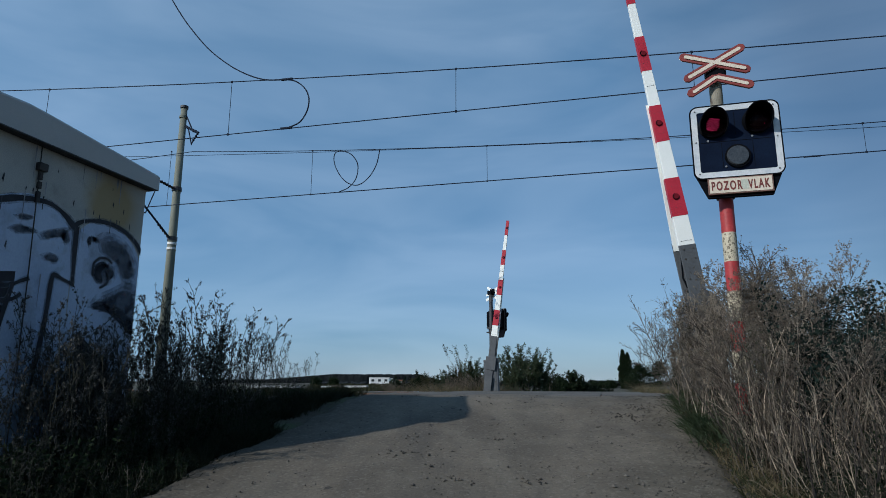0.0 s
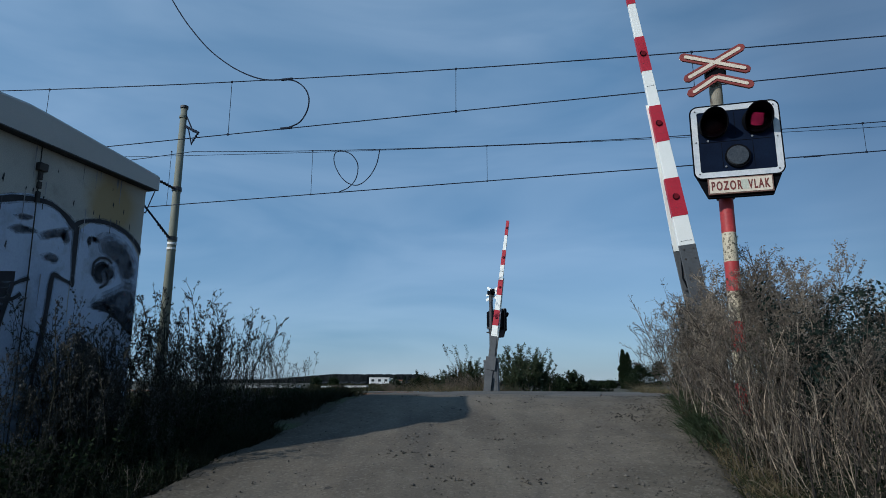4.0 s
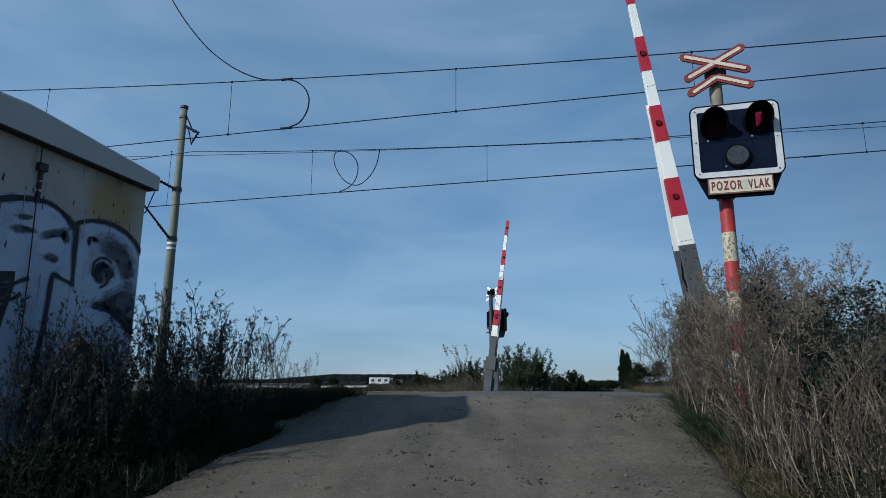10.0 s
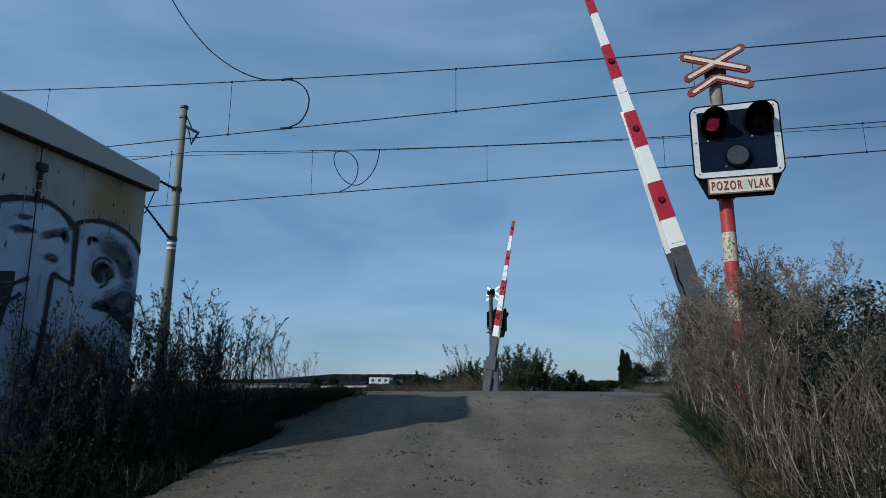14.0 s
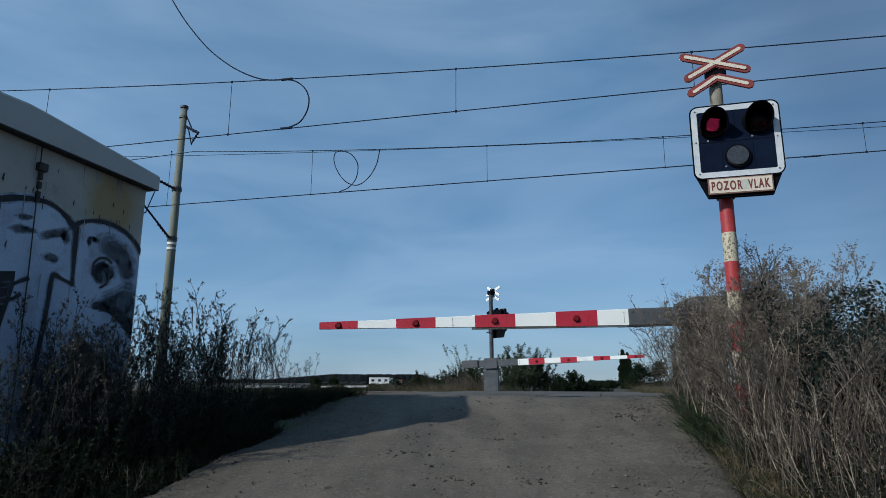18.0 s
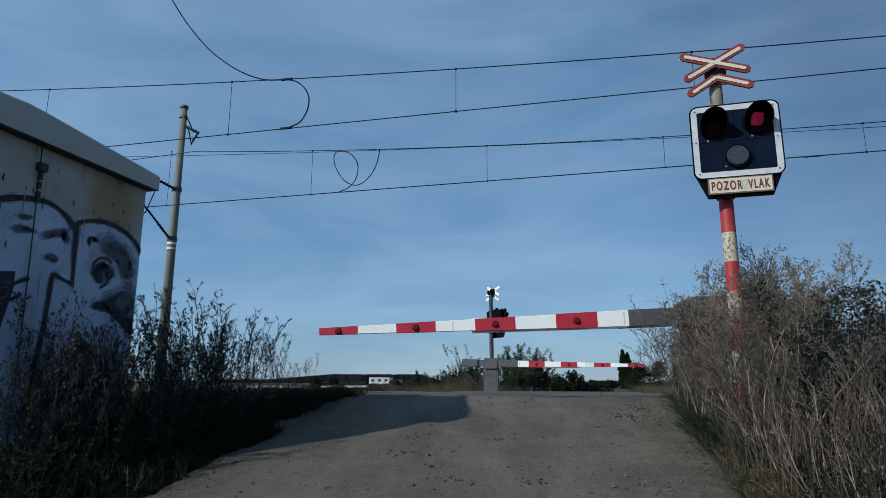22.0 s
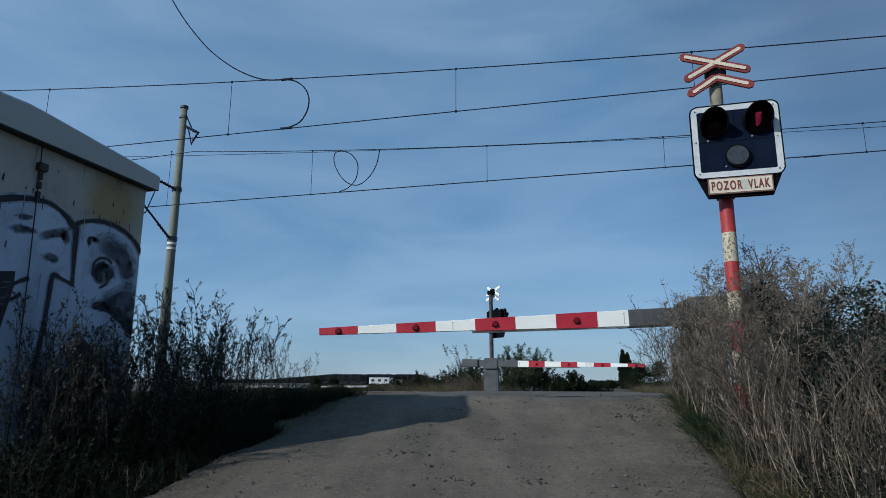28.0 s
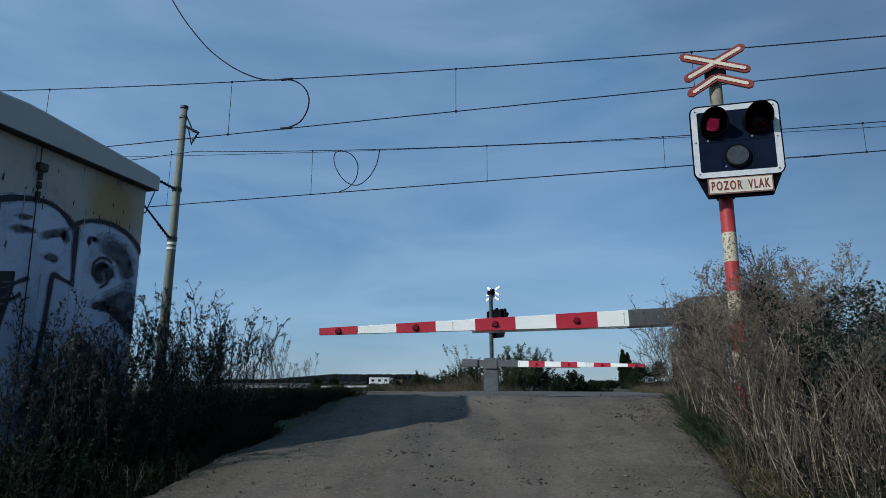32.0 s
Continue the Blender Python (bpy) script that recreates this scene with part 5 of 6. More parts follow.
def twiggy(name, seed, h, stems, spread, base_r, limbs, twigs, leaves, stem_mat, leaf_mat, label, category, group, thick=0.0082, start=0.46, reach=0.27, size=0.0175):
    """Straight bare stems from the root, forking twice into a fine crown set with many tiny leaves."""
    rnd = random.Random(seed)
    S, F = Shape(), Shape()
    for _ in range(stems):
        a = rnd.uniform(0, 6.28)
        r = base_r * math.sqrt(rnd.random())
        out = Vector((math.cos(a), math.sin(a), 0)) * rnd.uniform(0.15, 1.0) * spread + Vector((rnd.gauss(0, 0.06), rnd.gauss(0, 0.06), 1))
        path = curve_path((r * math.cos(a), r * math.sin(a), -0.05), out, h * rnd.uniform(0.6, 1.0), rnd.uniform(0, 0.3), rnd.uniform(-0.05, 0.1), rnd, 8)
        th = thick * rnd.uniform(0.65, 1.25)
        S.bar(path, th, th * 0.3)
        for _ in range(4):                      # withered leaves hanging on the bare part
            q, d = along(path, rnd.uniform(0.12, 0.6))
            o = (perp(d, rnd) + Vector((0, 0, -0.5))).normalized()
            F.leaf(q, o, perp(o, rnd), rnd.uniform(0.02, 0.045), rnd.uniform(0.012, 0.022))
        for _ in range(limbs):
            u = start + (1 - start) * rnd.random() ** 0.75
            q, d = along(path, u)
            o = (perp(d, rnd) * 0.62 + d * 0.8).normalized()
            ln = h * reach * (1.3 - 0.75 * u) * rnd.uniform(0.55, 1.15)
            limb = curve_path(q, o, ln, 0.35, -0.2, rnd, 4)
            S.bar(limb, th * 0.42, th * 0.14)
            for _ in range(twigs):
                q2, d2 = along(limb, rnd.uniform(0.25, 1.0))
                o2 = (perp(d2, rnd) * 0.75 + d2).normalized()
                l2 = ln * rnd.uniform(0.18, 0.5)
                end = q2 + o2 * l2 + perp(o2, rnd) * l2 * 0.15
                S.bar([q2, end], th * 0.2, th * 0.11)
                for _ in range(leaves):
                    p = q2.lerp(end, rnd.uniform(0.2, 1.08))
                    o3 = (perp(o2, rnd) + o2 * rnd.uniform(0, 0.8)).normalized()
                    k = size * rnd.uniform(0.55, 1.25)
                    F.leaf(p, o3, perp(o3, rnd), k, k * 0.62)
    e = empty(name, pose(0, 0, -50), label, category, group)
    tagged(part("stalk", (S.v, S.f), stem_mat, e), kind="stuff")
    tagged(part("foliage", (F.v, F.f), leaf_mat, e), kind="stuff")
    return e


def plant_out(protos, spots, rnd, sway=False):
    """Moves each prototype to the first spots, and copies them to the rest."""
    used = set()
    for i, (t, n, k) in enumerate(spots):
        pr = protos[i % len(protos)]
        p = tn(t, n, ground_z(t, n))
        m = pose(p.x, p.y, p.z - 0.02, rnd.gauss(0, 3), rnd.gauss(0, 3), rnd.uniform(0, 360))
        if pr not in used:
            used.add(pr)
            ob = pr
            ob.matrix_world = m
        else:
            ob = copy_thing(pr, m)
        ob.scale = (k, k, k)
        if sway:
            SWAYING.append((ob, m))
    for pr in protos:
        if pr not in used:
            for c in list(pr.children):
                bpy.data.objects.remove(c)
            bpy.data.objects.remove(pr)


SWAYING = []


def in_view(t, n, wide=0.86):
    p = tn(t, n)
    return p.y > 2.2 and abs(p.x) < wide * p.y + 0.5


ELDERS = ((1.74, 5.72, 1.44, 0.2), (1.86, 5.68, 1.42, 0.24), (1.78, 6.1, 1.81, 0.22), (1.9, 5.95, 1.62, 0.3), (2.08, 6.1, 1.75, 0.36), (2.3, 6, 1.5, 0.36), (1.95, 6.5, 1.83, 0.4), (1.9, 7.6, 1.83, 0.6), (3, 7, 1.73, 0.7))


def build_right_bush():
    rnd = random.Random(11)
    stems = (M["stem_dark"], M["stem_dry"], M["stem_pale"])
    protos = [twiggy("dry_shrub", 100 + i, 1.72, 5, 0.36, 0.15, 9, 5, 6, stems[(1, 0, 1, 2, 0, 1)[i % 6]], M["seed_pale"] if i % 4 else M["leaf_dull"],
                     "dry brown twiggy shrub with small withered leaves", "shrub", "dry shrubs") for i in range(8)]
    spots = []
    for n, t, k in ((7.6, 1.35, 0.55), (7.9, 1.0, 0.42), (7.2, 1.05, 0.5), (6.9, 1.2, 0.72), (6.9, 1.5, 0.85), (7.2, 1.55, 0.9), (7.7, 1.75, 1.0), (8.6, 1.15, 0.42), (8.0, 0.9, 0.5), (7.5, 0.95, 0.62), (7.3, 1.2, 0.95), (7.6, 1.0, 0.8),
                    (8.9, 0.95, 0.4), (8.9, 1.4, 0.6), (7.1, 1.1, 0.85), (7.5, 1.1, 0.95), (7.7, 0.9, 0.85), (7.35, 1.35, 1.0), (8.2, 0.8, 0.5), (7.0, 1.3, 1.0), (8.5, 0.95, 0.55), (7.4, 1.15, 1.02)):
        spots.append((t, n, k))
    for n, t, k in ((5.5, 1.12, 0.6), (5.7, 1.2, 0.72), (5.9, 1.12, 0.66), (6.1, 1.22, 0.8), (6.25, 1.14, 0.72), (6.4, 1.25, 0.82), (6.0, 1.32, 0.85), (5.6, 1.34, 0.8), (6.35, 1.05, 0.6), (5.8, 1.05, 0.5), (6.45, 1.42, 0.95), (6.2, 1.45, 0.95), (5.3, 1.25, 0.7), (5.4, 1.4, 0.8), (6.55, 1.12, 0.75), (6.6, 1.02, 0.66), (6.95, 1.05, 0.8), (7.05, 0.95, 0.66), (7.35, 1.02, 0.8), (7.6, 0.95, 0.75), (7.8, 1.0, 0.85), (7.3, 1.1, 0.95), (7.7, 0.9, 0.66), (7.5, 1.05, 0.9), (7.2, 0.95, 0.7), (7.65, 1.1, 0.95)):
        spots.append((t + (0.14 if n < 6.9 else 0.05), n, k))
    spots += [(1.1, 5.9, 0.55), (1.18, 6.2, 0.7), (1.06, 5.5, 0.48), (1.15, 6.05, 0.62), (1.2, 6.35, 0.72), (1.12, 5.75, 0.55)]
    spots = [(t, n, k * (0.78 if n > 6.9 and t < 1.16 else 1.0)) for i, (t, n, k) in enumerate(spots) if i % 3]
    spots += [(1.25, 6.0, 0.76), (1.32, 5.9, 0.78), (1.2, 6.15, 0.75), (1.38, 6.1, 0.8), (1.2, 5.8, 0.55), (1.25, 6.0, 0.62), (1.36, 5.9, 0.66), (1.18, 6.2, 0.6), (1.3, 5.6, 0.55), (1.42, 6.1, 0.72)]
    for _ in range(88):
        n = rnd.uniform(3.4, 7.4)
        t = rnd.uniform(1.22, 5.2)
        t += max(0.0, 6.4 - n) * 0.03
        if n < 4.7 and rnd.random() < 0.45:
            continue
        if not in_view(t, n):
            continue
        if t < 1.45 and rnd.random() < 0.3:
            continue
        e = t - 1.15
        k = min(1.08, 0.46 + 0.72 * e) * rnd.uniform(0.72, 1.18)
        k *= 1.0 - 0.26 * max(0.0, t - 1.8)
        if n < 4.6:
            k *= 0.76
        if t > 1.7 and (n > 6.5 or rnd.random() < 0.55):
            continue
        if t > 1.55:
            k = min(k, 0.6)
        # keep the post and the drive clear
        if abs(t - 1.3) < 0.2 and abs(n - 6.77) < 0.25 or abs(t - 1.2) < 0.35 and abs(n - 8.15) < 0.4:
            continue
        spots.append((t, n, k))
    low = [q for q in spots if q[2] < 0.74 and q[1] < 6.6]
    # brown shrubs standing before the elders
    spots += [(1.68, 5.35, 0.66), (1.78, 5.2, 0.68), (1.86, 5.4, 0.74), (1.92, 5.25, 0.72), (1.74, 5.5, 0.7), (1.98, 5.5, 0.74), (2.08, 5.4, 0.72), (1.95, 5.05, 0.62), (2.1, 5.7, 0.78), (1.48, 6.0, 0.88), (1.55, 6.1, 0.93), (1.24, 6.4, 0.6), (1.3, 6.25, 0.62), (1.36, 6.4, 0.64)]
    tall = [q for q in spots if q not in low]
    plant_out(protos, [q for i, q in enumerate(tall) if q[1] < 5.8 or i % 4], rnd)
    airy = [twiggy("tall_dry_weed", 120 + i, 1.75, 4, 0.26, 0.12, 13, 8, 7, stems[1 + i % 2], M["seed_pale"], "tall airy dry weed with fine seeding twigs", "weed", "tall dry weeds", start=0.5, reach=0.24) for i in range(4)]
    plant_out(airy, [(1.8, 6.7, 1.04), (2.1, 6.7, 1.08), (1.5, 6.6, 0.98), (1.35, 6.4, 0.9), (2.7, 6.5, 0.86), (1.3, 7.3, 0.98), (3.0, 6.7, 0.84),
                     (0.95, 7.7, 0.74), (0.95, 8.1, 0.6), (1.0, 7.9, 0.8), (1.0, 7.4, 0.86), (1.45, 7.0, 1.05), (1.55, 6.1, 0.96), (1.65, 6.9, 1.17), (1.8, 7.0, 1.11),
                     (2.05, 6.75, 1.14), (1.15, 7.4, 1.0), (1.58, 7.05, 1.2), (1.72, 6.85, 1.17), (1.42, 7.0, 1.14)], rnd, sway=True)
    fringe = [twiggy("leaning_dry_weed", 130 + i, 1.75, 3, 0.3, 0.12, 9, 5, 4, stems[i], M["seed"], "sparse dry weed leaning over the road edge", "weed", "leaning dry weeds", start=0.45, reach=0.26) for i in range(2)]
    used = set()
    for t, n, k, tilt in ((1.05, 7.9, 0.86, 8), (1.0, 8.1, 0.86, 14), (0.98, 8.3, 0.84, 17), (1.0, 8.2, 0.74, 24), (0.98, 8.45, 0.6, 30), (1.0, 8.0, 0.66, 30), (1.02, 8.6, 0.5, 34), (1.0, 7.8, 0.7, 20)):
        p = tn(t, n, ground_z(t, n) - 0.02)
        m, proto = pose(p.x, p.y, p.z, 0, 0, TURN) @ pose(0, 0, 0, 0, -tilt, rnd.uniform(0, 360)), fringe[len(used) % 2]
        ob = proto if proto not in used else copy_thing(proto, m)
        ob.matrix_world = m
        used.add(ob)
        ob.scale = (k, k, k)
    stalk = [weed("cane_clump", 140 + i, 1.25, 7, 0.34, 0.16, 4, 0.24, 0.04, 0.02, 9, 2, M["cane"] if i % 3 else M["stem_straw"], M["leaf_grey"], "bare grey-brown canes fanning from the road edge", "stalks",
                  "bare canes", thick=0.0068, lean=0.42, twig_from=0.5, tuft=0.9, sub=1) for i in range(6)]
    sp = [(t, n, k * 1.1) for t, n, k in low] + [(rnd.uniform(1.85, 2.25), rnd.uniform(4.8, 5.5), rnd.uniform(0.5, 0.8)) for _ in range(12)]
    for _ in range(26):
        n = rnd.uniform(4.5, 6.4)
        t = rnd.uniform(1.2, 1.95) + max(0, 5.2 - n) * 0.15
        if in_view(t, n):
            sp.append((t, n, rnd.uniform(0.55, 1.0)))
    plant_out(stalk, sp, rnd)
    pale = [weed("pale_cane_clump", 180 + i, 1.2, 4, 0.36, 0.14, 3, 0.2, 0, 0, 0, 0, M["cane_pale"], M["straw"], "bare bleached canes standing before the dark undergrowth", "stalks",
                 "bleached canes", thick=0.0075, lean=0.5, twig_from=0.55, sub=1) for i in range(3)]
    plant_out(pale, [(1.42, 4.9, 0.72), (1.5, 5.1, 0.8), (1.62, 4.8, 0.7), (1.72, 4.95, 0.62), (1.56, 4.7, 0.55), (1.8, 4.75, 0.55), (1.35, 5.3, 0.8), (1.3, 5.6, 0.85), (1.38, 5.7, 1.0), (1.5, 5.5, 0.95), (1.27, 5.9, 0.8), (1.45, 5.9, 1.0), (1.62, 5.3, 0.85), (1.75, 5.15, 0.8), (1.9, 5.0, 0.7), (1.22, 6.1, 0.7), (1.2, 6.6, 0.75)], rnd)
    loose = [weed("dead_stalk_clump", 146 + i, 0.9, 5, 0.8, 0.2, 4, 0.25, 0, 0, 0, 0, M["stem_straw"], M["straw"], "pale dead stalks leaning and crossing near the ground", "stalks",
                  "dead stalks", thick=0.0042, lean=0.9, twig_from=0.2, sub=1) for i in range(3)]
    plant_out(loose, [(rnd.uniform(1.25, 2.2), rnd.uniform(4.4, 5.6), rnd.uniform(0.6, 1.0)) for _ in range(20)], rnd)
    # dark leaf clumps added to stand for the shaded inside of the bush
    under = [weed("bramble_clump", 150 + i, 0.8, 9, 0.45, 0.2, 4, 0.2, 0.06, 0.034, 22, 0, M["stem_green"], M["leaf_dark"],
                  "low dark leaf tangle standing in for the shaded gaps beneath the dry shrubs", "undergrowth", "brambles", thick=0.004) for i in range(4)]
    sp = []
    for _ in range(240):
        n = rnd.uniform(4.2, 7.4)
        t = rnd.uniform(1.25, 3.0)
        if in_view(t, n):
            sp.append((t, n, rnd.uniform(0.5, 1.0) * min(1.25, 0.45 + 0.9 * (t - 1.3))))
    sp += [(1.34, 6.45, 0.95), (1.26, 6.35, 0.8), (1.4, 6.3, 0.9), (1.2, 6.5, 0.75), (1.3, 6.2, 0.7)]
    plant_out(under, sp, rnd)
    edge = [weed("verge_herb", 155 + i, 0.42, 12, 0.6, 0.2, 4, 0.14, 0.06, 0.022, 20, 0, M["stem_green"], M["leaf_willow"] if i else M["leaf_dull"],
                 "low green herb along the gravel edge", "herb", "verge herbs", thick=0.003) for i in range(3)]
    sp = []
    for _ in range(46):
        n = rnd.uniform(5.6, 8.4)
        sp.append((rnd.uniform(0.92, 1.22) + max(0.0, 7.0 - n) * 0.08, n, rnd.uniform(0.5, 1.05)))
    plant_out(edge, sp, rnd)
    # darker leafy elder behind
    for i, (t, n, h, r) in enumerate(ELDERS):
        leaf_shrub("elder_bush", 160 + i, t, n, h, r, 5200, 0.038, 0.022, M["leaf_elder"], "dark green leafy elder bush among the dry shrubs", "bush", "elder bushes", limbs=12, trunk=0.018, base_r=0.14)


def leaf_shrub(name, seed, t, n, h, r, count, leaf_len, leaf_w, mat, label, category, group, limbs=14, trunk=0.03, upright=0.5, at=None, base=0.0, puff=0.06, shoots=6, base_r=0.1):
    """Limbs fanning from the ground, with leaves set in clusters along their outer halves."""
    rnd = random.Random(seed)
    S, F = Shape(), Shape()
    ends = []
    for _ in range(limbs):
        a = rnd.uniform(0, 6.28)
        out = Vector((math.cos(a), math.sin(a), 0)) * rnd.uniform(0.1, 1.0) * r / h * (1.4 - upright) + Vector((0, 0, 1))
        far = rnd.random() ** 0.5 if base_r > 0.1 else 1.0
        reach = h * rnd.uniform(0.6, 1.02) * (1.0 - 0.45 * far ** 3 if base_r > 0.1 else 1.0)
        path = curve_path((base_r * far * math.cos(a), base_r * far * math.sin(a), -0.1 + base), out, reach, 0.3, 0.05, rnd, 6)
        S.bar(path, trunk * rnd.uniform(0.6, 1.0), trunk * 0.15, 4)
        ends.append(path)
        for _ in range(shoots):
            q, d = along(path, rnd.uniform(0.3, 0.95))
            o = (perp(d, rnd) * (0.8 if puff > 0.04 else 0.35) + d).normalized()
            tw = curve_path(q, o, h * rnd.uniform(0.12, 0.3), 0.3, 0.0, rnd, 3)
            S.bar(tw, trunk * 0.25, trunk * 0.08)
            ends.append(tw)
    for _ in range(count):
        path = rnd.choice(ends)
        q, d = along(path, rnd.uniform(0.2, 1.0) if len(path) < 6 else rnd.uniform(0.1 if base_r > 0.1 else 0.35, 1.0))
        o = (perp(d, rnd) + d * 0.6).normalized()
        k = rnd.uniform(0.6, 1.2)
        F.leaf(q + perp(d, rnd) * rnd.uniform(0, puff * h), o, perp(o, rnd), leaf_len * k, leaf_w * k)
    p = tn(t, n, ground_z(t, n)) if at is None else Vector(at)
    e = empty(name, pose(p.x, p.y, p.z), label, category, group)
    tagged(part("branchwork", (S.v, S.f), M["bark"], e), kind="stuff")
    tagged(part("foliage", (F.v, F.f), mat, e), kind="stuff")
    return e


def build_left_weeds():
    rnd = random.Random(21)
    protos = [weed("tall_weed", 200 + i, 1.62, 5, 0.22, 0.12, 12, 0.27, 0.055, 0.022, 22, 4, M["stem_green"], M["leaf_grey"],
                   "tall seeding weed with small dull leaves by the hut", "weed", "tall weeds", thick=0.006, twig_from=0.42, rise=0.82, tuft=0.85, sub=3, seed_mat=M["seed_grey"]) for i in range(8)]
    spots = []
    for _ in range(52):                         # in front of the painted wall; unseen ones before it are added for shade
        n = rnd.uniform(1.8, 6.6)
        t = rnd.uniform(-4.75, -3.8) if n > 3.6 else rnd.uniform(-5.8, -4.0)
        k = (0.55 + 0.42 * min(1, (-3.75 - t) / 0.5)) * rnd.uniform(0.72, 1.12)
        if n < 4.2:
            k *= 0.8
        if in_view(t, n, 1.5):
            spots.append((t, n, k))
    for _ in range(27):                         # past the hut, up to the crest
        n = rnd.uniform(6.6, 9.6)
        t = rnd.uniform(-6.6, -4.15) - max(0, n - 8.2) * 0.35
        k = max(0.22, 1.04 - 0.36 * max(0, n - 7.0)) * rnd.uniform(0.75, 1.04) * (0.75 + 0.25 * min(1, (-4.1 - t) / 0.5))
        spots.append((t, n, k))
    for t, n, k in ((-4.6, 8.6, 0.7), (-4.5, 9.3, 0.5), (-4.75, 8.9, 0.6), (-4.7, 6.75, 1.0), (-5.0, 6.9, 1.04), (-4.6, 7.1, 0.98), (-4.5, 6.8, 0.9), (-4.9, 7.4, 0.98), (-4.4, 7.3, 0.86)):
        spots.append((t, n, k))
    for _ in range(12):                         # tall fine ones close to the wall
        spots.append((rnd.uniform(-4.72, -4.3), rnd.uniform(4.3, 5.7), rnd.uniform(0.85, 1.12)))
    plant_out(protos, spots, rnd, sway=True)
    # unseen bushes, added only to throw shade over the left verge
    for i, (t, n) in enumerate(((-6.5, 1.7), (-7.2, 2.6), (-6.0, 0.4))):
        leaf_shrub("elder_bush", 260 + i, t, n, 2.5, 1.3, 2600, 0.085, 0.042, M["leaf_dark"], "unseen leafy elder bush added to shade the verge by the hut", "bush", "elder bushes")
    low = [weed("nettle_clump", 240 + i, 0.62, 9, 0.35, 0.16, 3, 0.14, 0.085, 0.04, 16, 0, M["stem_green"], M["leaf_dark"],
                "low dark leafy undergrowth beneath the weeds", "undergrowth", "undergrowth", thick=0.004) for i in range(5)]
    sp = []
    for _ in range(260):
        n = rnd.uniform(2.8, 9.6)
        t = rnd.uniform(-4.75, -3.7) if n < 6.6 else rnd.uniform(-6.2, -3.85)
        k = rnd.uniform(0.5, 1.15) * (0.6 + 0.4 * min(1, (-3.7 - t) / 0.4))
        if n > 8.4:
            k *= 0.6
        if n > 6.6:
            k *= 0.7
        if in_view(t, n):
            sp.append((t, n, k))
    for _ in range(80):                         # leaning over the road edge
        n = rnd.uniform(2.9, 6.4)
        t = rnd.uniform(-3.75, -3.38) if n < 5.4 else rnd.uniform(-3.8, -3.55)
        if in_view(t, n):
            sp.append((t, n, rnd.uniform(0.22, 0.5)))
    plant_out(low, sp, rnd)
    herb = [weed("dock_clump", 250 + i, 0.5, 7, 0.5, 0.16, 4, 0.16, 0.06, 0.026, 12, 0, M["stem_dark"], M["leaf_dull"],
                 "low olive-brown herb with withered leaves by the road edge", "herb", "olive-brown herbs", thick=0.004, lean=0.5) for i in range(3)]
    plant_out(herb, [(rnd.uniform(-4.3, -3.5), rnd.uniform(2.9, 4.4), rnd.uniform(0.4, 0.75)) for _ in range(18)], rnd)


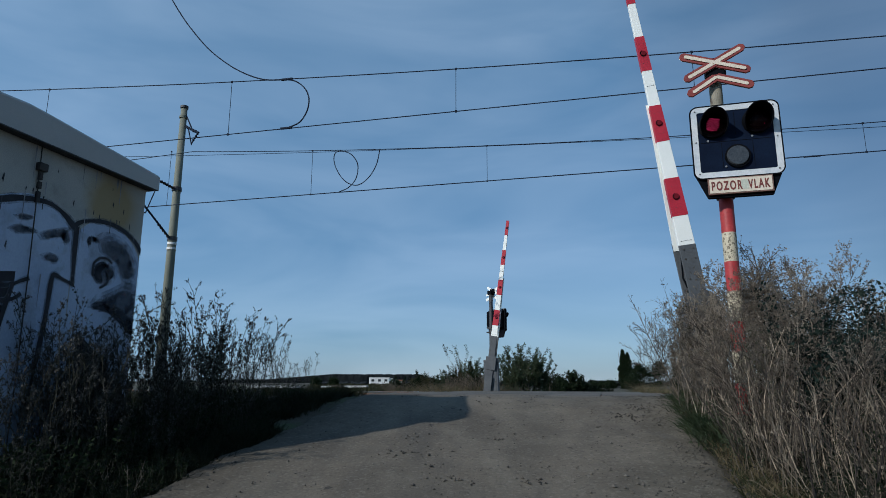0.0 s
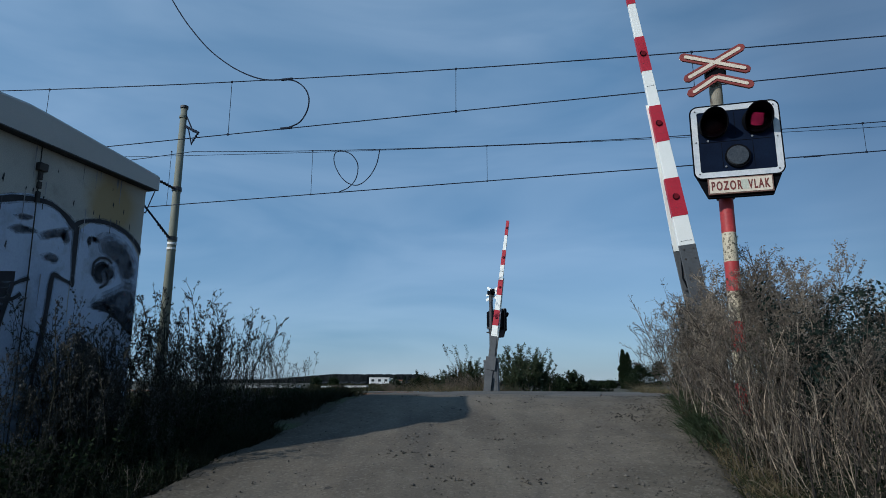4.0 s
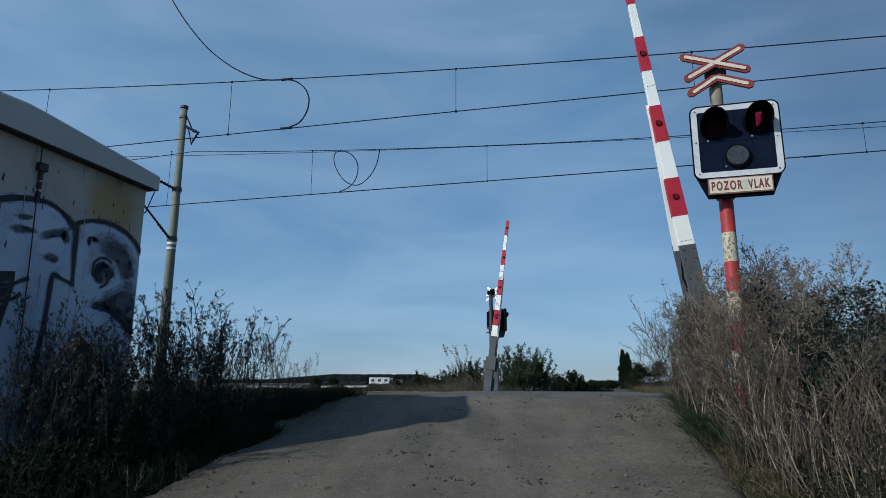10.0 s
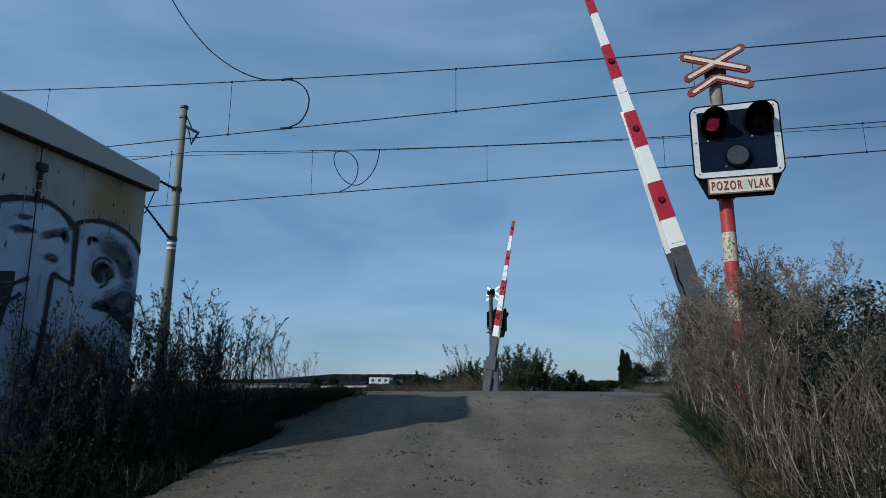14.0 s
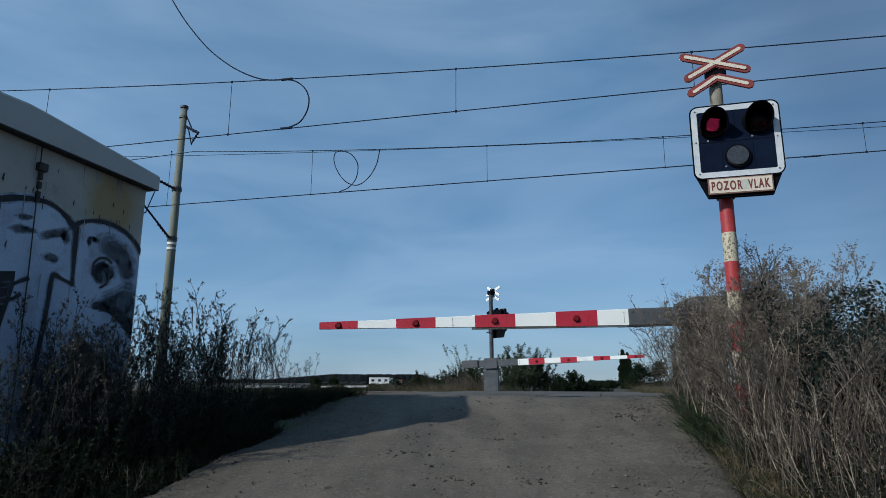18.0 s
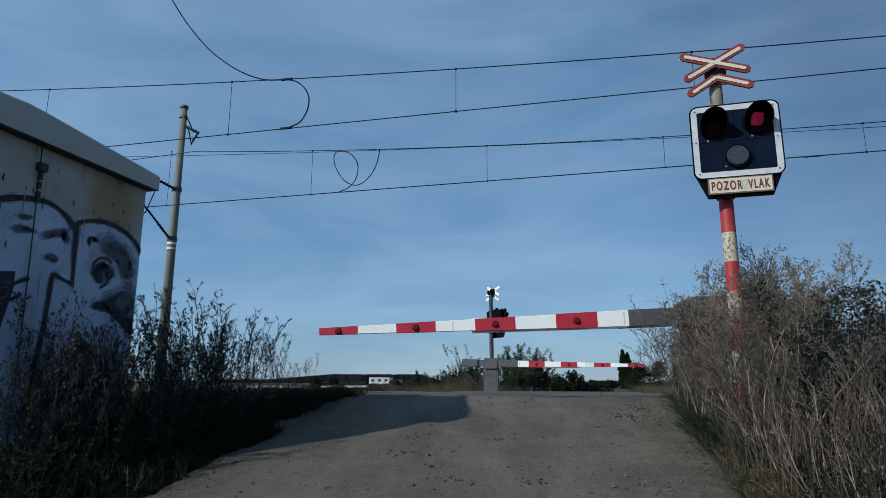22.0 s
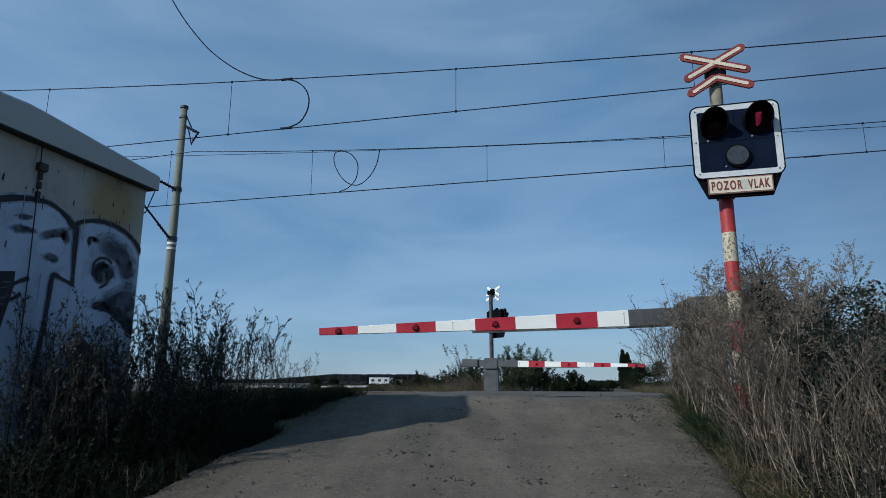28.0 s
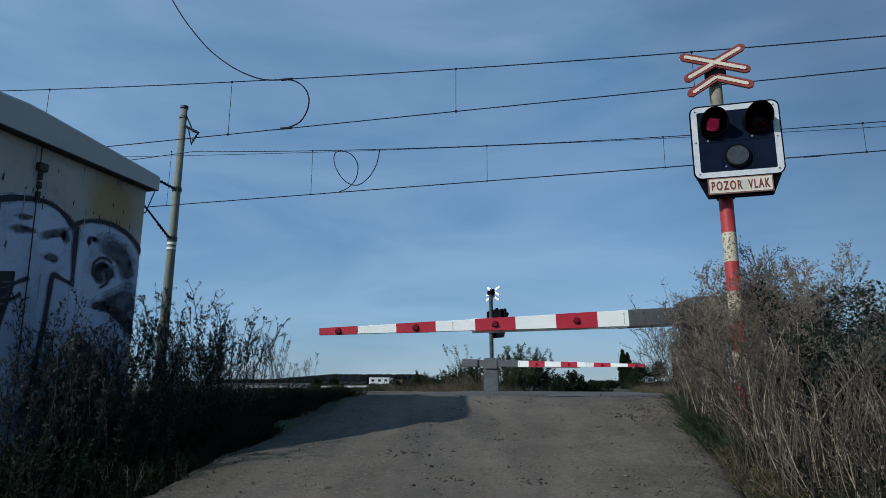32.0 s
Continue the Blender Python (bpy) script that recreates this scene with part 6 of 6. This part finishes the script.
def build_grass():
    rnd = random.Random(31)

    def tufts(name, spots, blades, h, mat, label):
        S = Shape()
        for t, n, k in spots:
            p = tn(t, n, ground_z(t, n) - 0.01)
            for _ in range(blades):
                a = rnd.uniform(0, 6.28)
                d = Vector((math.cos(a) * 0.6, math.sin(a) * 0.6, rnd.uniform(0.5, 1.4))).normalized()
                q = p + Vector((rnd.gauss(0, 0.05), rnd.gauss(0, 0.05), 0))
                ln = h * k * rnd.uniform(0.4, 1.1)
                w = perp(d, rnd) * 0.004
                b = len(S.v)
                mid = q + d * ln * 0.55
                end = q + d * ln + Vector((d.x, d.y, -0.5)) * ln * 0.3
                S.v += [q - w, q + w, mid + w * 0.8, mid - w * 0.8, end]
                S.f += [(b, b + 1, b + 2, b + 3), (b + 3, b + 2, b + 4)]
        ob = part(name, (S.v, S.f), mat)
        tagged(ob, label, "grass", kind="stuff")
    right, dead, left = [], [], []
    for _ in range(900):
        n = rnd.uniform(3.0, 9.3)
        t = ROAD_R + 0.1 + abs(rnd.gauss(0.1, 0.3)) + 0.15 * noise.noise(Vector((0, n * 1.9, 9)))
        if in_view(t, n):
            (right if rnd.random() < (0.7 if n > 6.2 else 0.25) else dead).append((t, n, rnd.uniform(0.4, 1.1)))
    for _ in range(1100):
        n = rnd.uniform(2.5, 9.6)
        t = ROAD_L - abs(rnd.gauss(0.1, 0.5))
        if in_view(t, n) and rnd.random() < 0.5:
            left.append((t, n, rnd.uniform(0.5, 1.2)))
    # more onto the road edge, standing in for weed shadow and dark soil
    for _ in range(260):
        n = rnd.uniform(3.2, 6.6)
        left.append((ROAD_L + abs(rnd.gauss(0, 0.17)), n, rnd.uniform(0.35, 0.9)))
    for _ in range(500):
        n = rnd.uniform(7.2, 10.2)
        left.append((rnd.uniform(-7.5, -3.8), n, rnd.uniform(0.6, 1.4)))
    foot = [(rnd.uniform(0.84, 1.18) + 0.1 * max(0.0, 7.0 - n) + 0.09 * noise.noise(Vector((8.1, n * 3.1, 4.0))), n, rnd.uniform(0.6, 1.15) * min(1.0, 0.4 + 0.35 * (9.4 - n))) for n in (rnd.uniform(6.35, 8.9) for _ in range(400)) if noise.noise(Vector((3.7, n * 2.6, 1.0))) > -0.22]
    dead += [(rnd.uniform(0.55, 1.0) + 0.12 * max(0.0, 6.6 - n), n, rnd.uniform(0.15, 0.4)) for n in (rnd.uniform(4.6, 7.6) for _ in range(110))]
    tufts("tall_verge_grass", foot, 26, 0.34, M["grass_fresh"], "tall green grass at the inner foot of the bushes")
    tufts("verge_grass", right, 24, 0.2, M["grass"], "short green grass tufts along the road edge")
    tufts("dead_grass", dead, 18, 0.2, M["straw"], "dry straw-coloured grass among the stalks")
    tufts("shaded_grass", left, 20, 0.22, M["grass_shade"], "grass at the foot of the weeds, its shade put into the colour")
    # far verge beyond the tracks
    far = [(rnd.uniform(-7.2, 3), rnd.uniform(20.8, 27), rnd.uniform(1.0, 3.4)) for _ in range(1900)]
    far = [s for s in far if not ROAD_L - 0.1 < s[0] < ROAD_R + 0.1]
    tufts("far_verge_grass", [s for i, s in enumerate(far) if i % 3], 12, 0.26, M["straw"], "brownish tall grass beyond the tracks")
    tufts("far_green_grass", [s for i, s in enumerate(far) if not i % 3], 10, 0.24, M["grass"], "green grass beyond the tracks")


def build_stones():
    rnd = random.Random(41)
    S = Shape()
    for i in range(3600):
        n = rnd.uniform(3.6, 9.4)
        edge = rnd.random()
        t = ROAD_R - abs(rnd.gauss(0, 0.5)) + 0.22 if edge < 0.62 else rnd.uniform(ROAD_L, ROAD_R)
        s = min(0.03, 0.0035 + abs(rnd.gauss(0, 0.004)) + (0.012 if rnd.random() < 0.015 else 0))
        if abs(t + 0.55) < 0.3 or abs(t + 2.35) < 0.3:
            s *= 0.7
        p = tn(t, n, profile(n) + 0.02 - (0.02 if abs(t + 0.55) < 0.25 or abs(t + 2.35) < 0.25 else 0.0) + s * 0.2)
        b = len(S.v)
        for dx, dy, dz in ((1, 0, 0), (-1, 0, 0), (0, 1, 0), (0, -1, 0), (0, 0, 0.8), (0, 0, -0.8)):
            S.v.append(p + Vector((dx, dy, dz)) * s * rnd.uniform(0.6, 1.3))
        for f in ((0, 2, 4), (2, 1, 4), (1, 3, 4), (3, 0, 4), (2, 0, 5), (1, 2, 5), (3, 1, 5), (0, 3, 5)):
            S.f.append(tuple(b + k for k in f))
    for _ in range(700):
        n, t = rnd.uniform(4.0, 9.0), ROAD_R - abs(rnd.gauss(0, 0.35)) + 0.15
        s = rnd.uniform(0.005, 0.0115)
        p = tn(t, n, profile(n) + 0.02 + s * 0.2)
        b = len(S.v)
        for dx, dy, dz in ((1, 0, 0), (-1, 0, 0), (0, 1, 0), (0, -1, 0), (0, 0, 0.8), (0, 0, -0.8)):
            S.v.append(p + Vector((dx, dy, dz)) * s * rnd.uniform(0.6, 1.3))
        for f in ((0, 2, 4), (2, 1, 4), (1, 3, 4), (3, 0, 4), (2, 0, 5), (1, 2, 5), (3, 1, 5), (0, 3, 5)):
            S.f.append(tuple(b + k for k in f))
    # small clusters of dark stones
    for _ in range(12):
        t0, n0 = rnd.uniform(-2.6, 0.6), rnd.uniform(4.2, 8.6)
        for _ in range(rnd.randint(6, 16)):
            t, n = t0 + rnd.gauss(0, 0.09), n0 + rnd.gauss(0, 0.06)
            s = rnd.uniform(0.006, 0.016)
            p = tn(t, n, profile(n) + 0.02 - (0.02 if abs(t + 0.55) < 0.25 or abs(t + 2.35) < 0.25 else 0.0) + s * 0.2)
            b = len(S.v)
            for dx, dy, dz in ((1, 0, 0), (-1, 0, 0), (0, 1, 0), (0, -1, 0), (0, 0, 0.8), (0, 0, -0.8)):
                S.v.append(p + Vector((dx, dy, dz)) * s * rnd.uniform(0.6, 1.3))
            for f in ((0, 2, 4), (2, 1, 4), (1, 3, 4), (3, 0, 4), (2, 0, 5), (1, 2, 5), (3, 1, 5), (0, 3, 5)):
                S.f.append(tuple(b + k for k in f))
    ob = part("road_gravel", (S.v, S.f), M["stone"])
    tagged(ob, "loose gravel scattered on the track, thicker along its edge", "gravel", kind="stuff")


# ------------------------------------------------------------------ the far side and the distance
def far_at(px, dist):
    """A place that many metres ahead, seen under that many steps off the middle."""
    return (px - 784) / 1120 * 0.979 * dist, dist


def tree(name, at, h, w, count, leaf, mat, label, seed, tall=False):
    rnd = random.Random(seed)
    S, F = Shape(), Shape()
    trunk = curve_path((0, 0, -0.3), (0, 0, 1), h * 0.9, 0.05, 0, rnd, 8)
    S.bar(trunk, h * 0.022, h * 0.004, 6)
    tips = []
    for i in range(46):
        u = rnd.uniform(0.02 if tall else 0.12, 0.98)
        q, d = along(trunk, u)
        a = rnd.uniform(0, 6.28)
        ln = w * 0.5 * ((1 - abs(u - 0.4) * 1.15) if not tall else (1.2 - 1.0 * u)) * rnd.uniform(0.6, 1.05)
        o = Vector((math.cos(a), math.sin(a), 2.4 if tall else rnd.uniform(0.1, 0.8))).normalized()
        lp = curve_path(q, o, max(0.3, ln * (1.5 if tall else 1.0)), 0.3, 0.0, rnd, 4)
        S.bar(lp, h * 0.007, h * 0.002)
        tips.append(lp)
    for _ in range(count):
        lp = rnd.choice(tips)
        q, d = along(lp, rnd.uniform(0.25, 1.0))
        o = (perp(d, rnd) + d * 0.5).normalized()
        F.leaf(q + Vector((rnd.gauss(0, 1), rnd.gauss(0, 1), rnd.gauss(0, 1))) * w * (0.035 if tall else 0.06), o, perp(o, rnd), leaf * rnd.uniform(0.6, 1.3), leaf * 0.6)
    e = empty(name, pose(at[0], at[1], at[2]), label, "tree")
    part("trunk", (S.v, S.f), M["bark"], e)
    tagged(part("crown", (F.v, F.f), mat, e), kind="stuff")
    return e


def poplar(at, seed):
    """Upright limbs close to the trunk, in two leading spires, leaved from the ground up."""
    rnd = random.Random(seed)
    S, F = Shape(), Shape()
    for x0, h, w in ((-0.5, 11.2, 1.6), (0.85, 10.3, 1.55), (0.2, 8.5, 2.1)):
        S.bar(curve_path((x0 * 0.3, 0, -0.3), (x0 * 0.05, 0, 1), h, 0.03, 0, rnd, 8), 0.2, 0.03, 6)
        for _ in range(60):
            u = rnd.uniform(0.05, 0.85)
            a = rnd.uniform(0, 6.28)
            S.bar(curve_path((x0, 0, h * u), (math.cos(a) * 0.35, math.sin(a) * 0.35, 1), h * 0.12, 0.2, 0, rnd, 3), 0.04, 0.01)
        for _ in range(5200):
            u = rnd.random()
            r = w * min(1.0, 0.72 + u) * (1 - u ** 2.6) ** 0.6 * math.sqrt(rnd.random()) * (0.86 + 0.5 * noise.noise(Vector((u * 11, x0 * 5, 3))))
            a = rnd.uniform(0, 6.28)
            o = Vector((math.cos(a) * 0.6, math.sin(a) * 0.6, 1)).normalized()
            F.leaf(Vector((x0 + r * math.cos(a), r * math.sin(a), h * u)), o, perp(o, rnd), rnd.uniform(0.25, 0.5), 0.25)
    e = empty("poplar", pose(*at), "tall slim dark poplar in the distance", "tree")
    part("trunk", (S.v, S.f), M["bark"], e)
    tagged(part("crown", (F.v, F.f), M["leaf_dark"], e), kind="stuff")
    return e


def house(name, at, w, d, h, label, floors, cols, roof="flat", rz=0.0):
    e = empty(name, pose(at[0], at[1], at[2], 0, 0, rz), label, "house")
    part("wall", box(-w / 2, w / 2, 0, d, -0.5, h), M["render_white"], e)
    if roof == "flat":
        part("roof", box(-w / 2 - 0.15, w / 2 + 0.15, -0.15, d + 0.15, h, h + 0.25), M["shed"], e)
    else:
        part("roof", plate([(-w / 2 - 0.2, h), (w / 2 + 0.2, h), (w / 2 - w * 0.25, h + w * 0.22), (-w / 2 + w * 0.25, h + w * 0.22)], d + 0.4, at=-0.2), M["rooftile"], e)
    for i in range(floors):
        for j in range(cols):
            x = -w / 2 + w * (j + 0.5) / cols
            z = h * (i + 0.5) / floors
            ww, hh = w / cols * 0.26, h / floors * 0.28
            win = part("window", box(x - ww, x + ww, -0.06, 0.02, z - hh, z + hh), M["render_white"], e)
            part("pane", box(x - ww * 0.85, x + ww * 0.85, -0.075, -0.065, z - hh * 0.85, z + hh * 0.85), M["pane"], win)
    return e


def build_far():
    rnd = random.Random(51)
    # shrub with upright shoots right of the far drive
    x, y = far_at(926, 24.5)
    leaf_shrub("willow_shrub", 301, 0, 0, 2.0, 0.3, 30000, 0.085, 0.022, M["leaf_willow"], "green willow shrub with upright shoots beyond the tracks", "shrub", "far shrubs", limbs=90, trunk=0.012, upright=0.62, puff=0.02, shoots=4, at=(x, y, 0.95), base_r=0.82)
    x, y = far_at(1008, 38)
    leaf_shrub("far_bush", 302, 0, 0, 2.45, 1.0, 16000, 0.14, 0.06, M["leaf_dark"], "low dark green bush in the field", "bush", "far shrubs", limbs=40, trunk=0.02, upright=0.3, at=(x, y, -0.1), base_r=0.7)
    x, y = far_at(1034, 44)
    leaf_shrub("far_bush", 303, 0, 0, 1.95, 1.4, 15000, 0.14, 0.06, M["leaf_dark"], "low dark green bush in the field", "bush", "far shrubs", limbs=36, trunk=0.02, upright=0.3, at=(x, y, -0.1), base_r=0.9)
    x, y = far_at(970, 29)
    leaf_shrub("slim_bush", 304, 0, 0, 1.5, 0.3, 1800, 0.06, 0.03, M["leaf_dark"], "slim dark bush beside the field edge", "bush", "far shrubs", limbs=10, trunk=0.015, upright=1.0, at=(x, y, 0.7))
    for i, (px, d, h) in enumerate(((818, 25.5, 1.85), (832, 24.5, 1.75), (812, 26, 1.4), (846, 24.2, 1.35), (838, 24.5, 1.15), (800, 26.0, 1.0), (780, 26.5, 0.85), (760, 27.0, 0.9), (740, 27, 0.8), (848, 25.0, 1.2), (715, 28, 0.75), (830, 27, 1.2), (812, 25, 0.95), (790, 25, 0.9), (770, 25.5, 0.95), (750, 25.5, 0.85), (730, 26, 0.9), (700, 27, 0.8), (843, 26.5, 1.3), (725, 24.8, 0.7), (857, 27, 1.0), (690, 26, 0.6), (708, 25.2, 0.8), (735, 25.4, 0.95), (755, 25.0, 1.0), (776, 25.2, 1.0), (795, 25.6, 1.1), (806, 25.2, 1.15), (826, 24.8, 1.3), (852, 24.6, 1.25), (862, 25.2, 1.1), (842, 25.6, 1.5))):
        x, y = far_at(px, d)
        leaf_shrub("far_weed", 310 + i, 0, 0, h * 1.05, 0.2, 1500, 0.065, 0.022, (M["leaf_dull"], M["leaf_willow"], M["leaf_dark"], M["leaf_dark"])[i % 4], "tall dull green weeds beside the far barrier", "weed", "far weeds", limbs=8, trunk=0.008, upright=0.9, puff=0.02, shoots=3, at=(x, y, 0.9))
    dry = [weed("far_dry_weed", 370 + i, 1.0, 10, 0.2, 0.2, 6, 0.25, 0.05, 0.02, 6, 2, M["stem_dry"] if i else M["stem_straw"], M["leaf_dull"], "brown upright dry weeds beyond the tracks", "weed", "far dry weeds", thick=0.008, tuft=1.6, sub=2) for i in range(4)]
    spots = []
    for _ in range(72):
        px, d = rnd.uniform(690, 868), rnd.uniform(22.6, 25.5)
        x, y = far_at(px, d)
        spots.append((x * TV.x + y * TV.y, x * NV.x + y * NV.y, rnd.uniform(0.35, 0.65) + (0.25 if px > 800 else 0.0)))
    plant_out(dry, [s for s in spots if not ROAD_L - 0.1 < s[0] < ROAD_R + 0.1], rnd)
    x, y = far_at(1108, 190)
    poplar((x, y, -0.5), 330)
    for i, (px, d, h, w) in enumerate(((1137, 150, 7.0, 6.5), (1162, 150, 7.6, 6.5), (1200, 160, 7.5, 7.0), (1118, 170, 4.2, 5.0), (1082, 200, 2.2, 5.0), (1066, 210, 1.9, 5.0), (590, 210, 3.0, 5.0), (560, 190, 3.4, 5.0), (1250, 170, 8.0, 7.0))):
        x, y = far_at(px, d)
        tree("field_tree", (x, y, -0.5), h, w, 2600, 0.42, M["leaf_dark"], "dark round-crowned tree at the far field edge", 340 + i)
    # white block and neighbours
    x, y = far_at(672, 300)
    house("apartment_house", (x, y, -1.3), 9.0, 8.0, 4.4, "white two-storey house far across the fields", 2, 3, rz=8)
    x, y = far_at(691, 304)
    house("annex_house", (x, y, -1.3), 2.6, 6.0, 4.0, "white annex beside the far house", 1, 1, rz=8)
    x, y = far_at(709, 310)
    house("small_house", (x, y, -0.6), 3.4, 5.0, 2.2, "small white house among far trees", 1, 1, "gable")
    for px, d, w, h, lab in ((630, 130, 4.0, 0.86, "long pale low shed roof in the field"), (588, 140, 4.0, 0.72, "long pale low shed roof in the field"), (596, 120, 1.6, 1.0, "small dark shed in the field"), (505, 120, 4.0, 0.9, "low pale shed seen through the weeds"), (455, 120, 3.5, 0.9, "low pale shed seen through the weeds")):
        x, y = far_at(px, d)
        e = empty("low_shed", pose(x, y, -0.2), lab, "shed", "low sheds")
        part("wall", box(-w / 2, w / 2, 0, 3.0, -0.3, h * 0.6), M["bark"], e)
        part("roof", box(-w / 2 - 0.2, w / 2 + 0.2, -0.3, 3.3, h * 0.5, h), M["bark"] if "dark" in lab else M["shed"], e)
    # low scrub between the sheds and before the houses
    S = Shape()
    for i in range(260):
        px, d = rnd.uniform(560, 800), rnd.choice((rnd.uniform(98, 126), rnd.uniform(150, 265)))
        x, y = far_at(px, d)
        hgt = rnd.uniform(0.3, 0.8) if d < 140 else rnd.uniform(0.7, 1.15)
        for _ in range(90):
            q = Vector((x + rnd.gauss(0, 0.9), y + rnd.gauss(0, 0.9), -0.45 + hgt * rnd.random() ** 0.8))
            o = Vector((rnd.gauss(0, 1), rnd.gauss(0, 1), rnd.uniform(0, 1.5))).normalized()
            S.leaf(q, o, perp(o, rnd), rnd.uniform(0.2, 0.5), 0.22)
    tagged(part("field_scrub", (S.v, S.f), M["leaf_dull"]), "low dull green scrub across the far field", "scrub", kind="stuff")
    # wooded ridge
    S = Shape()
    for i in range(2600):
        px = rnd.uniform(380, 790)
        d = rnd.uniform(820, 960)
        x, y = far_at(px, d)
        env = 1.0 if 590 < px < 740 else max(0.25, 1 - (590 - px) / 160 if px < 590 else 1 - (px - 740) / 50)
        top = 1.5 + 9.3 * env * rnd.uniform(0.88, 1.03)
        r = rnd.uniform(3, 6)
        b = len(S.v)
        S.v += [Vector((x - r, y, -2)), Vector((x + r, y, -2)), Vector((x + r * 0.9, y + 1, top * 0.72)), Vector((x + r * 0.3, y, top)), Vector((x - r * 0.4, y + 1, top * 0.95)), Vector((x - r, y, top * 0.66)), Vector((x, y - r * 0.12, top * 0.6))]
        S.f += [(b, b + 1, b + 6), (b + 1, b + 2, b + 6), (b + 2, b + 3, b + 6), (b + 3, b + 4, b + 6), (b + 4, b + 5, b + 6), (b + 5, b, b + 6)]
    ob = part("far_woods", (S.v, S.f), M["hill"])
    tagged(ob, "dark wooded ridge on the horizon", "woods", kind="stuff")
    S = Shape()
    for i in range(900):
        px = rnd.uniform(560, 1300)
        d = rnd.uniform(350, 480)
        x, y = far_at(px, d)
        top = rnd.uniform(0.4, 1.5) + (1.2 if 1050 < px < 1100 else 0)
        r = rnd.uniform(1.5, 4)
        b = len(S.v)
        S.v += [Vector((x - r, y, -1)), Vector((x + r, y, -1)), Vector((x + r * 0.7, y, top * 0.8)), Vector((x - r * 0.2, y, top)), Vector((x - r * 0.9, y, top * 0.6)), Vector((x, y - r, top * 0.5))]
        S.f += [(b, b + 1, b + 5), (b + 1, b + 2, b + 5), (b + 2, b + 3, b + 5), (b + 3, b + 4, b + 5), (b + 4, b, b + 5)]
    ob = part("far_hedges", (S.v, S.f), M["hill"])
    tagged(ob, "low dark hedges across the far fields", "hedge", kind="stuff")


build_far()
build_right_bush()
build_left_weeds()
build_grass()
build_stones()


# ------------------------------------------------------------------ what moves
# the wind: seconds, and how hard it pushes towards the hut (negative) or back
GUSTS = ((0, -1), (1, -1), (1.5, 2), (2.5, 2), (3, -5), (3.5, -8), (5.5, -5), (6, -1), (6.5, 2), (8, 1), (8.5, -2), (9, -13), (9.5, -5), (10, 1), (10.5, 3), (11, 0), (11.5, -5), (12, -16), (12.5, -14), (13, -17),
         (13.5, -8), (14, -9), (14.5, -12), (16.5, -4), (17, 0), (17.5, 3), (18.5, 5), (19, 1), (20, 3), (20.5, -2), (21, 2), (21.5, 4), (22, 0), (23, -3), (23.5, -6), (24, -2), (25, -1), (25.5, 4), (27.5, 3), (28.5, -2), (30, -2), (31.5, 1), (32, -2))


def motions():
    # both booms stand, fall, and stay down
    h = 1.07
    near = [(0, 81.9), (13.5, 81.9), (13.6, 80.6), (13.8, 77.4), (14.0, 75.0), (14.25, 71.0), (14.5, 67.0), (15.0, 56.4), (15.5, 43.6), (16.0, 30.4), (16.5, 17.75), (16.75, 11.6),
            (17.0, 6.3), (17.25, 3.2), (17.5, 1.2), (17.75, -0.3), (18.0, -1.2), (18.3, -1.9), (18.6, -2.1), (32, -2.1)]
    far = [(0, 82.2), (13.7, 82.2), (13.85, 81.3), (14.0, 79.9), (14.25, 77.0), (14.5, 73.3), (15.0, 64.4), (15.5, 53.6), (16.0, 42.0), (16.5, 30.2), (16.75, 24.0),
           (17.0, 17.6), (17.25, 11.8), (17.5, 7.0), (17.75, 4.2), (18.0, 2.3), (18.3, 0.4), (18.6, -0.6), (19.0, -1.1), (32, -1.1)]
    for boom, rows in zip(BOOMS, (near, far)):
        walk(boom, [(t, pose(0, 0, h, 0, -a, 0)) for t, a in rows])
    # the two red lamps flash in turn: each carrier turns its lit side out and back
    period, start = 1.058, 5.73 - 6 * 1.058
    for carrier, right, at in LAMPS:
        lit = [(start + k * period + (0.0 if right else period / 2)) for k in range(33)]
        rows, ang = [], 0.0
        a0 = 0.0 if any(s <= 0 < s + period / 2 for s in lit) else 180.0
        rows.append((0.0, pose(*at, 0, 0, a0)))
        ang = a0
        events = sorted([(s + 0.03, 0.0) for s in lit] + [(s + 0.485, 180.0) for s in lit])
        for t, want in events:
            if t < 0.1 or t > 31.9 or want == ang:
                continue
            for i, k in enumerate((0, 0, 1, 2, 3, 3)):
                rows.append((t + (i - 2.5) / FPS, pose(*at, 0, 0, ang + 60.0 * k)))
            ang = want
        rows.append((32.0, pose(*at, 0, 0, ang)))
        walk(carrier, rows)
    # tall weeds lean and spring back as the gusts pass over the crossing
    rnd = random.Random(5)
    when, lean = zip(*GUSTS)
    for plant, m in SWAYING:
        ph, sp, amp, lag = rnd.uniform(0, 6.28), rnd.uniform(1.6, 2.6), rnd.uniform(0.12, 0.22), rnd.uniform(-0.15, 0.25)
        foot = Matrix.Translation(m.translation)
        rows = []
        for i in range(81):
            t = 0.4 * i
            a = amp * float(np.interp(t - lag, when, lean)) + 0.3 * math.sin(sp * t + ph)
            rows.append((t, foot @ pose(0, 0, 0, 0.3 * a, a, 0) @ foot.inverted() @ m))
        walk(plant, rows)


motions()
